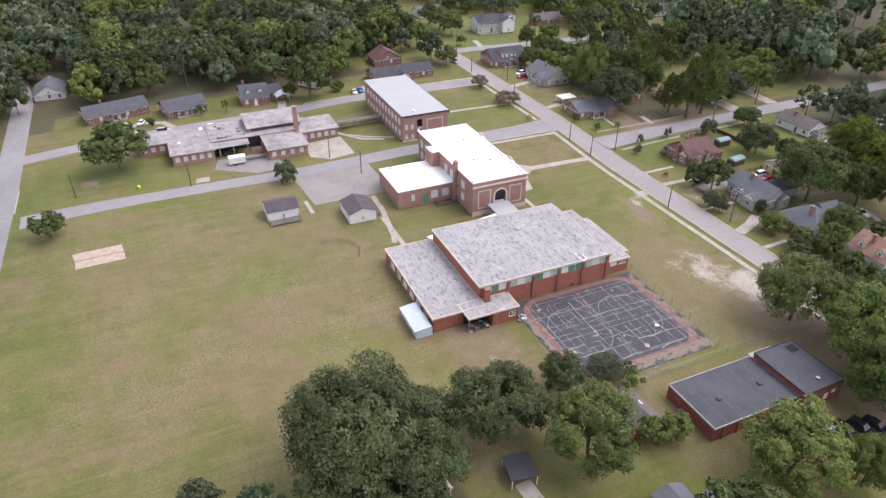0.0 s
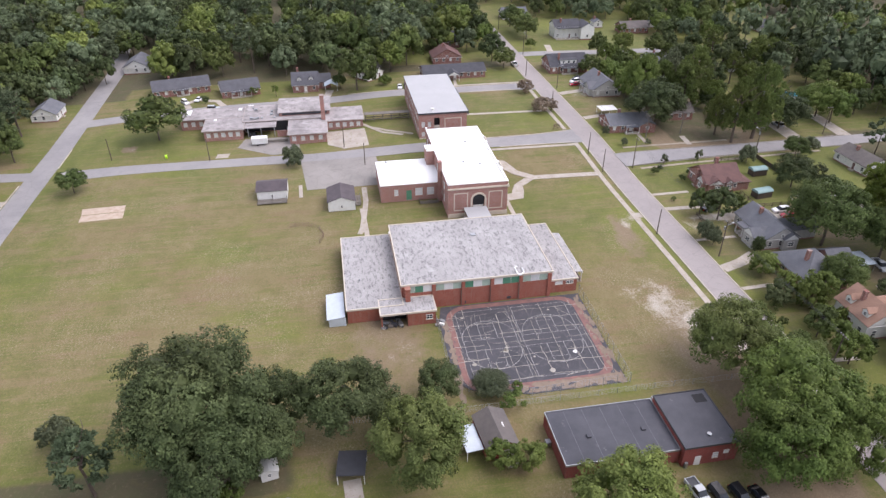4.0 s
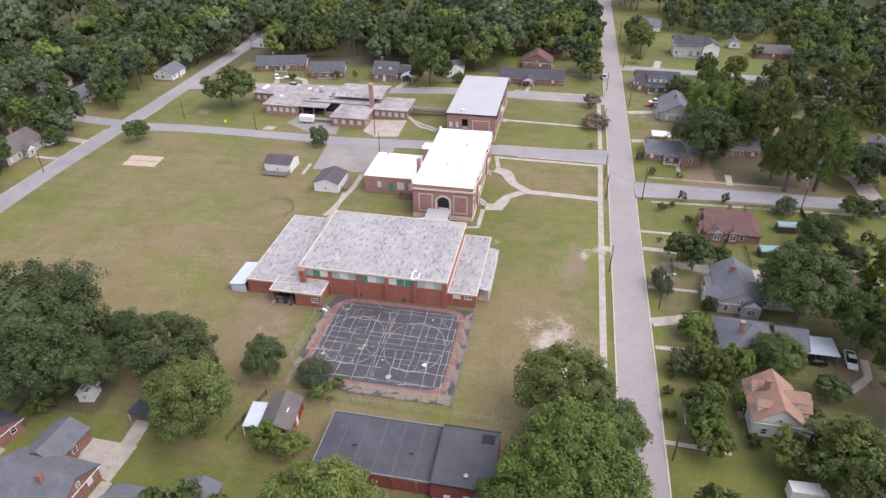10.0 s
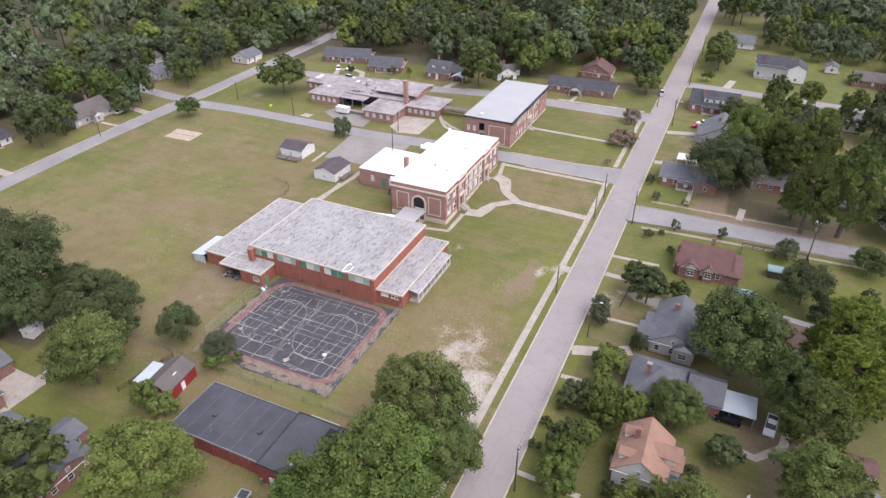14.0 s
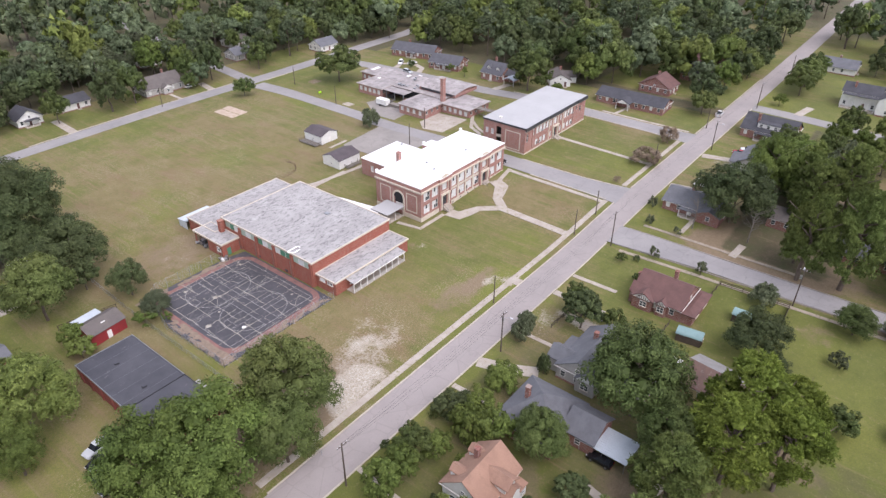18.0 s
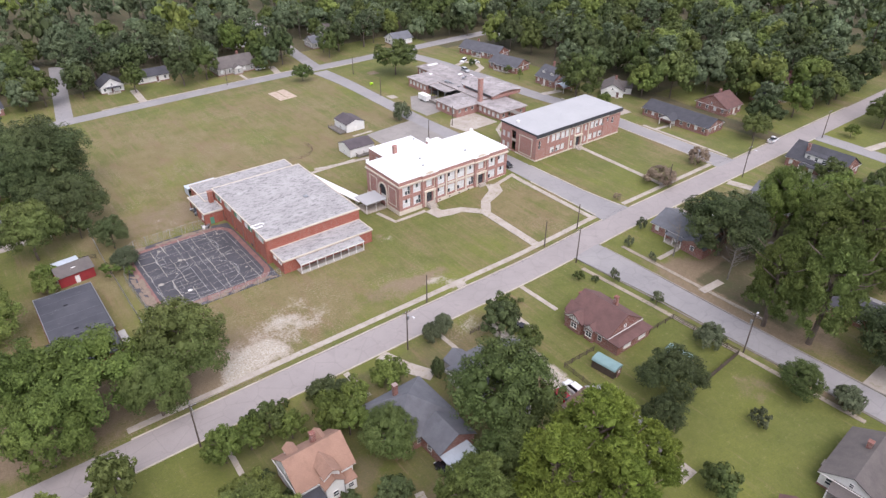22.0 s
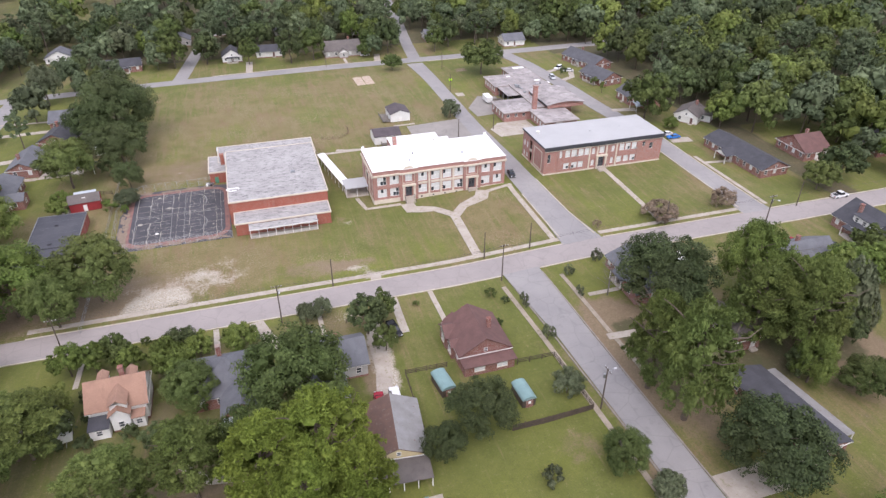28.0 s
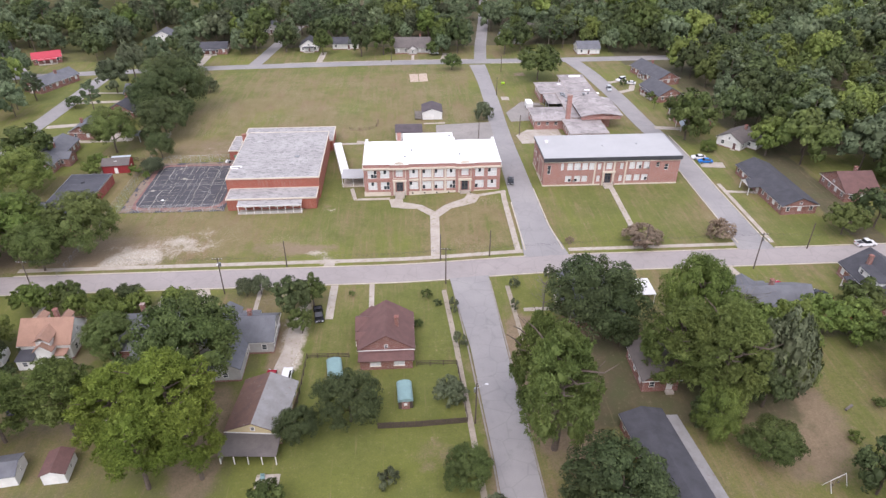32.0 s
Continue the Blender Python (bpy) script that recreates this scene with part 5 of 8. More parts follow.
    part("window_unit", boxes((10.6, 11.2, -0.3, 0.1, 5.25, 5.7), (31.4, 32.0, -0.3, 0.1, 5.25, 5.7), (9.0, 9.6, -0.3, 0.1, 1.35, 1.8)), STEEL, s, "grey window cooling unit")


classrooms()


# ---- the single-storey annex ----
def annex():
    s = thing("annex", 203, -54, "single-storey red brick annex with stained flat roofs", "building", z=0.3)

    def block(x0, x1, y0, y1, h, front=True, south=True, over=0.5):
        n = max(1, int((y1 - y0) / 2.6))
        holes = [(0.8 + i * (y1 - y0 - 0.6) / n, 0.8 + i * (y1 - y0 - 0.6) / n + 1.4, 1.0, 2.6) for i in range(n)] if front else []
        wall(s, x0, y1, -90, y1 - y0, -0.4, h, 0.3, holes, BRICK)
        for a, b, lo, hi in holes:
            window(s, x0 + 0.12, y1 - (a + b) / 2, lo, b - a, hi - lo, -90, "blind")
        part("wall", boxes((x0 + 0.3, x1, y1 - 0.3, y1, -0.4, h), (x1 - 0.3, x1, y0, y1 - 0.3, -0.4, h)), BRICK, s)
        m = max(1, int((x1 - x0) / 3.2))
        sh = [(0.6 + i * (x1 - x0 - 0.8) / m, 0.6 + i * (x1 - x0 - 0.8) / m + 1.2, 1.5, 2.7) for i in range(m)] if south else []
        wall(s, x0 + 0.3, y0, 0, x1 - x0 - 0.6, -0.4, h, 0.3, sh, BRICK)
        for a, b, lo, hi in sh:
            window(s, x0 + 0.3 + (a + b) / 2, y0 + 0.12, lo, b - a, hi - lo, 0, "glass")
        flat_roof(s, x0, x1, y0, y1, h, OLD_ROOF, 0.04, OLD_EDGE, over, label="stained grey flat roof")

    block(8.4, 20, 42.6, 55.6, 3.45)
    block(20.1, 30, 42.6, 65, 3.5)
    block(14.6, 30, 26.4, 42.4, 3.7, False, False)
    block(14.4, 29, 15.2, 26.2, 3.75, False, False)
    block(0.8, 14.2, 13.6, 26.2, 3.35)
    block(11.2, 24, 0.4, 13.4, 3.45)
    part("hall", boxes((17.5, 32, 12, 30, 3.9, 5.2)), BRICK, s)
    bm = bmesh.new()
    n = 12
    prof = [(17.0 + 15.6 * i / n, 5.2 + 0.95 * math.sin(math.pi * i / n)) for i in range(n + 1)]
    ends = [[bm.verts.new((u, yv, v + dz)) for u, v in prof] for yv in (11.5, 30.5) for dz in (0.0, 0.22)]
    for i in range(n):
        bm.faces.new((ends[1][i], ends[1][i + 1], ends[3][i + 1], ends[3][i]))
        bm.faces.new((ends[0][i + 1], ends[0][i], ends[2][i], ends[2][i + 1]))
        for lo_, hi_ in ((ends[0], ends[1]), (ends[2], ends[3])):
            bm.faces.new((lo_[i], lo_[i + 1], hi_[i + 1], hi_[i]))
    for i in (0, n):
        bm.faces.new((ends[0][i], ends[1][i], ends[3][i], ends[2][i]))
    part("hall_roof", bm, OLD_ROOF, s, "low barrel-vaulted stained roof")
    for yv in (12.0, 29.7):
        bm = bmesh.new()
        vs = [bm.verts.new((u, yv + w, v - 0.01)) for w in (0, 0.3) for u, v in prof[1:-1]]
        k = n - 1
        bm.faces.new(vs[:k])
        bm.faces.new(vs[k:][::-1])
        for i in range(k):
            j = (i + 1) % k
            bm.faces.new((vs[i], vs[k + i], vs[k + j], vs[j]))
        part("hall_gable", bm, BRICK, s)
    for x_, y_, w_, d_ in ((24, 62, 5, 1.6), (26.5, 44, 2.2, 1.2), (17, 52, 1.4, 1.0)):
        part("roof_light", boxes((x_, x_ + w_, y_, y_ + d_, 3.72, 3.95)), WHITE_ROOF, s, "white roof light")
    part("clerestory", boxes((17.42, 17.498, 13, 29, 4.2, 5.0)), DARK_TRIM, s)
    bm = bmesh.new()
    box(bm, 12.2, 13.7, 13.6, 15.0, 3.6, 12.3)
    box(bm, 12.05, 13.85, 13.45, 15.15, 12.3, 12.6)
    part("chimney", bm, BRICK, s)
    # near-black slab before the wall paints the shade at the bay's back
    part("loading_bay", boxes((14.3, 14.55, 26.6, 42.2, 0, 3.5)), DARK, s, "near-black slab painting the shade of the loading bay")
    for y in (27.2, 31.7, 36.3, 40.8):
        part("bay_post", boxes((9.2, 9.5, y - 0.15, y + 0.15, -0.3, 3.2)), STEEL, s)
    part("bay_canopy", boxes((9.0, 14.25, 31, 42.2, 3.2, 3.38)), OLD_ROOF, s)
    part("bay_wall", boxes((8.6, 8.9, 27, 30.8, -0.3, 1.9)), BRICK, s)
    part("ramp_rail", boxes((3.0, 3.08, 27, 36, 0.0, 1.0), (3.08, 8.5, 35.9, 36, 0.0, 1.0)), WOOD_GREY, s)
    for y in (27.8, 29.2, 38.5, 40):
        part("bin", boxes((10.5, 11.6, y, y + 1.1, -0.25, 1.1)), DARK_TRIM, s, "dark wheeled bin")
    rng = random.Random(2)
    for i in range(10):
        x, y = rng.uniform(15.2, 16.6) if i % 2 else rng.uniform(15.5, 27), rng.uniform(31, 40)
        part("roof_unit", boxes((x, x + rng.uniform(0.5, 1.3), y, y + rng.uniform(0.5, 1.2), 3.88, 3.88 + rng.uniform(0.3, 0.8))), STEEL, s)
    part("roof_slab_patch", boxes((27, 31.5, 40, 42, 3.72, 3.82)), WHITE_ROOF, s)
    # covered way to the classroom block
    w = thing("covered_way", 219, -54.5, "grey timber covered way between annex and classroom block", "canopy", z=land(219, -62))
    part("roof", boxes((-1.3, 1.3, -16.8, 0, 2.5, 2.66)), WOOD_GREY, w)
    for i in range(6):
        for x in (-1.2, 1.2):
            part("post", boxes((x - 0.07, x + 0.07, -16.4 + i * 3.2, -16.26 + i * 3.2, -0.2, 2.5)), WOOD_GREY, w)
    part("rail", boxes((-1.25, -1.19, -16.6, -0.2, 0.7, 0.95), (1.19, 1.25, -16.6, -0.2, 0.7, 0.95)), WOOD_GREY, w)
    t = thing("white_trailer", 205.6, -17.5, "white box trailer parked by the loading bay", "trailer")
    part("body", boxes((-1.2, 1.2, -2.6, 2.6, 0.7, 2.7)), SIDING, t)
    part("roof", boxes((-1.25, 1.25, -2.65, 2.65, 2.7, 2.78)), WHITE_ROOF, t)
    for x in (-1.05, 1.05):
        bm = bmesh.new()
        tube(bm, (x - 0.12, 0.8, 0.36), (x + 0.12, 0.8, 0.36), 0.36, seg=12)
        part("wheel", bm, TYRE, t)
    part("hitch", boxes((-0.1, 0.1, -4.0, -2.6, 0.55, 0.69)), STEEL, t)


annex()


# ---- the dark-roofed brick hall beyond the court ----
def brick_hall():
    s = thing("brick_hall", 54.2, -106.2, "dark red brick hall with black tar roof", "building", z=0)
    L, D, H = 30.4, 12.0, 3.9
    # long side runs along y
    for x0, x1, y0, y1, h in ((0, 12.0, 10.0, 30.2, H - 0.95), (-1.0, 11.4, 0, 9.9, H + 0.35)):
        bm = bmesh.new()
        ring_walls(bm, x0, x1, y0, y1, -0.3, h, 0.3)
        part("wall", bm, BRICK_DARK, s)
        part("roof", boxes((x0 + 0.05, x1 - 0.05, y0 + 0.05, y1 - 0.05, h, h + 0.15)), BLACK_ROOF, s, "black tar roof with grey patches")
        bm = bmesh.new()
        ring_walls(bm, x0 - 0.08, x1 + 0.08, y0 - 0.04, y1 + 0.08, h - 0.1, h + 0.3, 0.14)
        part("roof_edge", bm, DARK_TRIM if y0 == 0 else STEEL, s)
    for y in (12.5, 16.5, 20.5, 24.5, 28):
        part("pilaster", boxes((-0.2, -0.003, y - 0.2, y + 0.2, -0.2, H - 1.2)), BRICK_DARK, s)
    window(s, -1.02, 4.0, 1.3, 1.0, 1.2, -90, "blind")
    part("door", boxes((-1.09, -1.002, 6.6, 7.7, 0, 2.1)), WHITE, s)
    bm = bmesh.new()
    tube(bm, (1.2, 4.5, H + 0.5), (1.2, 4.5, H + 0.85), 0.35, 0.4, 12)
    part("roof_fan", bm, STEEL, s)
    part("roof_patch", boxes((8.5, 10.5, 0.8, 3.0, H + 0.5, H + 0.53)), DARK, s)
    part("wall_mark", boxes((-1.03, -1.002, 1.6, 2.6, 1.9, 2.8)), WHITE, s, "faded white painted square")
    part("meter_box", boxes((-1.5, -1.1, 9.0, 9.5, 0.0, 1.2)), STEEL, s)
    for k in range(5):
        part("roof_seam", boxes((0.3, 11.7, 13.2 + 3.4 * k, 13.28 + 3.4 * k, H - 0.8, H - 0.785)), SHINGLE_GREY, s, "pale seam in the tar roof")
    part("lean_to", boxes((12.002, 13.4, 3, 9, 0, 2.3)), GREY_SIDING, s)
    for y in (14, 24):
        part("vent_box", boxes((5, 5.8, y, y + 0.7, H - 0.8, H - 0.45)), BLACK_ROOF, s)
    part("condenser", boxes((7, 8.0, 30.282, 31.2, 0, 0.9)), STEEL, s)


brick_hall()


# ---- houses ----
def gable_roof(bm, w, d, h, pitch, along, over=0.45, hip=False, t=0.16):
    """A pitched roof over a w by d plan, ridge along 'x' or 'y', with thickness."""
    if along == "y":
        w, d = d, w
    a, b = w / 2 + over, d / 2 + over
    rise = b * pitch
    e = a - b if hip and a > b else (0.01 if hip else a)
    ridge = [(-e, 0, h + rise), (e, 0, h + rise)]
    eaves = [(-a, -b, h), (a, -b, h), (a, b, h), (-a, b, h)]
    top = [Vector(p) for p in eaves + ridge]
    if along == "y":
        top = [Vector((-p.y, p.x, p.z)) for p in top]
    up = [bm.verts.new(p + Vector((0, 0, t))) for p in top]
    lo = [bm.verts.new(p) for p in top]
    quads = [(0, 1, 5, 4), (2, 3, 4, 5)] + ([(1, 2, 5), (3, 0, 4)] if hip else [])
    for f in quads:
        bm.faces.new([up[i] for i in f])
        bm.faces.new([lo[i] for i in f[::-1]])
    rim = [0, 1, 2, 3] if hip else [0, 1, 5, 2, 3, 4]
    for i in range(len(rim)):
        p, q = rim[i], rim[(i + 1) % len(rim)]
        bm.faces.new((lo[p], lo[q], up[q], up[p]))
    return rise


def gable_ends(bm, w, d, h, pitch, along, over=0.45, ends=(0, 1)):
    if along == "y":
        w, d = d, w
    b = d / 2
    rise = b * pitch
    for x in [(-w / 2, w / 2)[k] for k in ends]:
        for x0, x1 in ((x - 0.1, x + 0.1),):
            pts = [(x0, -b, h), (x0, b, h), (x0, 0, h + rise + over * pitch - 0.02), (x1, -b, h), (x1, b, h), (x1, 0, h + rise + over * pitch - 0.02)]
            vs = [bm.verts.new((-p[1], p[0], p[2]) if along == "y" else p) for p in pts]
            for f in ((0, 1, 2), (5, 4, 3), (0, 3, 4, 1), (1, 4, 5, 2), (2, 5, 3, 0)):
                bm.faces.new([vs[i] for i in f])


def chimney(parent, x, y, z0, z1, s=0.8, m=None):
    bm = boxes((x - s / 2, x + s / 2, y - s / 2, y + s / 2, z0, z1), (x - s / 2 - 0.08, x + s / 2 + 0.08, y - s / 2 - 0.08, y + s / 2 + 0.08, z1, z1 + 0.14))
    part("chimney", bm, m or BRICK_HOUSE, parent)


def house(x, y, w, d, walls, roof, label, along="x", rot=0, h=2.8, pitch=0.5, hip=False, chim=None, porch=None, door="s", dormers=(), wing=None, gables=None, group="houses", windows=True, name="house"):
    """A small house: walls, pitched roof, windows on all sides, door; porch (side, length, depth); wing (dx, dy, w, d, along)."""
    s = thing(name, x, y, label, "house", group, rot)
    s["kind"] = "thing"
    part("foundation", boxes((-w / 2 - 0.05, w / 2 + 0.05, -d / 2 - 0.05, d / 2 + 0.05, -0.8, 0.35)), BRICK_HOUSE, s)
    bm = bmesh.new()
    ring_walls(bm, -w / 2, w / 2, -d / 2, d / 2, 0.353, h, 0.22)
    if not hip:
        gable_ends(bm, w, d, h, pitch, along)
    part("wall", bm, gables or walls if False else walls, s)
    bm = bmesh.new()
    rise = gable_roof(bm, w, d, h, pitch, along, hip=hip)
    part("roof", bm, roof, s)
    bm = bmesh.new()
    o = 0.46
    ring_walls(bm, -w / 2 - o, w / 2 + o, -d / 2 - o, d / 2 + o, h - 0.1, h - 0.004, 0.16)
    part("eaves_trim", bm, WHITE, s)
    sides = {"s": (0, -d / 2, 0, w), "n": (0, d / 2, 180, w), "w": (-w / 2, 0, -90, d), "e": (w / 2, 0, 90, d)}
    for key, (sx, sy, r, run) in sides.items():
        n = max(1, int(run / 3.0))
        m = pose(sx, sy, 0, 0, 0, r)
        for i in range(n):
            u = -run / 2 + run * (i + 0.5) / n
            if key == door and i == n // 2:
                p = m @ Vector((u, -0.06, 0))
                ob = part("door", boxes((-0.48, 0.48, -0.05, 0.04, 0.36, 2.4)), SHINGLE_BROWN if walls is not BRICK_HOUSE else WHITE, s, "", pose(p.x, p.y, 0, 0, 0, r))
                part("door_frame", boxes((-0.6, -0.485, -0.06, 0.04, 0.36, 2.5), (0.485, 0.6, -0.06, 0.04, 0.36, 2.5), (-0.6, 0.6, -0.06, 0.04, 2.502, 2.6)), WHITE, ob)
                part("step", boxes((-0.8, 0.8, -1.0, -0.07, -0.4, 0.3)), CONCRETE, s, "", pose(p.x, p.y, 0, 0, 0, r))
            elif windows:
                p = m @ Vector((u, -0.04, 1.05))
                window(s, p.x, p.y, p.z, 1.1, 1.4, r, "blind" if (i + len(key) + int(x)) % 3 == 0 else "glass", sub=False)
    if not hip and windows:
        for sgn in (-1, 1):
            if along == "x":
                window(s, sgn * (w / 2 + 0.14), 0, h + 0.3, 0.8, 0.9, 90 * sgn, "glass", "attic_window", False)
            else:
                window(s, 0, sgn * (d / 2 + 0.14), h + 0.3, 0.8, 0.9, 0 if sgn < 0 else 180, "glass", "attic_window", False)
    if chim:
        chimney(s, chim[0], chim[1], h - 0.3, h + rise + 0.9)
    if porch:
        side, run, dep = porch
        sx, sy, r, _ = sides[side]
        m = pose(sx, sy, 0, 0, 0, r)
        bm = bmesh.new()
        box(bm, -run / 2, run / 2, -dep, -0.02, 0, 0.14, pose(0, 0, h - 0.15, 7))
        part("porch_roof", bm, roof, s, "", m)
        part("porch_floor", boxes((-run / 2, run / 2, -dep, -0.06, -0.3, 0.3)), CONCRETE, s, "", m)
        for i in range(max(2, int(run / 2.4) + 1)):
            u = -run / 2 + 0.15 + (run - 0.3) * i / max(1, int(run / 2.4))
            part("porch_post", boxes((u - 0.09, u + 0.09, -dep + 0.1, -dep + 0.28, 0.3, h - 0.35)), WHITE, s, "", m)
    if wing:
        dx, dy, ww, wd, wa, wr = wing
        part("wing_foundation", boxes((dx - ww / 2, dx + ww / 2, dy - wd / 2, dy + wd / 2, -0.8, 0.34)), BRICK_HOUSE, s)
        bm = bmesh.new()
        ring_walls(bm, dx - ww / 2, dx + ww / 2, dy - wd / 2, dy + wd / 2, 0.345, h - 0.12, 0.2)
        part("wing_wall", bm, walls, s)
        for end in (0, 1):
            bm = bmesh.new()
            gable_ends(bm, ww, wd, h - 0.12, pitch, wa, ends=(end,))
            part("wing_gable", bm, gables or walls, s, "", pose(dx, dy, 0))
        bm = bmesh.new()
        gable_roof(bm, ww, wd, h - 0.12, pitch, wa, 0.35)
        part("wing_roof", bm, wr or roof, s, "", pose(dx, dy, 0))
        for (px, py, r) in ((dx, dy - wd / 2 - 0.05, 0), (dx, dy + wd / 2 + 0.05, 180), (dx - ww / 2 - 0.05, dy, -90), (dx + ww / 2 + 0.05, dy, 90)):
            if abs(px) > w / 2 - 0.2 or abs(py) > d / 2 - 0.2:
                window(s, px, py, 1.05, 1.1, 1.3, r, "glass", sub=False)
    for (dx, dy, r) in dormers:
        m = pose(dx, dy, h + rise * 0.28, 0, 0, r)
        bm = boxes((-0.85, 0.85, -1.0, 1.6, 0, 1.05))
        dm = part("dormer", bm, SIDING, s, "white dormer", m)
        bm = bmesh.new()
        gable_roof(bm, 1.7, 2.6, 1.05, 0.8, "y", 0.2)
        part("dormer_roof", bm, roof, dm, "", pose(0, 0.3, 0))
        bm = bmesh.new()
        gable_ends(bm, 1.7, 2.4, 1.05, 0.8, "y", 0.2, ends=(0,))
        part("dormer_gable", bm, SIDING, dm, "", pose(0, 0.2, 0))
        window(dm, 0, -1.05, 0.15, 0.8, 0.85, 0, "glass", "dormer_window", False)
    return s


def second_slope(ob, material, x=1):
    """The slope of a roof that faces along x takes a second covering."""
    for c in ob.children:
        if c.name.split(".")[0] in ("roof", "wing_roof"):
            c.data.materials.append(material)
            for p in c.data.polygons:
                if p.normal.x * x > 0.15:
                    p.material_index = 1


# south side of the main street
t = house(82.2, -153.9, 9.8, 8.2, SIDING, SHINGLE_TAN, "white cottage with tan shingle roof and dormers", "x", 0, 3.9, 0.8, chim=(1.0, 1.6), door="n",
          dormers=((-2.6, 2.6, 180), (2.4, 2.6, 180)), wing=(0.5, -4.4, 3.2, 3.4, "y", SHINGLE_TAN))
part("cross_gable", boxes((-0.9, 1.9, -5.2, -1.0, 3.8, 5.6)), SIDING, t, "white gable wall over the porch")
bm = bmesh.new()
gable_roof(bm, 2.8, 5.4, 5.6, 0.7, "y", 0.3)
part("cross_roof", bm, SHINGLE_TAN, t, "", pose(0.5, -2.8, 0))
window(t, 0.5, -5.25, 4.2, 0.9, 1.0, 0, "glass", "gable_window", False)
for x0, x1, y0, m, text in ((-5.0, -1.3, -7.4, SHINGLE_DARK, "dark shed roof of the back porch"), (2.2, 4.6, -6.2, SHINGLE_TAN, "tan shed roof of the back room")):
    bm = bmesh.new()
    box(bm, x0, x1, y0, -4.12, 0, 0.14, pose(0, -4.12, 2.75, 8) @ pose(0, 4.12, 0))
    part("shed_roof", bm, m, t, text)
    part("back_room", boxes((x0 + 0.2, x1 - 0.2, y0 + 0.25, -4.15, -0.3, 2.2)), SIDING, t)
    window(t, (x0 + x1) / 2, y0 + 0.22, 0.9, 1.1, 1.1, 0, "glass", "porch_window", False)
house(101.4, -153.6, 13.0, 11.5, BRICK_HOUSE, SHINGLE_GREY, "low brick house with grey hipped roof", "y", 0, 2.9, 0.62, True, (-1, 2.5), door="n", wing=(2.5, -8.2, 7.5, 6, "y", None))
c = thing("carport", 103, -166.5, "pale corrugated tin carport behind the grey house", "carport")
part("roof", boxes((-3.0, 3.0, -4.5, 4.5, 2.3, 2.4)), BLUE_WHITE, c)
for i in range(12):
    part("roof_rib", boxes((-2.9 + i * 0.52, -2.8 + i * 0.52, -4.5, 4.5, 2.402, 2.45)), BLUE_WHITE, c)
for px_ in (-2.8, 2.8):
    for py_ in (-4.2, 0, 4.2):
        part("post", boxes((px_ - 0.06, px_ + 0.06, py_ - 0.06, py_ + 0.06, 0, 2.3)), STEEL, c)
gh = house(120.8, -154.2, 14.2, 9.0, GREY_SIDING, SHINGLE_GREY, "grey clapboard house with grey shingle roof", "x", 0, 3.2, 0.62, False, (2, 1), ("n", 6, 2.2), "n", wing=(-0.9, -6.0, 5.8, 13, "y", None))

for dx, dy, sw, run, turn in ((-3.6, 5.2, 4.6, 4.0, -90), (-6.6, -2.2, 4.0, 3.0, 0)):
    m = pose(dx, dy, 0, 0, 0, turn)
    bm = bmesh.new()
    gable_ends(bm, run, sw, 3.1, 0.7, "x", 0.25, ends=(0,))
    part("front_gable", bm, SIDING, gh, "white clapboard gable", m)
    bm = bmesh.new()
    gable_roof(bm, run + 2.4, sw, 3.12, 0.7, "x", 0.25)
    part("gable_roof", bm, SHINGLE_GREY, gh, "", m @ pose(1.2, 0, 0))
    part("bay", boxes((-run / 2, run / 2, -sw / 2, sw / 2, -0.3, 3.09)), GREY_SIDING, gh, "", m)
    p = m @ Vector((-run / 2 - 0.05, 0, 1.1))
    window(gh, p.x, p.y, 1.1, 1.7, 1.3, -90 + turn, "glass")
b = house(151.4, -156.6, 10.8, 11.2, BRICK_HOUSE, SHINGLE_BROWN, "brick cottage with brown roof and half-timbered gables", "y", 0, 3.0, 0.62, False, (2.2, -1), door="n", gables=SIDING,
          wing=(-3.6, 3.0, 5.4, 4.6, "x", None))
for dx, dy, sw, turn in ((-3.2, 6.0, 3.6, -90), (-5.9, 2.6, 3.0, 0), (-5.7, -1.4, 2.2, 0)):
    m = pose(dx, dy, 0, 0, 0, turn)
    bm = bmesh.new()
    gable_ends(bm, 1.2, sw, 2.95, 0.85, "x", 0.2, ends=(0,))
    part("half_timber_gable", bm, SIDING, b, "white half-timbered gable", m)
    bm = bmesh.new()
    for k in (-0.66, -0.33, 0, 0.33, 0.66):
        box(bm, -0.74, -0.7, k * sw * 0.5 - 0.06, k * sw * 0.5 + 0.06, 2.95, 3.0 + (1 - abs(k)) * sw * 0.42)
    box(bm, -0.75, -0.7, -sw / 2, sw / 2, 2.86, 2.98)
    part("timber", bm, WOOD, b, "", m)
    bm = bmesh.new()
    gable_roof(bm, 3.0, sw, 2.97, 0.85, "x", 0.22)
    part("gable_roof", bm, SHINGLE_BROWN, b, "", m @ pose(1.0, 0, 0))
    part("bay", boxes((-0.55, 2.0, -sw / 2, sw / 2, -0.3, 2.94)), BRICK_HOUSE, b, "", m)
    p = m @ Vector((-0.6, 0, 1.1))
    window(b, p.x, p.y, 1.1, 1.6, 1.4, -90 + turn, "glass")
chimney(b, -0.6, 6.2, 0, 5.6, 0.9)
bm = bmesh.new()
gable_roof(bm, 10.8, 3.4, 2.4, 0.25, "x", 0.25, True)
part("rear_roof", bm, SHINGLE_BROWN, b, "", pose(0, -7.0, 0.1))
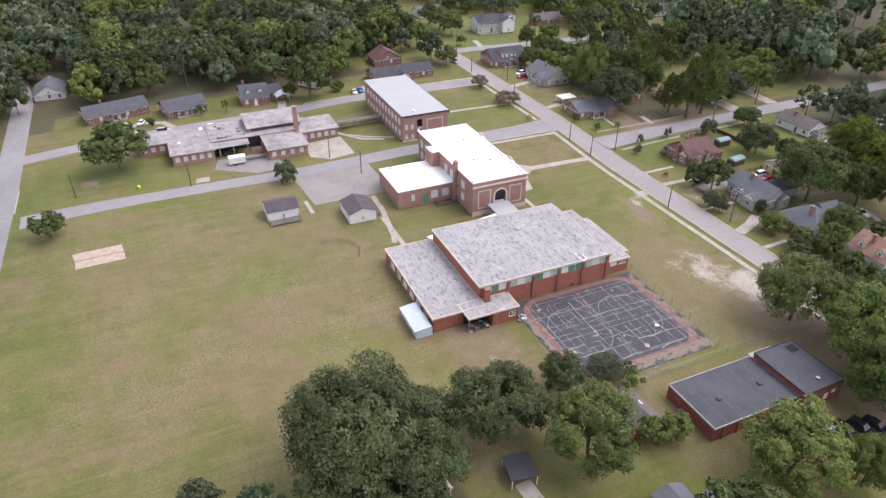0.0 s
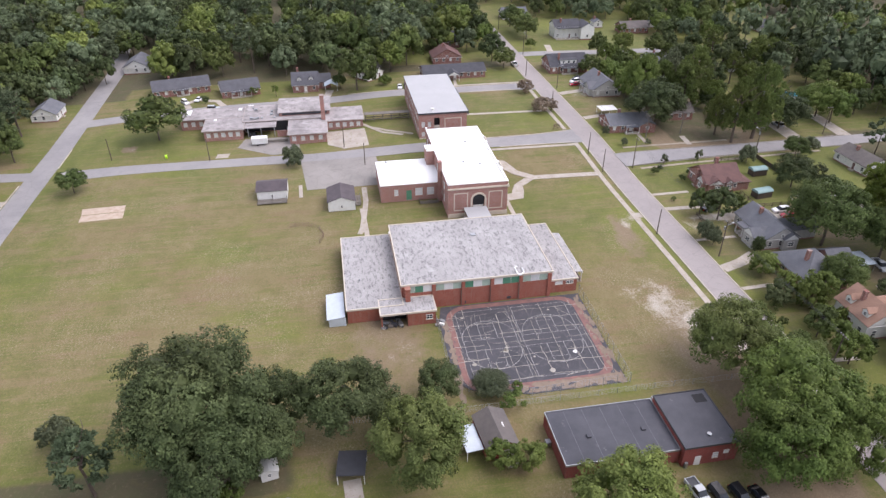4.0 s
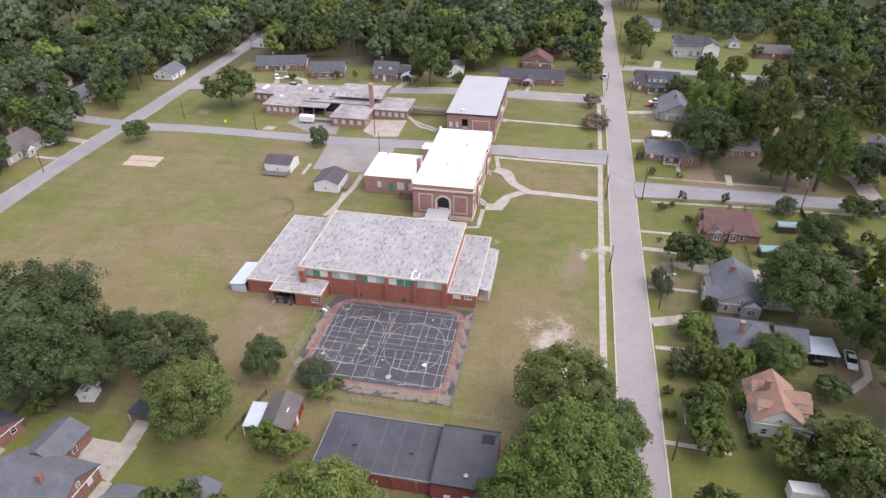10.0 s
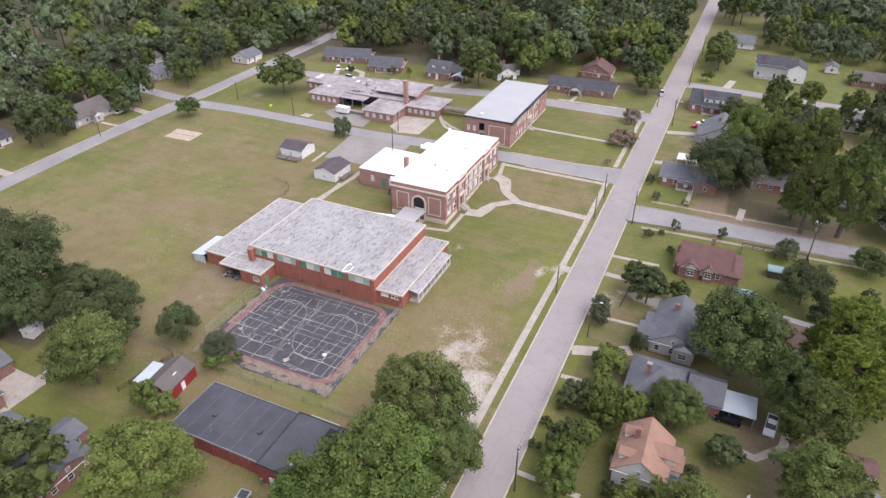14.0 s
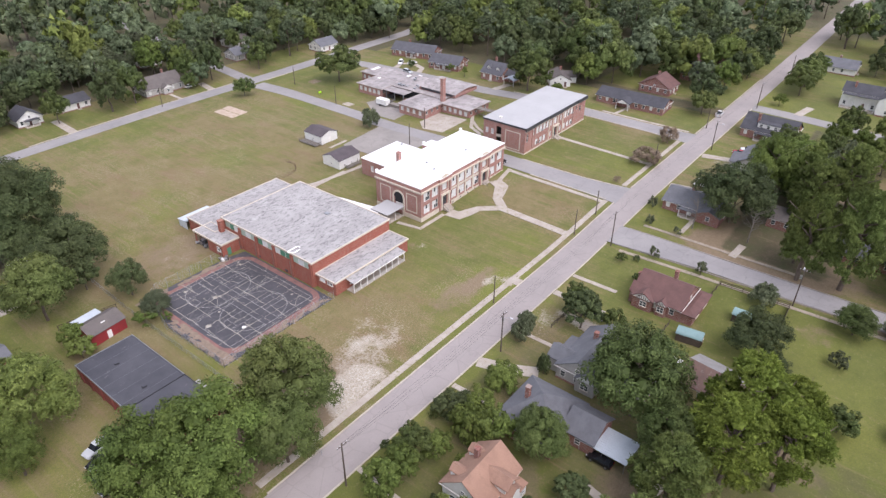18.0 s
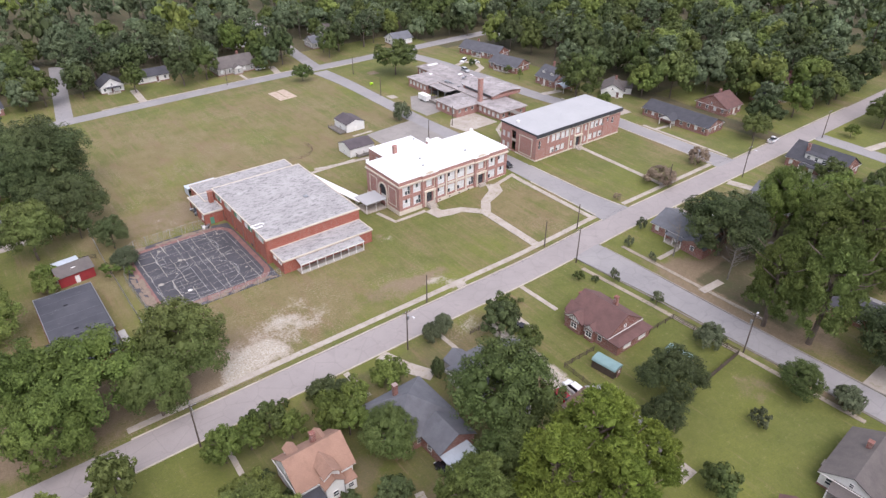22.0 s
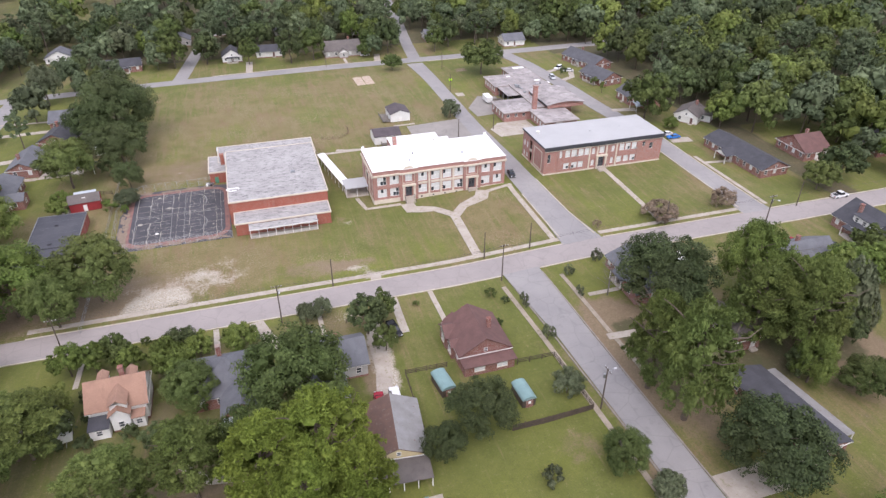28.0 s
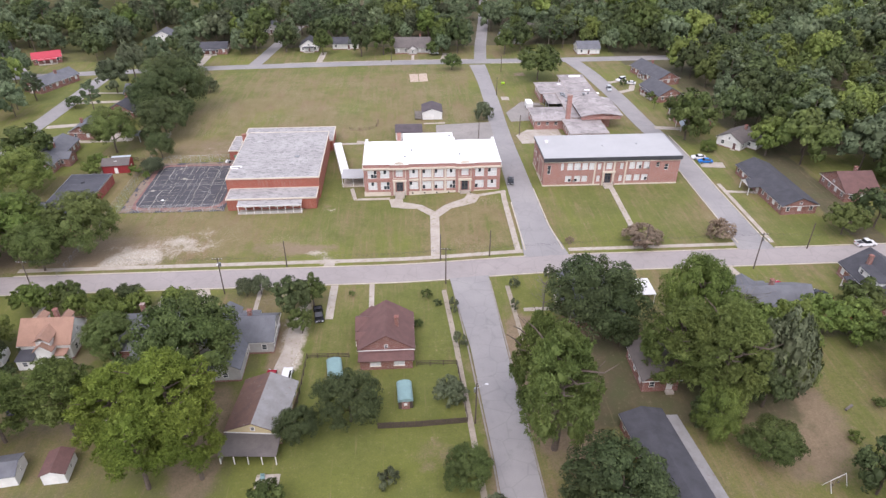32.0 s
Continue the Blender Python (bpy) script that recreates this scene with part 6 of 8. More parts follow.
part("rear_room", boxes((-5.3, 5.3, -8.4, -5.65, -0.3, 2.5)), BRICK_HOUSE, b)
for u in (-2.2, 2.6):
    window(b, u, -8.46, 1.0, 2.2, 1.2, 0, "blind")
barn = house(129.0, -176.6, 9.4, 12.2, YELLOW_SIDING, RUSTY, "long yellow-gabled barn with rusty brown roof", "y", -6, 2.9, 0.42, False, None, None, "n", group="barns", name="barn")
second_slope(barn, OLD_TIN)
k = thing("lean_to", 128.2, -185.2, "open lean-to shed on the barn's end", "shed", rot=-4)
bm = bmesh.new()
box(bm, -5.0, 5.0, -2.4, 2.3, 0, 0.12, pose(0, 0, 2.35, 6))
part("roof", bm, SHINGLE_TAUPE, k)
for u in (-4.8, -2.4, 0, 2.4, 4.8):
    part("post", boxes((u - 0.08, u + 0.08, -2.3, -2.14, 0, 2.1)), WHITE, k)
part("side_wall", boxes((-4.95, -4.85, -2.1, 1.9, 0, 2.2)), GREY_SIDING, k)
h6 = house(198.6, -192.8, 7.4, 20, BRICK_HOUSE, SHINGLE_DARK, "long dark-roofed brick house under tall pines", "y", 6, 2.7, 0.3, False, None, ("e", 18, 2.8), "e")
for c in h6.children:
    if c.name.startswith("porch_roof"):
        c.data.materials[0] = OLD_TIN
house(154.8, -210, 13.6, 9, SIDING, SHINGLE_TAUPE, "pale house with taupe shingle roof", "x", 4, 2.9, 0.5, False, (2, 1), ("w", 5, 3), "n")
house(197, -146.8, 11, 15.5, BRICK_HOUSE, SHINGLE_GREY, "low brick house with grey roof near the corner", "y", 0, 2.7, 0.4, False, (1.5, 2), ("w", 5, 2), "w", wing=(-2.5, -5.5, 9, 6, "x", None))
house(236, -152.4, 16, 11.5, GREY_SIDING, SHINGLE_GREY, "grey gabled house with carport", "x", 0, 3.1, 0.62, False, (0, 1), ("n", 5, 2), "n", wing=(-3.5, 3.4, 6.4, 7.5, "y", None))
dh = house(266.5, -147.5, 12.5, 17, BRICK_HOUSE, SHINGLE_DARK, "brick house with dark roof and white dormer", "y", 0, 3.0, 0.6, False, (-3, 4), ("w", 7, 2.2), "w", dormers=())
sd = part("shed_dormer", boxes((-5.2, -0.6, -3.6, 3.6, 3.2, 5.6)), SIDING, dh, "wide white shed dormer")
part("dormer_roof", boxes((-5.5, -0.4, -3.9, 3.9, 5.602, 5.74)), SHINGLE_DARK, sd)
for u in (-2.4, 0, 2.4):
    window(sd, -5.24, u, 4.0, 1.1, 1.2, -90, "glass", "dormer_window", False)
for x, y, w, d, wm, rm, al, lab in [
        (272, -214, 8, 11, SIDING, SHINGLE_DARK, "y", "white house with dark gabled roof among trees"), (337, -222, 8, 10, SIDING, SHINGLE_GREY, "x", "white gabled house with grey roof"),
        (272, -244, 8, 10, SIDING, SHINGLE_GREY, "x", "white cottage among trees"), (215, -216.5, 7, 6, GREY_SIDING, SHINGLE_GREY, "x", "grey house beside the pool"),
        (204, -170, 7, 10, BRICK_HOUSE, SHINGLE_TAUPE, "y", "taupe-roofed brick house under tall pines")]:
    house(x, y, w, d, wm, rm, lab, al, 0, 2.8, 0.6, False, (1, 1))
wc = thing("carport", 209.5, -145, "white flat-roofed carport behind the low house", "carport")
part("roof", boxes((-2.6, 2.6, -3.2, 3.2, 2.4, 2.5)), SIDING, wc)
for u in (-2.4, 2.4):
    for v in (-3, 0, 3):
        part("post", boxes((u - 0.06, u + 0.06, v - 0.06, v + 0.06, 0, 2.4)), WHITE, wc)
house(322, -166, 9, 13, SIDING, SHINGLE_DARK, "two-storey white farmhouse with dark roofs", "y", 0, 6.0, 0.55, False, (-2, 3), ("w", 12, 2.6), "w", wing=(-3, -10, 10, 7, "x", None))
for x, y, w, d, wm, rm, al, lab in [
        (340, -191, 5, 5, SIDING, SHINGLE_GREY, "x", "small white outbuilding beside the farmhouse"), (327, -206, 9, 15, BRICK_HOUSE, SHINGLE_TAUPE, "y", "low brick house with taupe roof"),
        (345, -235, 9, 14, GREY_SIDING, SHINGLE_GREY, "y", "low grey ranch house with shingle roof"), (318, -281, 10, 16, SIDING, SHINGLE_DARK, "y", "white house with dark gabled roof"), (268, -192, 9, 12, SIDING, SHINGLE_GREY, "y", "white house half hidden among trees"),
        (151, -239, 12, 9, SIDING, SHINGLE_TAUPE, "x", "pale house with taupe roof"),
        (365, -150, 10, 14, SIDING, SHINGLE_GREY, "y", "distant white house with grey roof"), (358, -110, 10, 13, BRICK_HOUSE, SHINGLE_BROWN, "y", "distant brick house with brown roof"), (335, -100, 9, 13, BRICK_HOUSE, SHINGLE_BROWN, "y", "small brown-roofed brick house"),
        (315, -103, 13, 10, BRICK_HOUSE, SHINGLE_DARK, "y", "dark-roofed brick house near the street"), (288, -97, 10, 13, BRICK_HOUSE, SHINGLE_BROWN, "x", "brown-roofed brick house in the trees"), (62, -194, 8, 7, SIDING, SHINGLE_GREY, "x", "small white shed-roofed house"),
        ]:
    house(x, y, w, d, wm, rm, lab, al, 0, 2.8, 0.55, False, (1, 1))
# east of the lane
lb = house(265.6, -96.2, 10.2, 27, BRICK_HOUSE, SHINGLE_DARK, "long low brick ranch house with charcoal roof", "y", 2, 2.7, 0.42, False, None, None, "w")
bm = bmesh.new()
gable_roof(bm, 5.0, 5.2, 2.6, 0.5, "x", 0.3)
part("portico_roof", bm, SHINGLE_DARK, lb, "", pose(-6.2, 1.2, 0.05))
bm = bmesh.new()
gable_ends(bm, 5.0, 5.2, 2.6, 0.5, "x", 0.3, ends=(0,))
part("portico_gable", bm, SIDING, lb, "white portico gable", pose(-6.2, 1.2, 0.05))
for dy in (-1.2, 3.6):
    part("portico_post", boxes((-8.6, -8.4, dy, dy + 0.2, 0, 2.6)), WHITE, lb)
house(270.5, -59.5, 10.5, 8.6, SIDING, SHINGLE_TAUPE, "white gabled cottage with taupe roof", "x", 38, 2.9, 0.55, False, (3, -1), door="w", wing=(2.8, -4.8, 6, 5.5, "y", None))
house(263.5, -33, 11, 10.5, BRICK_HOUSE, SHINGLE_SLATE, "brick cottage with grey roof and white dormers", "y", 0, 3.0, 0.66, False, (3, 3), door="w", dormers=((-2.8, -2.4, -90), (-2.8, 2.4, -90)), wing=(1.2, -7.6, 7.4, 5.6, "y", None))
cp = thing("carport", 258.6, -43.5, "small white gabled carport", "carport")
bm = bmesh.new()
gable_roof(bm, 5, 5.2, 2.4, 0.4, "x", 0.2)
part("roof", bm, BLUE_WHITE, cp)
for u in (-2.3, 2.3):
    for v in (-2.4, 2.4):
        part("post", boxes((u - 0.07, u + 0.07, v - 0.07, v + 0.07, 0, 2.4)), WHITE, cp)
house(262.5, -6, 10.5, 15, BRICK_HOUSE, SHINGLE_SLATE, "brick ranch house with blue-grey roof", "y", 12, 2.7, 0.5, False, None, ("w", 8, 1.6), "w")
house(268, 18, 10.5, 22, BRICK_HOUSE, SHINGLE_SLATE, "long brick ranch house with blue-grey roof", "y", 14, 2.7, 0.5, False, (1, 4), ("w", 5, 1.6), "w")
# behind the field
house(161.5, 71.5, 17.5, 11.5, GREY_SIDING, SHINGLE_TAUPE, "taupe-roofed house with white pedimented porch", "x", 0, 2.9, 0.6, False, (4, 2), None, "s", wing=(0, -6.4, 4.0, 3.0, "y", None), gables=SIDING)
house(127.5, 79.5, 13, 8.5, SIDING, SHINGLE_DARK, "small white house with charcoal roof", "x", 0, 2.7, 0.5, False, None, None, "s")
house(109.5, 76, 9, 8.5, SIDING, SHINGLE_DARK, "white gable-fronted cottage with porch", "y", 0, 2.8, 0.65, False, None, ("s", 5, 2), "s")
house(61, 74, 16, 9.5, BRICK_HOUSE, SHINGLE_DARK, "low brick house with carport", "x", 3, 2.7, 0.45, False, None, ("s", 6, 2), "s")
house(31.5, 97, 12, 9, SIDING, SHINGLE_GREY, "white house with grey roof in the trees", "y", 0, 2.8, 0.5, False, None, None, "s")
house(-14, 61.5, 12, 8.5, BRICK_HOUSE, RED_METAL, "brick house with bright red metal roof", "x", 25, 2.7, 0.45, False, None, ("s", 8, 2), "s")
for x, y, w, d, wm, rm, al, lab in [
        (213, 84, 11, 9, GREY_SIDING, SHINGLE_GREY, "x", "pale grey house by the street"), (249, 64, 11, 9, SIDING, SHINGLE_GREY, "x", "white house behind the corner trees"), (225, 104, 11, 9, SIDING, SHINGLE_TAUPE, "x", "house deep among trees"),
        (178, 108, 10, 9, SIDING, SHINGLE_TAUPE, "x", "white house deep among trees"), (138, 118, 10, 9, SIDING, SHINGLE_GREY, "x", "pale house in the woods"), (85, 112, 10, 9, GREY_SIDING, SHINGLE_GREY, "y", "grey house on the woodland street"),
        (305, 42, 14, 11, SIDING, SHINGLE_GREY, "x", "pale house in the pine woods"), (312, -22, 10, 9, SIDING, SHINGLE_GREY, "x", "pale house deep in the woods"), (105, 128, 9, 9, SIDING, SHINGLE_DARK, "x", "white house on the woodland street")]:
    house(x, y, w, d, wm, rm, lab, al, 0, 2.8, 0.55)
# west side
house(6, 21, 9.5, 20, BRICK_HOUSE, SHINGLE_GREY, "brick ranch house with grey roof", "y", -24, 2.7, 0.5, False, (1, 2))
house(50, -13.5, 11, 13, BRICK_HOUSE, SHINGLE_DARK, "brick house with charcoal roof beside tall trees", "y", -12, 2.7, 0.5, False, (-2, 3))
house(48.6, 5, 10, 10, BRICK_HOUSE, SHINGLE_GREY, "brick house with grey roof behind trees", "x", 0, 2.7, 0.5)
house(43.4, -33.8, 8.6, 14, BRICK_HOUSE, SHINGLE_GREY, "brick house with grey shingle roof and wing", "y", -4, 2.8, 0.5, False, (-1.6, -2), None, "e", wing=(7.0, 3.4, 7.5, 6.6, "x", None))
house(39.8, -57.6, 9.4, 21, BRICK_HOUSE, SHINGLE_GREY, "long brick house with grey roof and chimney", "y", 0, 2.8, 0.42, False, (1.4, 0.2), None, "e", wing=(5.6, -2.6, 4.5, 5.5, "x", None))
house(-8, -28, 10, 16, BRICK_HOUSE, SHINGLE_GREY, "brick ranch house across the street", "y", 0, 2.7, 0.5)
house(-6, -60, 10, 15, BRICK_HOUSE, SHINGLE_TAUPE, "brick ranch house with taupe roof", "y", 0, 2.7, 0.5)


def shed(x, y, w, d, h, walls, roof, label, along="x", rot=0, pitch=0.4, door=WHITE, name="shed", deck=None):
    s = thing(name, x, y, label, "shed", rot=rot)
    bm = bmesh.new()
    ring_walls(bm, -w / 2, w / 2, -d / 2, d / 2, 0.05, h, 0.12)
    gable_ends(bm, w, d, h, pitch, along, 0.25)
    part("wall", bm, walls, s)
    bm = bmesh.new()
    gable_roof(bm, w, d, h, pitch, along, 0.25, t=0.1)
    part("roof", bm, roof, s)
    part("door", boxes((-0.5, 0.5, -d / 2 - 0.06, -d / 2 - 0.002, 0.1, 2.0)), door, s)
    part("base", boxes((-w / 2 + 0.1, w / 2 - 0.1, -d / 2 + 0.1, d / 2 - 0.1, -0.4, 0.049)), WOOD_GREY, s)
    window(s, w / 2 + 0.04, 0, 1.0, 0.7, 0.8, 90, "glass", sub=False)
    window(s, -w / 2 - 0.04, 0, 1.0, 0.7, 0.8, -90, "glass", sub=False)
    if deck:
        x0, x1, y0, y1 = deck
        part("deck", boxes((x0, x1, y0, y1, 0.3, 0.42)), WOOD_GREY, s)
        for u in (x0 + 0.1, (x0 + x1) / 2, x1 - 0.1):
            for v in (y0 + 0.1, (y0 + y1) / 2, y1 - 0.1):
                part("deck_post", boxes((u - 0.06, u + 0.06, v - 0.06, v + 0.06, -0.3, 1.25)), WOOD_GREY, s)
        part("deck_rail", boxes((x0, x1, y0, y0 + 0.06, 1.15, 1.25), (x0, x1, y0, y0 + 0.06, 0.75, 0.82), (x0, x0 + 0.06, y0 + 0.06, y1, 1.15, 1.25), (x0, x0 + 0.06, y0 + 0.06, y1, 0.75, 0.82)), WOOD_GREY, s)
    return s


shed(167.0, -23.6, 7.4, 8.6, 2.9, SIDING, SHINGLE_PLUM, "white portable classroom with dark roof and timber deck", "y", 0, 0.35, name="portable_classroom", deck=(-6.6, -3.8, -4.2, 4.2))
shed(157.8, -43.4, 9.2, 7.6, 2.9, SIDING, SHINGLE_PLUM, "white portable classroom with dark brown roof", "x", 0, 0.35, name="portable_classroom", deck=(-2.5, 3.5, -5.6, -3.85))
for x, y, w, d, r in ((141.2, -166.4, 2.8, 5.2, 8), (155, -173.6, 2.7, 4.9, 3)):
    g = thing("garden_shed", x, y, "small brown garden shed with arched teal metal roof", "shed", "teal-roofed sheds", r)
    part("wall", boxes((-w / 2, w / 2, -d / 2, d / 2, 0.05, 1.9)), WOOD, g)
    bm = bmesh.new()
    n = 10
    rows_ = []
    for yv in (-d / 2 - 0.15, d / 2 + 0.15):
        rows_.append([bm.verts.new(((w / 2 + 0.12) * math.cos(math.pi * i / n), yv, 1.9 + 0.75 * math.sin(math.pi * i / n))) for i in range(n + 1)])
    for i in range(n):
        bm.faces.new((rows_[0][i], rows_[0][i + 1], rows_[1][i + 1], rows_[1][i]))
    bm.faces.new(rows_[0])
    bm.faces.new(rows_[1][::-1])
    part("roof", bm, TEAL_METAL, g)
    part("door", boxes((-0.75, 0.75, -d / 2 - 0.2, -d / 2 - 0.16, 0.05, 1.85)), BRICK_HOUSE, g)
    part("shed_window", boxes((-0.3, 0.3, -d / 2 - 0.24, -d / 2 - 0.201, 1.0, 1.6)), SIDING, g)
rg = shed(64.2, -66.4, 8.0, 5.6, 2.7, RED_SIDING, SHINGLE_TAUPE, "red garage with grey roof and white door", "x", 6, 0.5, name="garage")
part("garage_door", boxes((-4.07, -4.002, -2.2, -0.4, 0.05, 2.1)), WHITE, rg)
part("ramp", boxes((-6.4, -4.08, -2.4, -0.2, -0.05, 0.12)), CONCRETE, rg)
part("side_roof", boxes((-3.2, 2.8, 3.12, 6.2, 2.2, 2.3)), BLUE_WHITE, rg, "pale blue tin lean-to roof")
part("roof_light", boxes((-0.5, 0.5, -1.5, -0.9, 3.6, 3.7)), SIDING, rg)
for u in (-3.2, 0, 2.4):
    part("side_post", boxes((u - 0.06, u + 0.06, 6.0, 6.12, 0, 2.2)), WHITE, rg)
shed(63.7, -27.4, 3.2, 2.8, 2.0, SIDING, SIDING, "small white garden shed with gable", "x", 10)
shed(96.6, -187.2, 3.8, 5.0, 2.3, SIDING, SHINGLE_BROWN, "small white shed with brown roof", "y", 5)
shed(87, -187.8, 7, 4.6, 2.4, SIDING, SHINGLE_GREY, "white outbuilding with grey roof", "x", 8)
shed(137.5, -206.8, 3.6, 4.2, 2.3, SIDING, SHINGLE_BROWN, "small shed with brown roof", "x", 20)
cs = thing("carport", 61.5, -41.2, "dark flat carport beside the drive", "carport", rot=-8)
part("roof", boxes((-2.6, 2.6, -2.4, 2.4, 2.3, 2.44)), DARK_TRIM, cs)
for u in (-2.4, 2.4):
    for v in (-2.2, 2.2):
        part("post", boxes((u - 0.07, u + 0.07, v - 0.07, v + 0.07, 0, 2.3)), WHITE, cs)
shed(254, -222, 4, 4, 2.4, SIDING, SHINGLE_GREY, "small white pool shed", "y", 0)


def rail_fence(pts, label, h=1.3, solid=False):
    f = thing("timber_fence", pts[0][0], pts[0][1], label, "fence", "yard fences", z=land(*pts[0]))
    o = Vector(pts[0])
    for a, b in zip(pts, pts[1:]):
        a, b = Vector(a) - o, Vector(b) - o
        L = (b - a).length
        ang = math.degrees(math.atan2(b.y - a.y, b.x - a.x))
        m = pose(a.x, a.y, 0, 0, 0, ang)
        n = max(1, round(L / 2.4))
        for i in range(n + 1):
            part("post", boxes((L * i / n - 0.06, L * i / n + 0.06, -0.06, 0.06, -0.4, h + 0.08)), WOOD, f, "", m)
        if solid:
            k = int(L / 0.32)
            for i in range(k):
                part("board", boxes((L * i / k + 0.01, L * (i + 1) / k - 0.01, -0.1, -0.065, 0.0, h)), WOOD, f, "", m)
        else:
            for z in (0.35, 0.75, 1.15):
                part("rail", boxes((0, L, -0.1, -0.062, z, z + 0.14)), WOOD, f, "", m)


rail_fence([(150, -180.6), (157, -180.6), (166.4, -180.2)], "dark brown board fence along the garden", 1.5, True)
rail_fence([(166.4, -180.2), (165.6, -164.8), (157.5, -164.6)], "dark timber rail fence by the street")
rail_fence([(135, -160.8), (143.6, -161)], "dark timber rail fence across the garden")
rail_fence([(135, -160.8), (134.6, -176)], "grey timber garden fence", 1.4)
rail_fence([(126.5, -141.2), (133.6, -141.6)], "pale timber rail fence by the drive", 1.0)
rail_fence([(50.7, -17), (59.4, -16.8)], "weathered timber back fence", 1.4)
rail_fence([(70.5, -60.5), (58.5, -58.2)], "weathered timber back fence", 1.4)


# ---- vehicles ----
def car(x, y, rot, color, label, kind="sedan", z=None):
    p = {"sedan": (4.6, 1.8, 1.42), "suv": (4.7, 1.9, 1.7), "pickup": (5.4, 1.95, 1.78)}[kind]
    L, W, H = p
    paint = bpy.data.materials.get("car_paint_" + color[0]) or plain("car_paint_" + color[0], color[1], 0.25, 0.0, 0.1, 1.0)
    c = thing("car" if kind != "pickup" else "pickup_truck", x, y, label, "car" if kind != "pickup" else "pickup", "parked vehicles", rot, (land(x, y) + 0.06) if z is None else z)
    low = [(-L / 2, 0.35), (-L / 2 + 0.05, 0.85), (-L / 2 + 0.5, 0.95), (L / 2 - 1.2, 0.95), (L / 2 - 0.25, 0.82), (L / 2, 0.6), (L / 2, 0.32), (L / 2 - 0.1, 0.25), (-L / 2 + 0.1, 0.25)]
    bm = bmesh.new()
    l = [bm.verts.new((u, -W / 2, v)) for u, v in low]
    r = [bm.verts.new((u, W / 2, v)) for u, v in low]
    bm.faces.new(l)
    bm.faces.new(r[::-1])
    for i in range(len(low)):
        j = (i + 1) % len(low)
        bm.faces.new((l[i], r[i], r[j], l[j]))
    bmesh.ops.bevel(bm, geom=bm.edges[:], offset=0.06, segments=2, affect="EDGES")
    part("body", bm, paint, c)
    a, b, t0, t1 = {"sedan": (-1.75, 1.05, -1.05, 0.35), "suv": (-2.25, 1.1, -2.0, 0.4), "pickup": (-0.75, 1.25, -0.55, 0.6)}[kind]
    bm = bmesh.new()
    q = [bm.verts.new(v) for v in ((a, -W / 2 + 0.08, 0.94), (b, -W / 2 + 0.08, 0.94), (b, W / 2 - 0.08, 0.94), (a, W / 2 - 0.08, 0.94), (t0, -W / 2 + 0.28, H - 0.06), (t1, -W / 2 + 0.28, H - 0.06), (t1, W / 2 - 0.28, H - 0.06), (t0, W / 2 - 0.28, H - 0.06))]
    for f in ((0, 1, 5, 4), (1, 2, 6, 5), (2, 3, 7, 6), (3, 0, 4, 7), (4, 5, 6, 7)):
        bm.faces.new([q[i] for i in f])
    part("glasshouse", bm, CAR_GLASS, c, "dark glass")
    bm = boxes((t0 - 0.05, t1 + 0.05, -W / 2 + 0.24, W / 2 - 0.24, H - 0.07, H))
    bmesh.ops.bevel(bm, geom=bm.edges[:], offset=0.03, segments=1, affect="EDGES")
    part("roof", bm, paint, c)
    if kind == "pickup":
        part("bed", boxes((-L / 2 + 0.1, -0.9, -W / 2 + 0.15, W / 2 - 0.15, 0.952, 0.97)), DARK_TRIM, c, "dark truck bed")
        part("bed_side", boxes((-L / 2 + 0.02, -0.8, -W / 2, -W / 2 + 0.12, 0.94, 1.15), (-L / 2 + 0.02, -0.8, W / 2 - 0.12, W / 2, 0.94, 1.15), (-L / 2 + 0.02, -L / 2 + 0.1, -W / 2 + 0.12, W / 2 - 0.12, 0.94, 1.15)), paint, c)
    for u in (-L / 2 + 0.85, L / 2 - 0.9):
        for v in (-W / 2 + 0.02, W / 2 - 0.02):
            bm = bmesh.new()
            tube(bm, (u, v - 0.11, 0.33), (u, v + 0.11, 0.33), 0.33, seg=14)
            wheel = part("wheel", bm, TYRE, c)
            bm = bmesh.new()
            tube(bm, (u, v - 0.13, 0.33), (u, v + 0.13, 0.33), 0.2, seg=10)
            part("rim", bm, STEEL, wheel)
    for v in (-W / 2 + 0.3, W / 2 - 0.3):
        part("headlight", boxes((L / 2 - 0.05, L / 2 + 0.02, v - 0.2, v + 0.2, 0.58, 0.74)), LAMP_GLASS, c)
        part("tail_light", boxes((-L / 2 - 0.02, -L / 2 + 0.04, v - 0.2, v + 0.2, 0.65, 0.85)), TAIL, c)
    return c


SILVER, BLACKP, WHITEP, REDP, BLUEP = ("silver", (0.45, 0.47, 0.48)), ("black", (0.012, 0.012, 0.014)), ("white", (0.75, 0.75, 0.75)), ("red", (0.3, 0.015, 0.03)), ("blue", (0.02, 0.16, 0.5))
car(188.3, -85.4, -98, BLACKP, "dark grey sedan parked beside the school", "sedan")
car(253.6, -74.6, 178, BLUEP, "bright blue hatchback in the drive", "sedan")
car(252.6, -71.6, 176, WHITEP, "white car behind the blue one", "sedan")
car(243.4, -144.4, 100, REDP, "dark red car parked in a drive", "sedan")
car(247.4, -145.9, 110, WHITEP, "white suv on the grass verge", "suv")
car(251.3, -148.1, 120, BLACKP, "dark blue car by the brick house", "sedan")
car(101.5, -173.8, 172, WHITEP, "white pickup in the back yard", "pickup")
car(100, -166.5, 90, BLACKP, "dark car under the tin carport", "sedan")
car(47.5, -96.4, 188, SILVER, "grey pickup on the grass by the brick hall", "pickup")
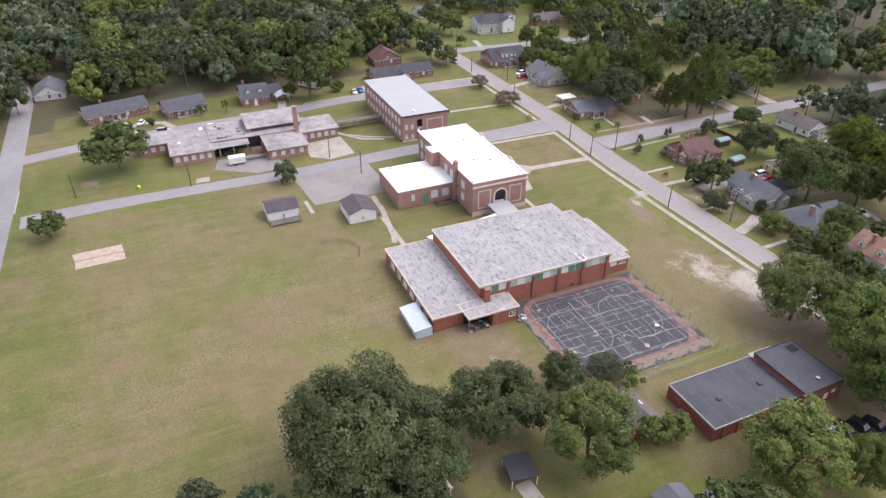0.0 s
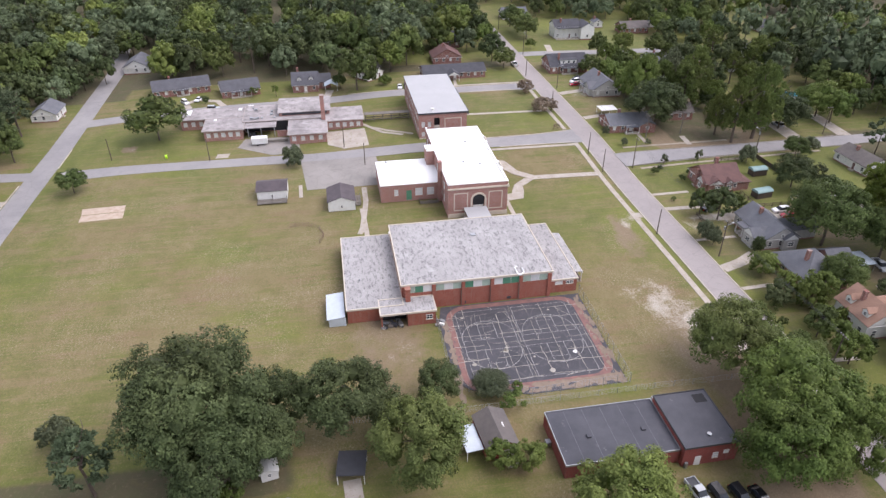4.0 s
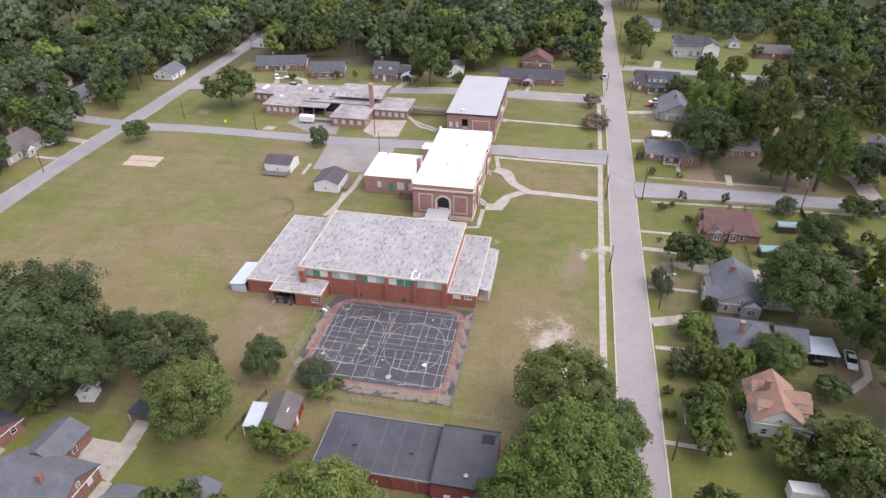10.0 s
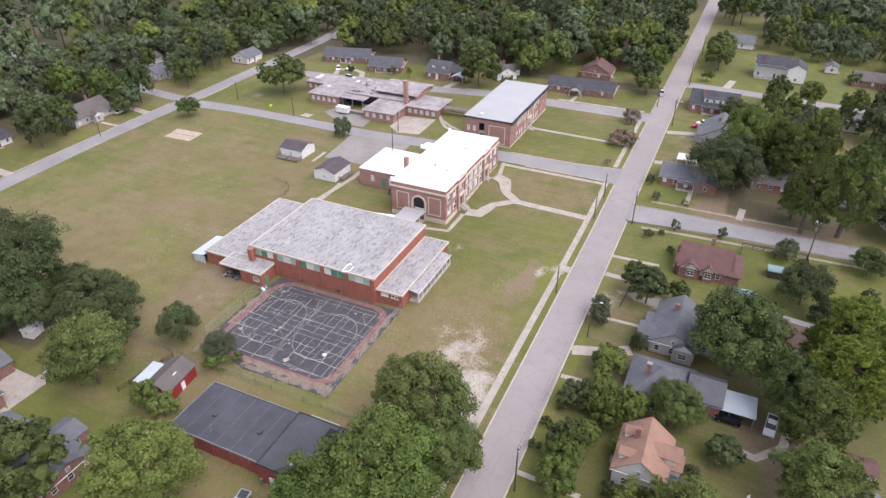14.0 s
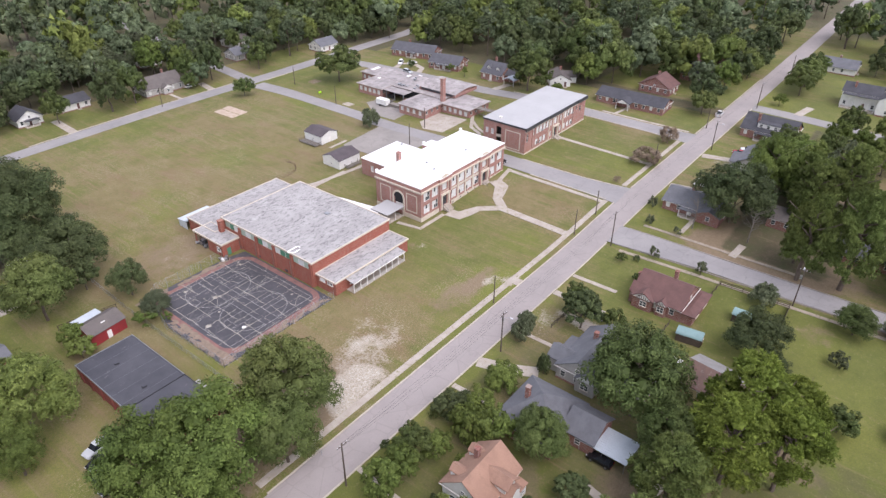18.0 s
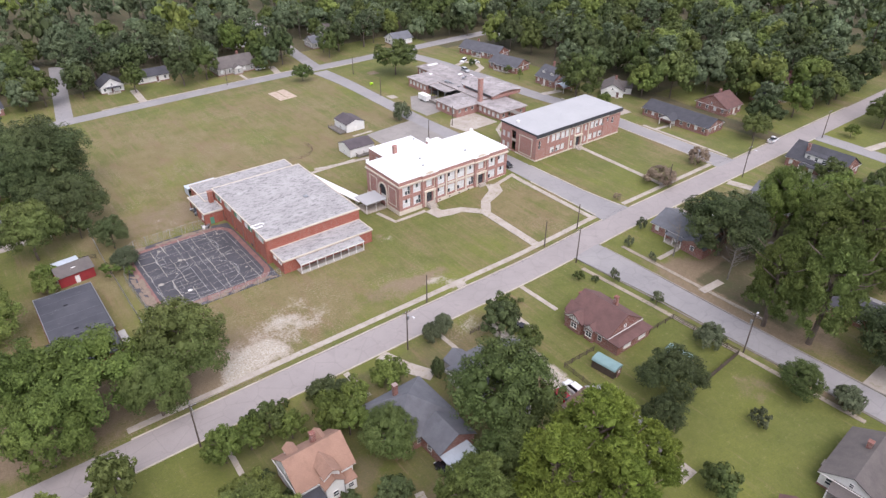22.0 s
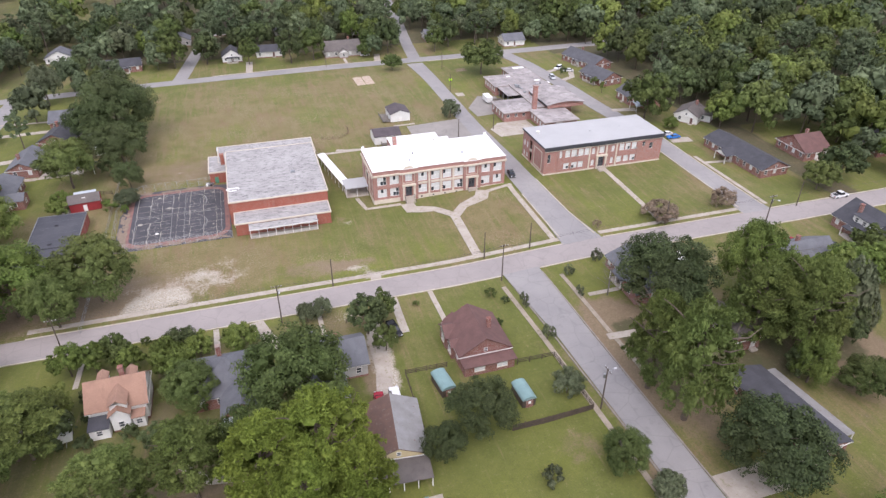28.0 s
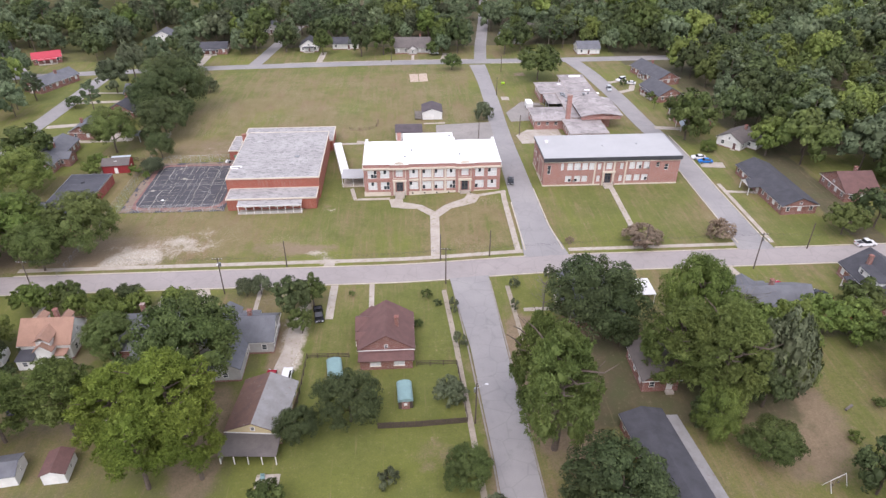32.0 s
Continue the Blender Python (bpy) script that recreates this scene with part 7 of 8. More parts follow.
car(46.2, -99.5, 188, BLACKP, "black suv on the grass by the brick hall", "suv")
car(45.6, -102.8, 188, BLACKP, "black suv on the grass by the brick hall", "suv")
car(44.9, -105.9, 188, BLACKP, "dark sedan on the grass by the brick hall", "sedan")
car(61.5, -154.7, -87, BLACKP, "black suv on the lawn", "suv")
car(131.6, -166.4, 88, WHITEP, "white suv beside the barn", "suv")
car(128.4, -166.8, 85, REDP, "red car beside the barn", "sedan")
car(136, -147.0, -80, BLACKP, "black pickup in the gravel drive", "pickup")
car(243.4, 2.4, -98, SILVER, "silver suv on the lane", "suv")
car(252, 14.2, -150, WHITEP, "white van on the loop drive", "suv")
car(254.8, 9.5, 160, WHITEP, "white car on the loop drive", "sedan")
car(140.7, -210, 60, WHITEP, "white car beside a small shed", "sedan")
car(190, -203.4, 12, SILVER, "silver suv on the side drive", "suv")
car(172, 64.5, 0, WHITEP, "white car beside the house", "sedan")
car(275, -126.8, 4, WHITEP, "white pickup on the street", "pickup", land(275, -128) + 0.06)
tr = thing("box_truck", 64.7, -156, "white box truck parked on the lawn", "truck", "parked vehicles", -88)
part("cargo_box", boxes((-3.0, 1.8, -1.15, 1.15, 0.8, 3.1)), SIDING, tr)
bm = boxes((1.85, 3.6, -1.0, 1.0, 0.5, 1.3), (1.85, 3.0, -0.95, 0.95, 1.3, 2.1))
part("cab", bm, WHITE, tr)
part("windscreen", boxes((3.002, 3.05, -0.85, 0.85, 1.35, 2.0)), CAR_GLASS, tr)
for u in (-1.8, 2.6):
    for v in (-0.95, 0.95):
        bm = bmesh.new()
        tube(bm, (u, v - 0.13, 0.42), (u, v + 0.13, 0.42), 0.42, seg=14)
        part("wheel", bm, TYRE, tr)


# ---- street furniture ----
def pole(x, y, h=10.5, rot=0, lamp=False, arms=1, label="dark wooden utility pole with crossarm"):
    p = thing("utility_pole", x, y, label, "utility pole", "utility poles", rot)
    bm = bmesh.new()
    tube(bm, (0, 0, -0.5), (0, 0, h), 0.17, 0.11, 8)
    part("pole", bm, POLE_WOOD, p)
    for k in range(arms):
        z = h - 0.4 - k * 1.0
        arm = part("crossarm", boxes((-1.1, 1.1, -0.18, -0.06, z, z + 0.12)), POLE_WOOD, p)
        for u in (-1.0, -0.4, 0.4, 1.0):
            part("insulator", boxes((u - 0.05, u + 0.05, -0.16, -0.08, z + 0.121, z + 0.28)), LAMP_GLASS, arm)
    if lamp:
        bm = bmesh.new()
        tube(bm, (0, 0, h - 1.2), (0.4, -1.6, h - 0.7), 0.04, seg=6)
        part("lamp_arm", bm, STEEL, p)
        part("lamp_head", boxes((0.25, 0.55, -2.1, -1.5, h - 0.8, h - 0.66)), LAMP_GLASS, p)
        bm = bmesh.new()
        tube(bm, (0.32, 0.2, h - 2.4), (0.32, 0.2, h - 1.5), 0.25, seg=10)
        part("transformer", bm, STEEL, p, "grey transformer can")


POLES = [(165.2, -136.3), (113.0, -137.0), (69.2, -135.8), (241, -135.8), (292, -135.6), (340, -135.4)]
for i, (x, y) in enumerate(POLES):
    pole(x, y, 10.2, 0, i in (1, 3))
pole(167.8, -180.6, 10, 90, True, 1, "wooden utility pole with street lamp and transformer")
pole(180.5, -215, 10, 90)
for x, y in ((126, -126.2), (164.5, -125.9), (177, -125.7), (217, -125.8), (197.3, -46), (194.8, -2), (259, -127.6), (182, -52), (151, 51.5), (201, 30)):
    pole(x, y, 7.6, 0, False, 0, "slim dark wooden lamp pole")
for (a, b) in zip(POLES, POLES[1:]):
    for off in (-0.9, 0.9):
        wires, prev = bmesh.new(), None
        for i in range(9):
            u = i / 8
            x, y = a[0] + (b[0] - a[0]) * u, a[1] + (b[1] - a[1]) * u - 0.12 + off * 0.3
            z = land(x, y) + 10 - 4 * 0.9 * u * (1 - u)
            cur = [wires.verts.new((x, y + 0.016 * math.cos(k * 2.1), z + 0.016 * math.sin(k * 2.1))) for k in range(3)]
            if prev:
                for k in range(3):
                    wires.faces.new((prev[k], prev[(k + 1) % 3], cur[(k + 1) % 3], cur[k]))
            prev = cur
        tagged(part("power_line", wires, DARK_TRIM), "thin dark power line between the poles", "wire", "power lines")
bm = bmesh.new()
box(bm, -0.7, 0.7, -0.35, 0.35, 0.15, 0.75)
bmesh.ops.bevel(bm, geom=bm.edges[:], offset=0.12, segments=2, affect="EDGES")
lime = thing("play_box", 199.5, 12.5, "bright lime-green plastic box on the grass", "play box", rot=15)
part("body", bm, LIME, lime)
part("lid", boxes((-0.72, 0.72, -0.37, 0.37, 0.755, 0.83)), LIME, lime)
for u in (-0.55, 0.55):
    part("foot", boxes((u - 0.08, u + 0.08, -0.3, 0.3, 0, 0.149)), LIME, lime)
table = thing("garden_table", 131.8, -191.2, "pale slab with green garden chair in the yard", "garden set")
part("slab", boxes((-2, 2, -1.4, 1.4, -0.05, 0.08)), CONCRETE, table)
part("chair", boxes((-1.2, -0.5, 0.2, 0.9, 0.082, 0.5), (-1.2, -0.5, 0.8, 0.9, 0.5, 1.0)), TEAL_METAL, table)
deck = thing("timber_deck", 253.5, -157, "reddish timber deck on the lawn", "deck", rot=18)
for i in range(12):
    part("board", boxes((-2.5, 2.5, -2 + i * 0.33, -1.7 + i * 0.33, 0.3, 0.36)), ORANGE, deck)
part("steps", boxes((-1, 1, 2.0, 2.8, 0, 0.18)), ORANGE, deck)
pool = thing("swimming_pool", 217.3, -226.5, "round blue above-ground swimming pool", "pool")
bm = bmesh.new()
tube(bm, (0, 0, 0), (0, 0, 1.2), 3.4, seg=28)
part("wall", bm, SIDING, pool)
bm = bmesh.new()
tube(bm, (0, 0, 1.202), (0, 0, 1.22), 3.1, seg=28)
part("water", bm, plain("pool_water", (0.05, 0.35, 0.5), 0.05), pool)

trl = thing("trailer", 73, -158.5, "small white utility trailer with pale roof", "trailer", rot=-80)
bm = boxes((-2.2, 2.2, -1.05, 1.05, 0.5, 2.3))
bmesh.ops.bevel(bm, geom=bm.edges[:], offset=0.1, segments=2, affect="EDGES")
part("body", bm, SIDING, trl)
part("drawbar", boxes((2.2, 3.3, -0.06, 0.06, 0.45, 0.55)), STEEL, trl)
for v in (-1.0, 1.0):
    bm = bmesh.new()
    tube(bm, (-0.2, v - 0.1, 0.34), (-0.2, v + 0.1, 0.34), 0.34, seg=12)
    part("wheel", bm, TYRE, trl)
for x, y, r in ((81.6, -164.5, 10), (238, -181.5, 30)):
    be = thing("garden_bench", x, y, "weathered timber bench on the lawn", "bench", "garden benches", r)
    for k in range(3):
        part("slat", boxes((-1.1, 1.1, -0.25 + k * 0.17, -0.11 + k * 0.17, 0.42, 0.47)), WOOD_GREY, be)
    for u in (-0.9, 0.9):
        part("leg", boxes((u - 0.06, u + 0.06, -0.2, 0.2, -0.05, 0.418)), WOOD_GREY, be)
mw = thing("garden_tractor", 79.3, -167.6, "small red ride-on mower in the yard", "mower", rot=40)
part("bonnet", boxes((0.0, 0.9, -0.3, 0.3, 0.35, 0.85)), RED_METAL, mw)
part("deck", boxes((-0.7, 0.5, -0.55, 0.55, 0.12, 0.3)), RED_METAL, mw)
part("seat", boxes((-0.7, -0.25, -0.25, 0.25, 0.5, 0.6), (-0.75, -0.65, -0.25, 0.25, 0.6, 1.0)), TYRE, mw)
for u, rr in ((-0.55, 0.3), (0.7, 0.2)):
    for v in (-0.45, 0.45):
        bm = bmesh.new()
        tube(bm, (u, v - 0.1, rr), (u, v + 0.1, rr), rr, seg=10)
        part("wheel", bm, TYRE, mw)
sw = thing("swing_frame", 225.7, -198, "white metal swing frame on the lawn", "swing", rot=20)
bm = bmesh.new()
tube(bm, (-1.8, 0, 2.2), (1.8, 0, 2.2), 0.06, seg=6)
part("top_bar", bm, WHITE, sw)
for u in (-1.8, 1.8):
    for v in (-0.9, 0.9):
        bm = bmesh.new()
        tube(bm, (u, v, 0), (u, 0, 2.2), 0.05, seg=6)
        part("leg", bm, WHITE, sw)
for u in (-0.7, 0.7):
    part("seat", boxes((u - 0.25, u + 0.25, -0.12, 0.12, 0.5, 0.54)), WOOD, sw)
    part("chain", boxes((u - 0.24, u - 0.22, -0.01, 0.01, 0.541, 2.2), (u + 0.22, u + 0.24, -0.01, 0.01, 0.541, 2.2)), STEEL, sw)


pit = thing("fire_pit", 81.6, -172.8, "round black fire pit ring in the garden", "fire pit")
bm = bmesh.new()
for i in range(14):
    a, b = 2 * math.pi * i / 14, 2 * math.pi * (i + 1) / 14
    tube(bm, (0.8 * math.cos(a), 0.8 * math.sin(a), 0.18), (0.8 * math.cos(b), 0.8 * math.sin(b), 0.18), 0.2, seg=6)
part("ring", bm, DARK_TRIM, pit)
bm = bmesh.new()
tube(bm, (0, 0, 0.0), (0, 0, 0.1), 0.75, seg=14)
part("ash", bm, worn("grey_ash", (0.16, 0.15, 0.14), (0.08, 0.075, 0.07), 3.0, 0.95), pit)
for i, (dx, dy, m, text) in enumerate(((-2.2, 0.8, WHITE, "white plastic garden chair by the fire pit"), (-1.4, 2.2, RED_METAL, "red garden chair by the fire pit"), (1.8, 1.6, WHITE, "white plastic garden chair by the fire pit"), (0.6, 2.8, STEEL, "grey metal garden chair by the fire pit"), (-2.6, -1.4, STEEL, "grey metal garden chair by the fire pit"))):
    ch = thing("garden_chair", 81.6 + dx, -172.8 + dy, text, "chair", "chairs round the fire pit", math.degrees(math.atan2(dy, dx)) - 90)
    part("seat", boxes((-0.28, 0.28, -0.28, 0.28, 0.4, 0.45)), m, ch)
    part("backrest", boxes((-0.28, 0.28, 0.24, 0.3, 0.452, 0.95)), m, ch)
    for u in (-0.24, 0.24):
        for v in (-0.24, 0.24):
            part("leg", boxes((u - 0.03, u + 0.03, v - 0.03, v + 0.03, 0, 0.399)), m, ch)

# an old curved wire fence left in the field
arc_fence = thing("wire_fence", 139.8, -37.9, "rusty curved remains of a wire fence in the field", "fence")
FENCE_LINE = [(6.6 * math.sin(a) + 0.2, 6.6 - 6.6 * math.cos(a)) for a in np.linspace(-0.6, 2.0, 10)]
for (x0, y0), (x1, y1) in zip(FENCE_LINE, FENCE_LINE[1:]):
    bm = bmesh.new()
    for z in (0.15, 0.5, 0.85, 1.2):
        tube(bm, (x0, y0, z), (x1, y1, z - 0.05), 0.02, seg=4)
    for k in range(6):
        tube(bm, (x0 + (x1 - x0) * k / 6, y0 + (y1 - y0) * k / 6, 0.0), (x0 + (x1 - x0) * k / 6, y0 + (y1 - y0) * k / 6, 1.2), 0.012, seg=3)
    part("wire_panel", bm, RUSTY, arc_fence)
for x0, y0 in FENCE_LINE[::2]:
    bm = bmesh.new()
    tube(bm, (x0, y0, -0.1), (x0 + 0.1, y0, 1.4), 0.05, seg=6)
    part("post", bm, RUSTY, arc_fence)

# ---- trees ----
ASPECT = {"oak": 1.5, "pine": 2.1, "bush": 1.2}


def unit(v):
    return v / np.maximum(np.linalg.norm(v, axis=1), 1e-6)[:, None]


def dome(rng, n, low):
    """n directions spread evenly over a ball above a lowest height, a little jittered."""
    k = np.arange(n) + 0.5
    z = low + (1 - low) * k / n
    a = k * 2.39996 + rng.uniform(0, 6.28)
    r = np.sqrt(np.maximum(0, 1 - z * z))
    return unit(np.stack([r * np.cos(a), r * np.sin(a), z], 1) + rng.normal(size=(n, 3)) * 0.16)


def boughs(rng, style, n):
    """Centres, radii and outward directions of a crown's boughs; the crown has unit radius and unit height."""
    if style == "pine":
        z = np.linspace(0.08, 0.93, n) + rng.uniform(-0.05, 0.05, n)
        a = np.arange(n) * 2.39996 + rng.uniform(-0.5, 0.5, n)
        w = np.interp(z, [0, 0.3, 0.6, 0.85, 1.0], [0.62, 0.78, 0.66, 0.36, 0.05]) * rng.uniform(0.55, 1.1, n)
        c = np.stack([w * np.cos(a), w * np.sin(a), z * 0.92 - 0.02], 1)
        out = unit(np.stack([np.cos(a), np.sin(a), 0.3 + 1.4 * z ** 2], 1))
        return c, rng.uniform(0.17, 0.3, n), out
    if style == "bush":
        out = dome(rng, n, -0.3)
        return out * np.array([0.6, 0.6, 0.34]) + np.array([0, 0, 0.45]), rng.uniform(0.26, 0.44, n), out
    out = dome(rng, n, -0.55)
    k = rng.uniform(0.56, 0.76, n)
    c = out * k[:, None] * np.array([1, 1, 0.56]) + np.array([0, 0, 0.44])
    c[0] = (0.05, 0, 0.5)
    return c, rng.uniform(0.22, 0.4, n), out


def leaf_cloud(seed, n, each, leaves, size, style):
    """A crown: boughs, each with clumps on its outer side, each clump set with small leaves, for a crown ASPECT times as high as its radius."""
    rng = np.random.default_rng(seed)
    c, R, out = boughs(rng, style, n)
    tall = np.array([1.0, 1.0, 1 / ASPECT[style]])
    squash = tall * np.array([1.0, 1.0, 0.8])
    b = np.repeat(np.arange(n), each)
    m = len(b)
    d = unit(rng.normal(size=(m, 3)) + out[b] * 0.9 + np.array([0, 0, 0.45]))
    cc = c[b] + d * (R[b] * rng.uniform(0.62, 1.05, m))[:, None] * squash
    cr = R[b] * (rng.uniform(0.26, 0.44, m) if style == "pine" else rng.uniform(0.3, 0.52, m))
    q = rng.choice(m, leaves, p=cr ** 2 / np.sum(cr ** 2))
    e = unit(rng.normal(size=(leaves, 3)) + d[q] * 0.7 + np.array([0, 0, 0.5]))
    p = cc[q] + e * (cr[q] * rng.uniform(0.6, 1.18, leaves))[:, None] * squash
    s = (size * rng.uniform(0.55, 1.4, leaves))[:, None]
    if style == "pine":
        along = unit(e + rng.normal(size=(leaves, 3)) * 0.45)
        side = unit(np.cross(along, rng.normal(size=(leaves, 3))))
        V = np.concatenate([p - along * s - side * s * 0.52, p - along * s + side * s * 0.52, p + along * s * 1.25], 1)
    else:
        nrm = unit(e * 0.8 + d[q] * 0.3 + rng.normal(size=(leaves, 3)) * 0.34 + np.array([0, 0, 0.2]))
        t = unit(np.cross(nrm, rng.normal(size=(leaves, 3))))
        u = np.cross(nrm, t)
        V = np.concatenate([p - t * s - u * s * 0.45, p + t * s - u * s * 0.22, p + t * 0.1 * s + u * s * 0.75], 1)
    V = (V.reshape(-1, 3, 3) - p[:, None, :]) * tall + p[:, None, :]
    return V.reshape(-1, 3), np.arange(3 * leaves).reshape(-1, 3), np.concatenate([c, R[:, None]], 1)


def icos():
    bm = bmesh.new()
    bmesh.ops.create_icosphere(bm, subdivisions=1, radius=1)
    v, f = [tuple(p.co) for p in bm.verts], [tuple(p.index for p in q.verts) for q in bm.faces]
    bm.free()
    return np.array(v), f


ICO_V, ICO_F = icos()


def crown_mesh(name, seed, n, each, leaves, size, style, material):
    V, F, L = leaf_cloud(seed, n, each, leaves, size, style)
    rng = np.random.default_rng(seed + 99)
    verts, faces = [V], [tuple(f) for f in F.tolist()]
    base = len(V)
    for x, y, z, s in (L if material is not LEAF_BROWN else L[:0]):
        k = s * (0.56 if style == "pine" else 0.55 if leaves > 10000 else 0.66)
        verts.append(ICO_V * np.array([k, k, k * 0.8 / ASPECT[style]]) * rng.uniform(0.8, 1.15, (len(ICO_V), 1)) + np.array([x, y, z]))
        faces += [tuple(i + base for i in f) for f in ICO_F]
        base += len(ICO_V)
    me = bpy.data.meshes.new(name)
    me.from_pydata(np.concatenate(verts).tolist(), [], faces)
    me.materials.append(material)
    return me


def trunk_mesh(name, seed, bare=0.35, limbs=7):
    """A tapered trunk of unit height with limbs that reach into the crown."""
    rng = random.Random(seed)
    bm = bmesh.new()
    pts = [Vector((0, 0, -0.04))]
    for i in range(1, 6):
        pts.append(Vector((rng.uniform(-0.012, 0.012) * i, rng.uniform(-0.012, 0.012) * i, i * 0.17)))
    for i in range(5):
        tube(bm, pts[i], pts[i + 1], 0.026 * (1 - i * 0.15), 0.026 * (1 - (i + 1) * 0.15), 7)
    for i in range(limbs):
        a, z = rng.uniform(0, 2 * math.pi), rng.uniform(bare, 0.75)
        q = Vector((math.cos(a), math.sin(a), 0)) * rng.uniform(0.14, 0.26) + Vector((0, 0, z + rng.uniform(0.08, 0.2)))
        tube(bm, (0, 0, z), q, 0.011, 0.005, 5)
        tube(bm, q, q + Vector((math.cos(a + 0.6) * 0.08, math.sin(a + 0.6) * 0.08, 0.07)), 0.005, 0.002, 4)
    return mesh_of(name, bm, BARK)


KINDS = {
    "oak": ("oak", LEAF_OAK, "broad oak with dense green crown"), "dark": ("oak", LEAF_DARK, "dark green shade tree with dense crown"), "pine": ("pine", LEAF_PINE, "tall pine with bright needle tufts"),
    "brightpine": ("pine", LEAF_TUFT, "tall pine with bright yellow-green needles"), "light": ("oak", LEAF_LIGHT, "yellow-green leafy tree with open crown"), "grey": ("bush", LEAF_GREY, "grey-green shrubby tree with airy crown"), "brown": ("bush", LEAF_BROWN, "small ornamental tree with thin brownish leaves"),
    # far and farpine: the leaf colour carries the haze of distance
    "far": ("oak", LEAF_HAZE, "woodland tree with dense crown, haze painted in as blue-green"), "farpine": ("pine", LEAF_HAZE, "tall woodland pine, haze painted in as blue-green"),
    "bush": ("bush", LEAF_OAK, "small rounded green garden bush"), "lightbush": ("bush", LEAF_LIGHT, "loose yellow green garden bush"), "darkbush": ("bush", LEAF_DARK, "dark green clipped garden shrub"),
}
MESHES = {}


def crown(kind, level, v):
    key = (kind, level, v)
    if key not in MESHES:
        style, mat, _ = KINDS[kind]
        n, each, leaves, size = {"huge": (46, 12, 30000, 0.0215), "near": (34, 11, 18000, 0.0275), "mid": (20, 7, 3300, 0.062), "small": (8, 6, 1300, 0.07)}[level]
        if style == "pine":
            n, each, size = int(n * 2), each, size * 1.15
        MESHES[key] = crown_mesh("crown", hash_of(kind) + v * 17 + len(level), n, each, leaves, size, style, mat)
    return MESHES[key]


def hash_of(text):
    return sum(ord(ch) * (i + 3) for i, ch in enumerate(text))


TRUNKS = [trunk_mesh("trunk", i, 0.3 if i < 3 else 0.5) for i in range(5)]
TREE_RNG = random.Random(21)
PLANTED = []


def tree(x, y, r, h, kind="oak", level="mid", group="", base=None, label=""):
    """base: height at which the crown begins."""
    style, mat, text = KINDS[kind]
    small = style == "bush"
    t = thing("bush" if small and h < 3.2 else "tree", x, y, label or text, "bush" if small and h < 3.2 else "tree", group or ("garden bushes" if small else "trees of the place"), TREE_RNG.uniform(0, 360))
    b = (0.05 * h if small else (0.34 if style == "pine" else 0.16) * h) if base is None else base
    v = TREE_RNG.randrange(3 if level == "mid" else 2)
    part("trunk", TRUNKS[(TREE_RNG.randrange(2) + 3) if style == "pine" else TREE_RNG.randrange(3)], None, t, at=Matrix.Diagonal((h * 0.9, h * 0.9, h * 0.92, 1)))
    part("crown", crown(kind, level, v), None, t, at=Matrix.Translation((0, 0, b)) @ Matrix.Diagonal((r * TREE_RNG.uniform(0.92, 1.08), r * TREE_RNG.uniform(0.92, 1.08), (h - b) * 1.0, 1)))
    PLANTED.append((x, y, r))


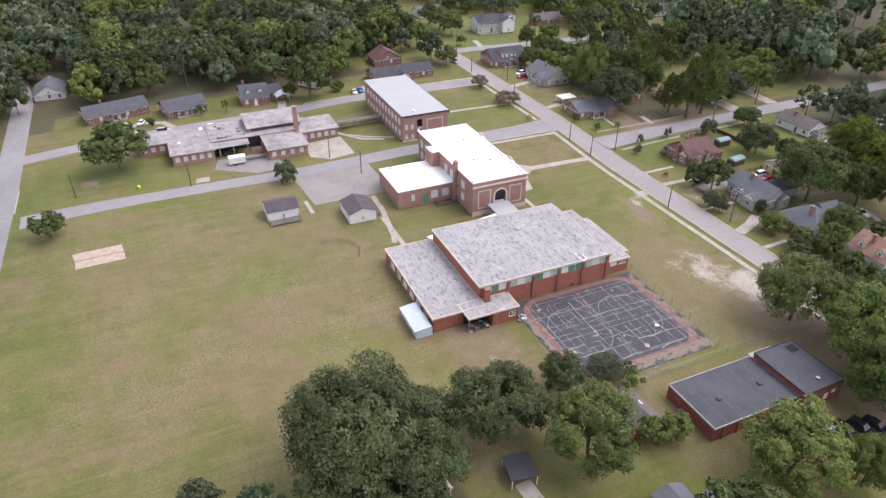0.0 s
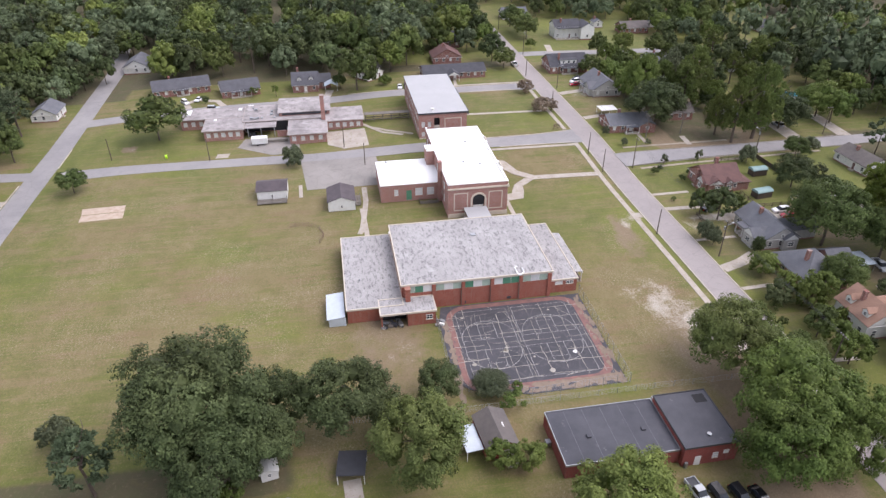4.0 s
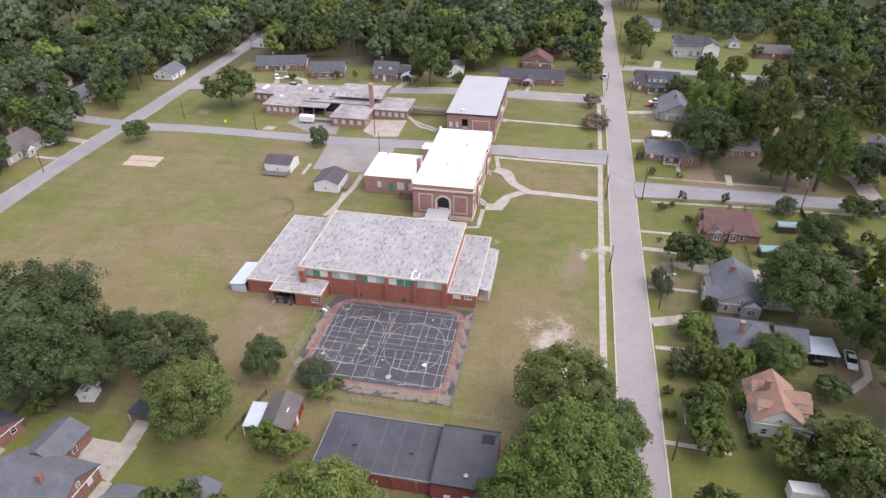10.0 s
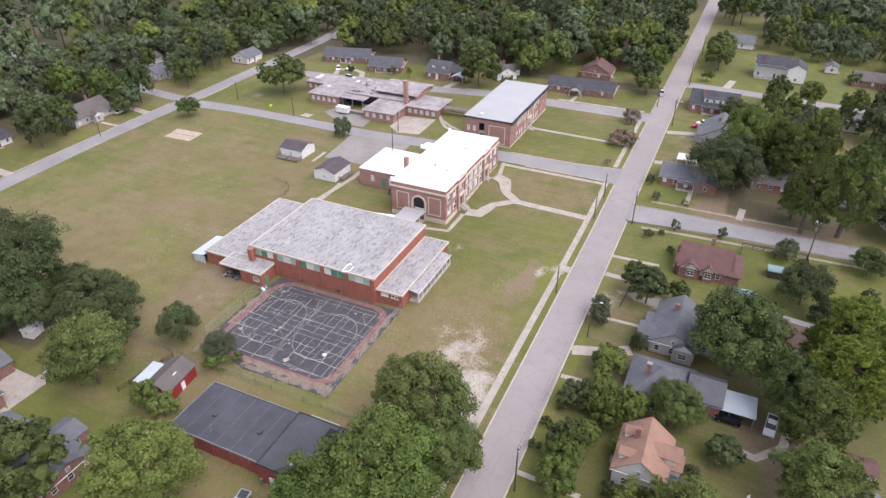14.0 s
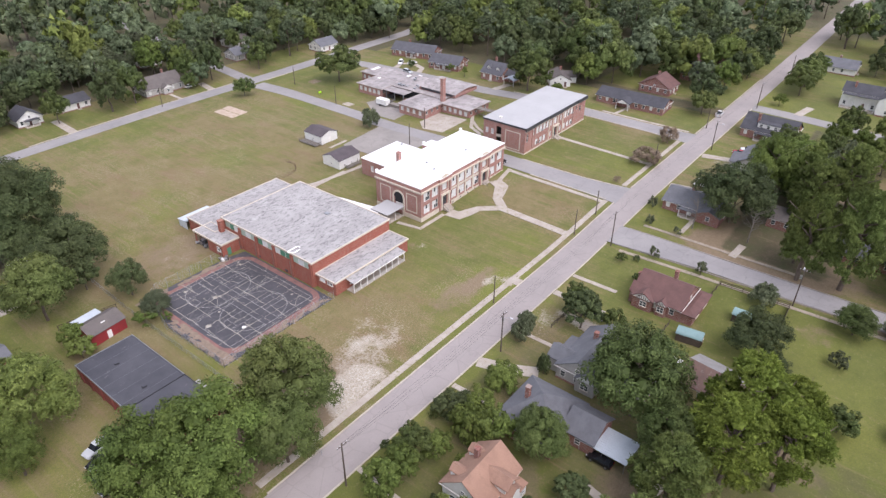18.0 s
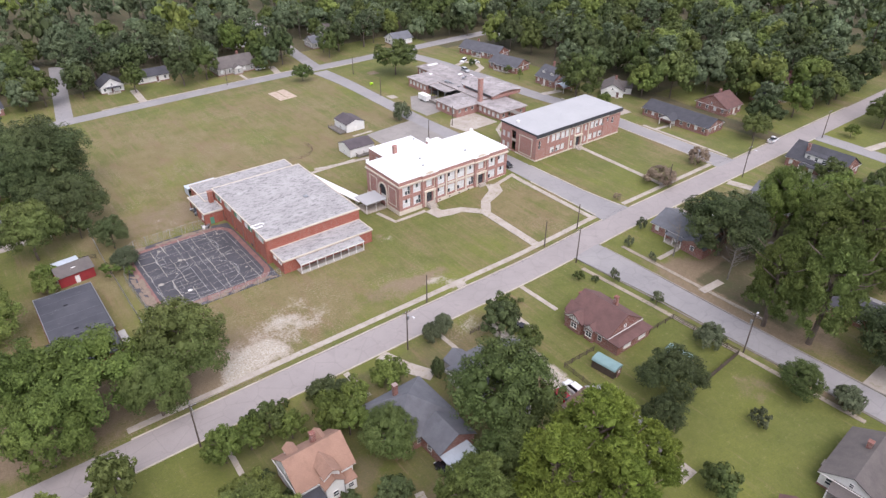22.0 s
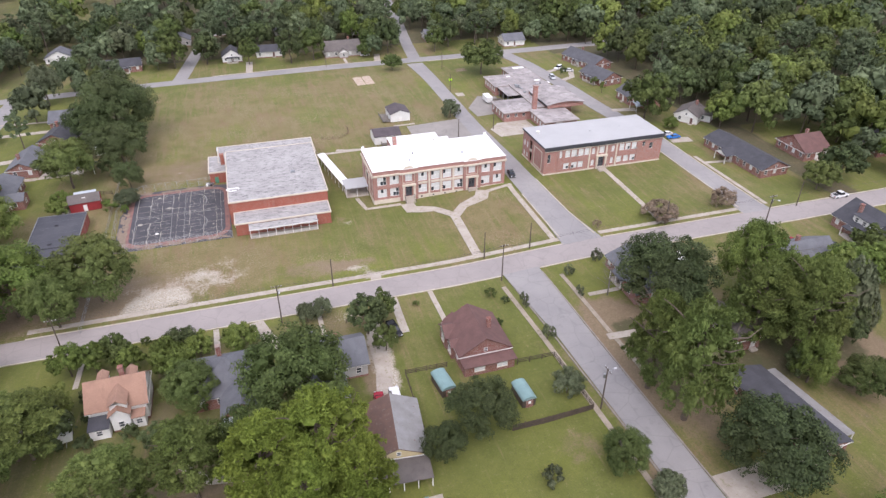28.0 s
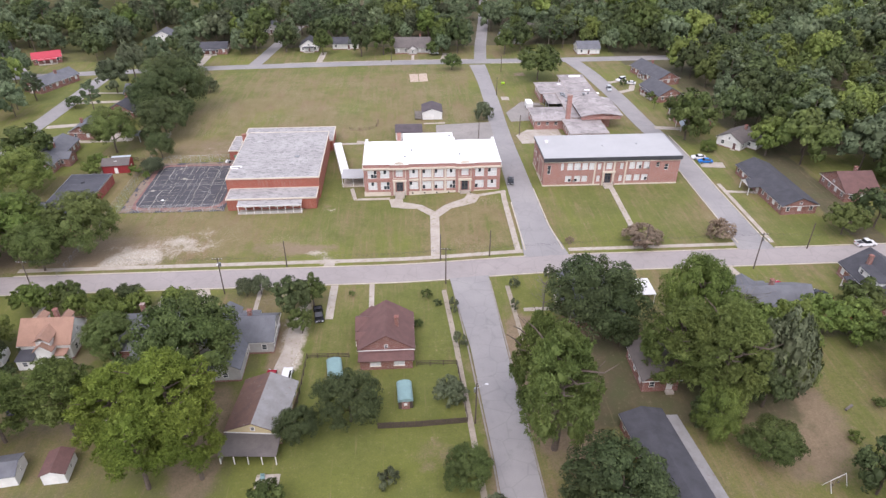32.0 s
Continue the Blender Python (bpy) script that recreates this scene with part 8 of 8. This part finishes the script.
# single trees: x, y, crown radius, height, kind, level
SINGLE = [
    (181, -187.5, 7.4, 28.5, "pine", "near"), (179, -178.5, 5.8, 24, "pine", "near"), (186, -176, 4.6, 16, "pine", "near"), (195.4, -156.8, 9.4, 17.2, "dark", "near"), (215.5, -160.5, 6.6, 20.5, "light", "near"),
    (206.6, -173.5, 7.2, 21, "pine", "near"), (212.6, -180.5, 7.0, 25, "pine", "near"), (217.5, -170, 6.2, 18, "pine", "near"), (209.6, -186.4, 4.3, 12, "light", "near"), (187.6, -202, 8.8, 13, "dark", "near"), (217, -192.4, 4.8, 8.5, "oak", "near"),
    (225.5, -177, 5.6, 18, "grey", "mid"), (318, -144.5, 6.2, 12, "oak", "mid"), (331, -143.5, 6.6, 12, "oak", "mid"), (345, -143, 5.5, 11, "oak", "mid"), (262, -176, 3.4, 7, "light", "mid"), (256, -184, 3.6, 7.5, "light", "mid"), (264, -188, 3.2, 7, "light", "mid"),
    (270, -180, 3.4, 7, "light", "mid"), (325, -200, 3.4, 5, "light", "mid"), (189.6, -224.0, 6.6, 13.5, "light", "mid"), (407, -144, 7.5, 22, "dark", "mid"), (352, -119.5, 8, 17, "dark", "mid"), (336, -119.5, 7, 14, "dark", "mid"), (318, -119, 6, 13, "dark", "mid"), (300, -141.5, 2.8, 5, "light", "mid"),
    (69.5, -17, 12.2, 23.5, "dark", "huge"), (72, -40.6, 8.6, 14.8, "dark", "near"), (61, -20, 7, 16, "dark", "near"), (74, -29, 5.5, 11.5, "dark", "near"), (58.8, -52.6, 8.2, 16, "oak", "near"),
    (75.6, -58.4, 4.3, 9, "dark", "near"), (75.6, -68.5, 3.6, 4.4, "grey", "near"), (75.2, -73.5, 1.4, 2.4, "lightbush", "small"), (71.2, -71.5, 2.6, 3.6, "light", "small"), (75.5, 8.5, 3.6, 6, "grey", "mid"), (91.5, -149.5, 3.8, 8, "light", "mid"), (94.8, -157.5, 5.2, 9.6, "oak", "near"), (76, -142, 3.4, 7, "light", "mid"), (80.2, -141, 3.4, 7.5, "oak", "mid"), (222, -180, 5, 13, "dark", "mid"), (224, -168, 5.5, 15, "light", "mid"), (228, -177, 4.5, 12, "oak", "mid"), (209, -185, 3.5, 8, "dark", "mid"),
    (42.8, -81.5, 8.6, 14.5, "light", "near"), (37, -92, 4.6, 11, "light", "near"), (74.2, -116.8, 8.9, 16.5, "oak", "near"), (57, -117.5, 9.8, 17.5, "light", "near"), (48.5, -112.5, 7.6, 15.5, "light", "near"), (48, -125, 7, 15, "light", "near"), (66.5, -124.5, 6, 13, "oak", "near"),
    (130.4, -146.2, 4.6, 10, "dark", "near"), (134.5, -143, 3.2, 8, "oak", "near"), (113.4, -166, 10.2, 18.5, "oak", "near"), (105, -176, 6, 14, "oak", "near"), 
    (116.2, -184, 7.4, 23, "brightpine", "near"), (107.6, -184, 7.4, 20, "brightpine", "near"), (112.5, -191.5, 6.6, 18.5, "brightpine", "near"), (120.8, -190, 5.8, 18, "brightpine", "near"), (133, -197, 3.2, 5.6, "oak", "mid"), (95.6, -179, 6.2, 18, "pine", "near"), (145, -178.6, 6.0, 10.5, "dark", "near"), (136, -183, 4, 8, "dark", "near"),
    
    (231, -169, 5.5, 15, "light", "mid"), (249.5, -165, 4, 8, "light", "mid"), (252, -178, 4.5, 9, "light", "mid"), (234.7, -188.8, 1.4, 1.8, "lightbush", "small"), (244, -181.5, 1.5, 2, "bush", "small"), (231.6, -200, 5, 11, "dark", "mid"), 
    (165, -193.5, 4.3, 7, "oak", "near"), (152, -193, 2, 3.6, "grey", "small"), (215.5, 17.5, 9.6, 15, "oak", "near"), (178.8, 35.4, 4.6, 7.4, "oak", "mid"), (186.2, -29.3, 3.8, 6.6, "grey", "mid"),
    (254.8, -54, 8.2, 18, "oak", "near"), (217, -122.3, 5.0, 4.6, "brown", "mid"), (238.6, -121.4, 3.4, 5.0, "brown", "mid"), (92.8, -139.8, 3.4, 5, "dark", "mid"), (112.9, -147.4, 1.5, 4.6, "darkbush", "mid"), (104.2, -143.2, 3.6, 5.6, "lightbush", "mid"),
    (121.7, -137.6, 2.4, 5, "grey", "mid"), (118.5, -138.3, 2.2, 4.8, "grey", "mid"), (70.8, -154, 3.6, 8, "light", "mid"), (71.4, -142, 3.4, 7.5, "light", "mid"), (82.9, -144, 2.8, 6, "light", "mid"), (83.7, -149.4, 1.6, 4, "lightbush", "mid"), (71.8, -161.5, 4, 9, "dark", "mid"), (75.3, -150, 1.5, 2.4, "darkbush", "small"), (76.6, -155.8, 1.5, 2.6, "darkbush", "small"), (84, -162, 1.8, 2.4, "darkbush", "small"), (76.4, -162.8, 1.8, 2.6, "darkbush", "small"), (90.3, -138, 1.5, 2.2, "bush", "small"), (85, -136.2, 1.3, 2, "bush", "small"), (78.8, -136, 1.3, 2, "darkbush", "small"), (168.9, -201, 3.2, 4.5, "grey", "mid"), (58.3, -22, 2.4, 5, "light", "mid"), (136, 62.4, 6.2, 15.5, "dark", "mid"), (147, 64.5, 5.6, 14.5, "oak", "mid"), (171, 62.5, 3.2, 7, "oak", "mid"), (83.7, 70, 6.2, 14.5, "oak", "mid"), (98, 72, 6.2, 15, "dark", "mid"), (117, 66, 4.6, 12, "oak", "mid"), (207, 62, 5, 12, "oak", "mid"), (216, 68.6, 6, 14, "dark", "mid"), (176, 70, 5.5, 14, "oak", "mid"), (55, 47, 4, 9, "oak", "mid"), (90, -146, 3.8, 7.5, "lightbush", "mid"),
    (96, -143.6, 3, 6, "light", "mid"), (89.5, -166.5, 3.4, 5.4, "dark", "mid"), (68.5, -162.5, 7.4, 14.5, "pine", "near"), (62, -172, 7.5, 16, "pine", "near"), (66, -162, 6, 13, "oak", "mid"), (84, -180, 7, 15, "pine", "near"), (133, -152.5, 2.8, 6.5, "oak", "mid"),
    (160.3, -141.5, 1.7, 2.2, "bush", "small"), (162.8, -144.5, 1.0, 1.6, "darkbush", "small"), (166.3, -147.5, 1.4, 3.5, "grey", "small"), (166.6, -159.5, 1.6, 4, "grey", "small"), (163.5, -175, 3.2, 5.5, "grey", "mid"), (180, -148, 1.2, 2.5, "grey", "small"),
    (181, -140, 1.4, 3, "grey", "small"), (190, -136.8, 1.6, 3.6, "grey", "small"), (198.5, -121.8, 1.4, 1.8, "brown", "small"), (196, -222.8, 8, 13, "light", "near"), (200, -162, 4, 7, "dark", "mid"), (219, -166, 4.5, 8, "dark", "mid"), (226, -175, 4, 7, "oak", "mid"), (250, -161.5, 4.5, 9, "light", "mid"), (243, -160, 4.6, 9.5, "light", "mid"), (234, -163, 5, 10, "light", "mid"), (226, -159, 4.6, 10, "light", "mid"), (260, -47, 3, 6, "oak", "mid"), (258, -66, 2.8, 4, "lightbush", "mid"),
    (255, -156, 5, 9, "oak", "mid"), (143, -139.5, 0.9, 1.3, "bush", "small"), (155, -148, 1.2, 1.8, "bush", "small"), (158.2, -152, 1.2, 1.8, "bush", "small"), (96, -159, 2.0, 3, "bush", "small"),
    (66, -26, 6.5, 12, "dark", "near"), (57.5, -71, 2.8, 5, "light", "mid"), (35, -62, 7.5, 14, "oak", "mid"), (27, -8, 3.5, 5, "dark", "mid"),
    (250.6, 6.5, 1.8, 3.4, "darkbush", "small"), (256, -12, 2.4, 4, "oak", "small"), (255, -21, 1.6, 5, "light", "small"), (149, 66.5, 2, 3, "lightbush", "small"),
]
for x, y, r, h, kind, level in SINGLE:
    if level == "near" and not (x < 126 or y < -150 and x < 222):
        level = "mid"
    tree(x, y, r, h, kind, level, base=0.2 * h if kind == "pine" and x > 176 and y < -150 else None)

for x, y, h in ((186, -150, 9), (224, -162, 14), (188, -164, 10)):
    t = thing("dead_tree", x, y, "bare pale dead tree with thin branches", "tree", "dead trees", TREE_RNG.uniform(0, 360))
    bm = bmesh.new()
    tube(bm, (0, 0, -0.3), (0.1, 0.1, h * 0.5), 0.2, 0.13, 7)
    tube(bm, (0.1, 0.1, h * 0.5), (-0.1, 0.2, h), 0.13, 0.03, 6)
    for i in range(26):
        z, a, l = h * TREE_RNG.uniform(0.3, 0.9), TREE_RNG.uniform(0, 6.28), h * TREE_RNG.uniform(0.12, 0.3)
        q = Vector((math.cos(a) * l, math.sin(a) * l, z + l * 0.7))
        tube(bm, (0.05, 0.1, z), q, 0.06, 0.025, 4)
        for k in (-0.7, 0.5):
            tube(bm, q, q + Vector((math.cos(a + k) * l * 0.5, math.sin(a + k) * l * 0.5, l * 0.35)), 0.025, 0.012, 3)
    part("trunk", bm, WOOD_GREY, t)

# clearings, houses and roads that stay free of scattered trees: x0, x1, y0, y1
KEEP = [(174, 226, -204, -134), (184, 226, -236, -206), (222, 252, -208, -160), (255, 300, -166, -134), (300, 352, -212, -136), (352, 420, -160, -136), (266, 279, -252, -206), (214, 229, -229, -216),
        (68, 258, -137, 58), (255, 274, -112, -78), (258, 280, -72, -50), (254, 272, -44, -24), (252, 276, -16, 32), (60, 168, -215, -134), (188, 206, -157, -137), (225, 248, -161, -134), (256, 276, -160, -134), (307, 336, -185, -150),
        (150, 173, 58, 80), (119, 136, 60, 86), (104, 116, 60, 83), (50, 72, 58, 82), (24, 40, 60, 104), (-26, 0, 42, 73), (-2, 16, 5, 38), (41, 58, -24, 14), (38, 54, -68, -46), (38, 60, -46, -24), (-15, 0, -40, -16),
        (12, 33, -130, 60), (166, 180, -340, -134), (286, 296, -340, -130), (188, 214, 58, 62), (192, 202, 50, 130), (84, 95, 48, 120), (194, 216, -206, -178), (205, 222, 78, 90), (243, 255, 58, 70), (280, 700, -136, -124), (176, 205, -149, -134),
        (178, 200, -206, -198), (215, 230, -236, -222), (150, 164, -218, -204), (-400, 90, -138, -124), (36, 74, -122, -60), (176, 292, -146, -134), (274, 292, -134, -90), (262, 275, -200, -184), (325, 333, -218, -198), (74, 105, -215, -134), (298, 314, 34, 50)]


def free(x, y, r):
    return not any(a - r * 0.5 < x < b + r * 0.5 and c - r * 0.5 < y < d + r * 0.5 for a, b, c, d in KEEP)


JOINED = []


def scatter(n, x0, x1, y0, y1, kinds, rmin, rmax, gap=0.85, seed=0, single=0):
    """Trees at random in a rectangle; the first few are single things, the rest go into the joined woods."""
    rng = random.Random(seed)
    done = 0
    for _ in range(n * 14):
        if done >= n:
            return
        x, y, r = rng.uniform(x0, x1), rng.uniform(y0, y1), rng.uniform(rmin, rmax)
        if not free(x, y, r) or any((x - a) ** 2 + (y - b) ** 2 < (gap * (r + c)) ** 2 for a, b, c in PLANTED):
            continue
        k = rng.choice(kinds)
        h = r * (rng.uniform(2.3, 3.0) if k in ("pine", "farpine") else rng.uniform(1.7, 2.3)) + 2
        if done < single:
            tree(x, y, r, h, k, "mid", "woodland trees")
        else:
            JOINED.append((x, y, r, h, k, 1))
            PLANTED.append((x, y, r))
        done += 1


# far and farpine crowns bring the painted haze into the woods
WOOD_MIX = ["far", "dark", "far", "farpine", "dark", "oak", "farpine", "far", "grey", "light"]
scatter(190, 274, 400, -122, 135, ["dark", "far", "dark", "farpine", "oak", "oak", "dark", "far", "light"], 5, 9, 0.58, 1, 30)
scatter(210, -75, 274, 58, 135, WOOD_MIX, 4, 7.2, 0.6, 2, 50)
for x, y, r, h, k in ((66, -25, 6.5, 12.5, "dark"), (60, 24, 6, 13, "dark"), (70, -48, 3.5, 8, "dark"), (272, -121, 5, 9, "oak"), (283, -118, 6, 12, "dark"), (58, -66.5, 3, 6, "light"), (276, -70, 6, 13, "light"), (283, -63, 6.5, 14, "oak")):
    tree(x, y, r, h, k, "mid")
scatter(80, -70, 75, -130, 60, WOOD_MIX, 4, 7, 0.8, 3, 35)
scatter(24, 178, 262, -245, -136, ["oak", "dark", "pine", "light", "oak"], 4, 6.5, 0.72, 4, 20)
scatter(44, 232, 305, -248, -134, ["oak", "light", "far", "oak", "dark"], 3.2, 6.2, 0.85, 8, 30)
scatter(20, 20, 105, -215, -134, ["oak", "light", "pine", "oak"], 3.5, 6, 0.75, 5, 12)
scatter(95, 296, 420, -250, -134, ["oak", "light", "far", "oak", "dark"], 3.4, 7.2, 0.8, 6, 40)
scatter(22, 105, 176, -245, -216, WOOD_MIX, 3.5, 6, 0.8, 7, 6)
scatter(34, 180, 300, -320, -246, ["oak", "light", "far", "oak", "dark"], 4.5, 7.5, 0.8, 9, 6)


def woods():
    """Woodland that stands too dense to count, as one mass of crowns."""
    rng = np.random.default_rng(12)
    style = {"oak": "oak", "dark": "oak", "pine": "pine", "light": "oak", "grey": "oak", "far": "oak", "farpine": "pine"}
    near = {k: [leaf_cloud(200 + i + 7 * j, 18, 7, 1350, 0.085, v) for i in range(3)] for j, (k, v) in enumerate(style.items())}
    far = {k: [leaf_cloud(300 + i + 7 * j, 12, 4, 330, 0.16, v) for i in range(2)] for j, (k, v) in enumerate(style.items())}
    rows = list(JOINED)
    while len(rows) < len(JOINED) + 900:
        x, y = rng.uniform(-190, 540), rng.uniform(-480, 290)
        if y < -140 and x < -20 - 0.55 * y or -75 < x < 405 and -248 < y < 135 or abs(y + 130) < 8 or abs(x - 291) < 6 and y < 0 or abs(x - 176) < 6 and y < 0:
            continue
        r = rng.uniform(5.5, 9.5)
        # mostly crowns with haze in the leaf colour
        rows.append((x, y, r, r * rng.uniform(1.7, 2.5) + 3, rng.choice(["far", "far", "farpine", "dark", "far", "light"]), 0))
    by = {}
    for x, y, r, h, k, lod in rows:
        V, F, L = (near if lod else far)[k][rng.integers(3 if lod else 2)]
        a = rng.uniform(0, 6.28)
        R = np.array([[math.cos(a), -math.sin(a), 0], [math.sin(a), math.cos(a), 0], [0, 0, 1]])
        b = (0.36 if style[k] == "pine" else 0.16) * h
        S, O = np.array([r, r, h - b]), np.array([x, y, land(x, y) + b])
        vs, fs, base, stems, tones = by.setdefault(k, ([], [], [0], [], []))
        vs.append((V @ R.T) * S + O)
        fs.append(F + base[0])
        tone = rng.uniform(-0.24, 0.28)
        tones.append(np.full(len(V) + len(L[::1 if lod else 3]) * len(ICO_V), tone))
        base[0] += len(V)
        for lx, ly, lz, s in L[::1 if lod else 3]:
            q = s * (0.8 if lod else 1.1)
            vs.append(((ICO_V * np.array([q, q, q * 0.8 / ASPECT[style[k]]]) * rng.uniform(0.8, 1.15, (len(ICO_V), 1)) + np.array([lx, ly, lz])) @ R.T) * S + O)
            fs.append(np.array(ICO_F) + base[0])
            base[0] += len(ICO_V)
        stems.append((x, y, h, r))
    for k, (vs, fs, base, stems, tones) in by.items():
        faces = [tuple(f) for block in fs for f in block.tolist()]
        green = len(faces)
        for x, y, h, r in stems:
            z, w = land(x, y) - 0.3, 0.018 * h
            ring = [(x + w * c, y + w * d, z) for c, d in ((1, 0), (-0.5, 0.87), (-0.5, -0.87))] + [(x + w * 0.4 * c, y + w * 0.4 * d, z + h * 0.8) for c, d in ((1, 0), (-0.5, 0.87), (-0.5, -0.87))]
            vs.append(np.array(ring))
            o = base[0]
            faces += [(o, o + 1, o + 4, o + 3), (o + 1, o + 2, o + 5, o + 4), (o + 2, o, o + 3, o + 5)]
            base[0] += 6
        me = bpy.data.meshes.new("woods")
        me.from_pydata(np.concatenate(vs).tolist(), [], faces)
        me.materials.append(KINDS[k][1])
        me.materials.append(BARK)
        index = np.zeros(len(faces), dtype=np.int32)
        index[green:] = 1
        me.polygons.foreach_set("material_index", index)
        at = me.attributes.new("tone", "FLOAT", "POINT")
        tone = np.zeros(len(me.vertices), dtype=np.float32)
        crowns = np.concatenate(tones)
        tone[:len(crowns)] = crowns
        at.data.foreach_set("value", tone)
        tagged(new("woods", me), {"pine": "dense stand of tall pines among houses", "farpine": "tall pines far behind the houses, haze painted in as blue-green", "light": "yellow-green woodland trees among houses", "grey": "grey-green woodland trees among houses"}.get(k, "dense dark green woodland round the place"), "woods", kind="stuff")


woods()
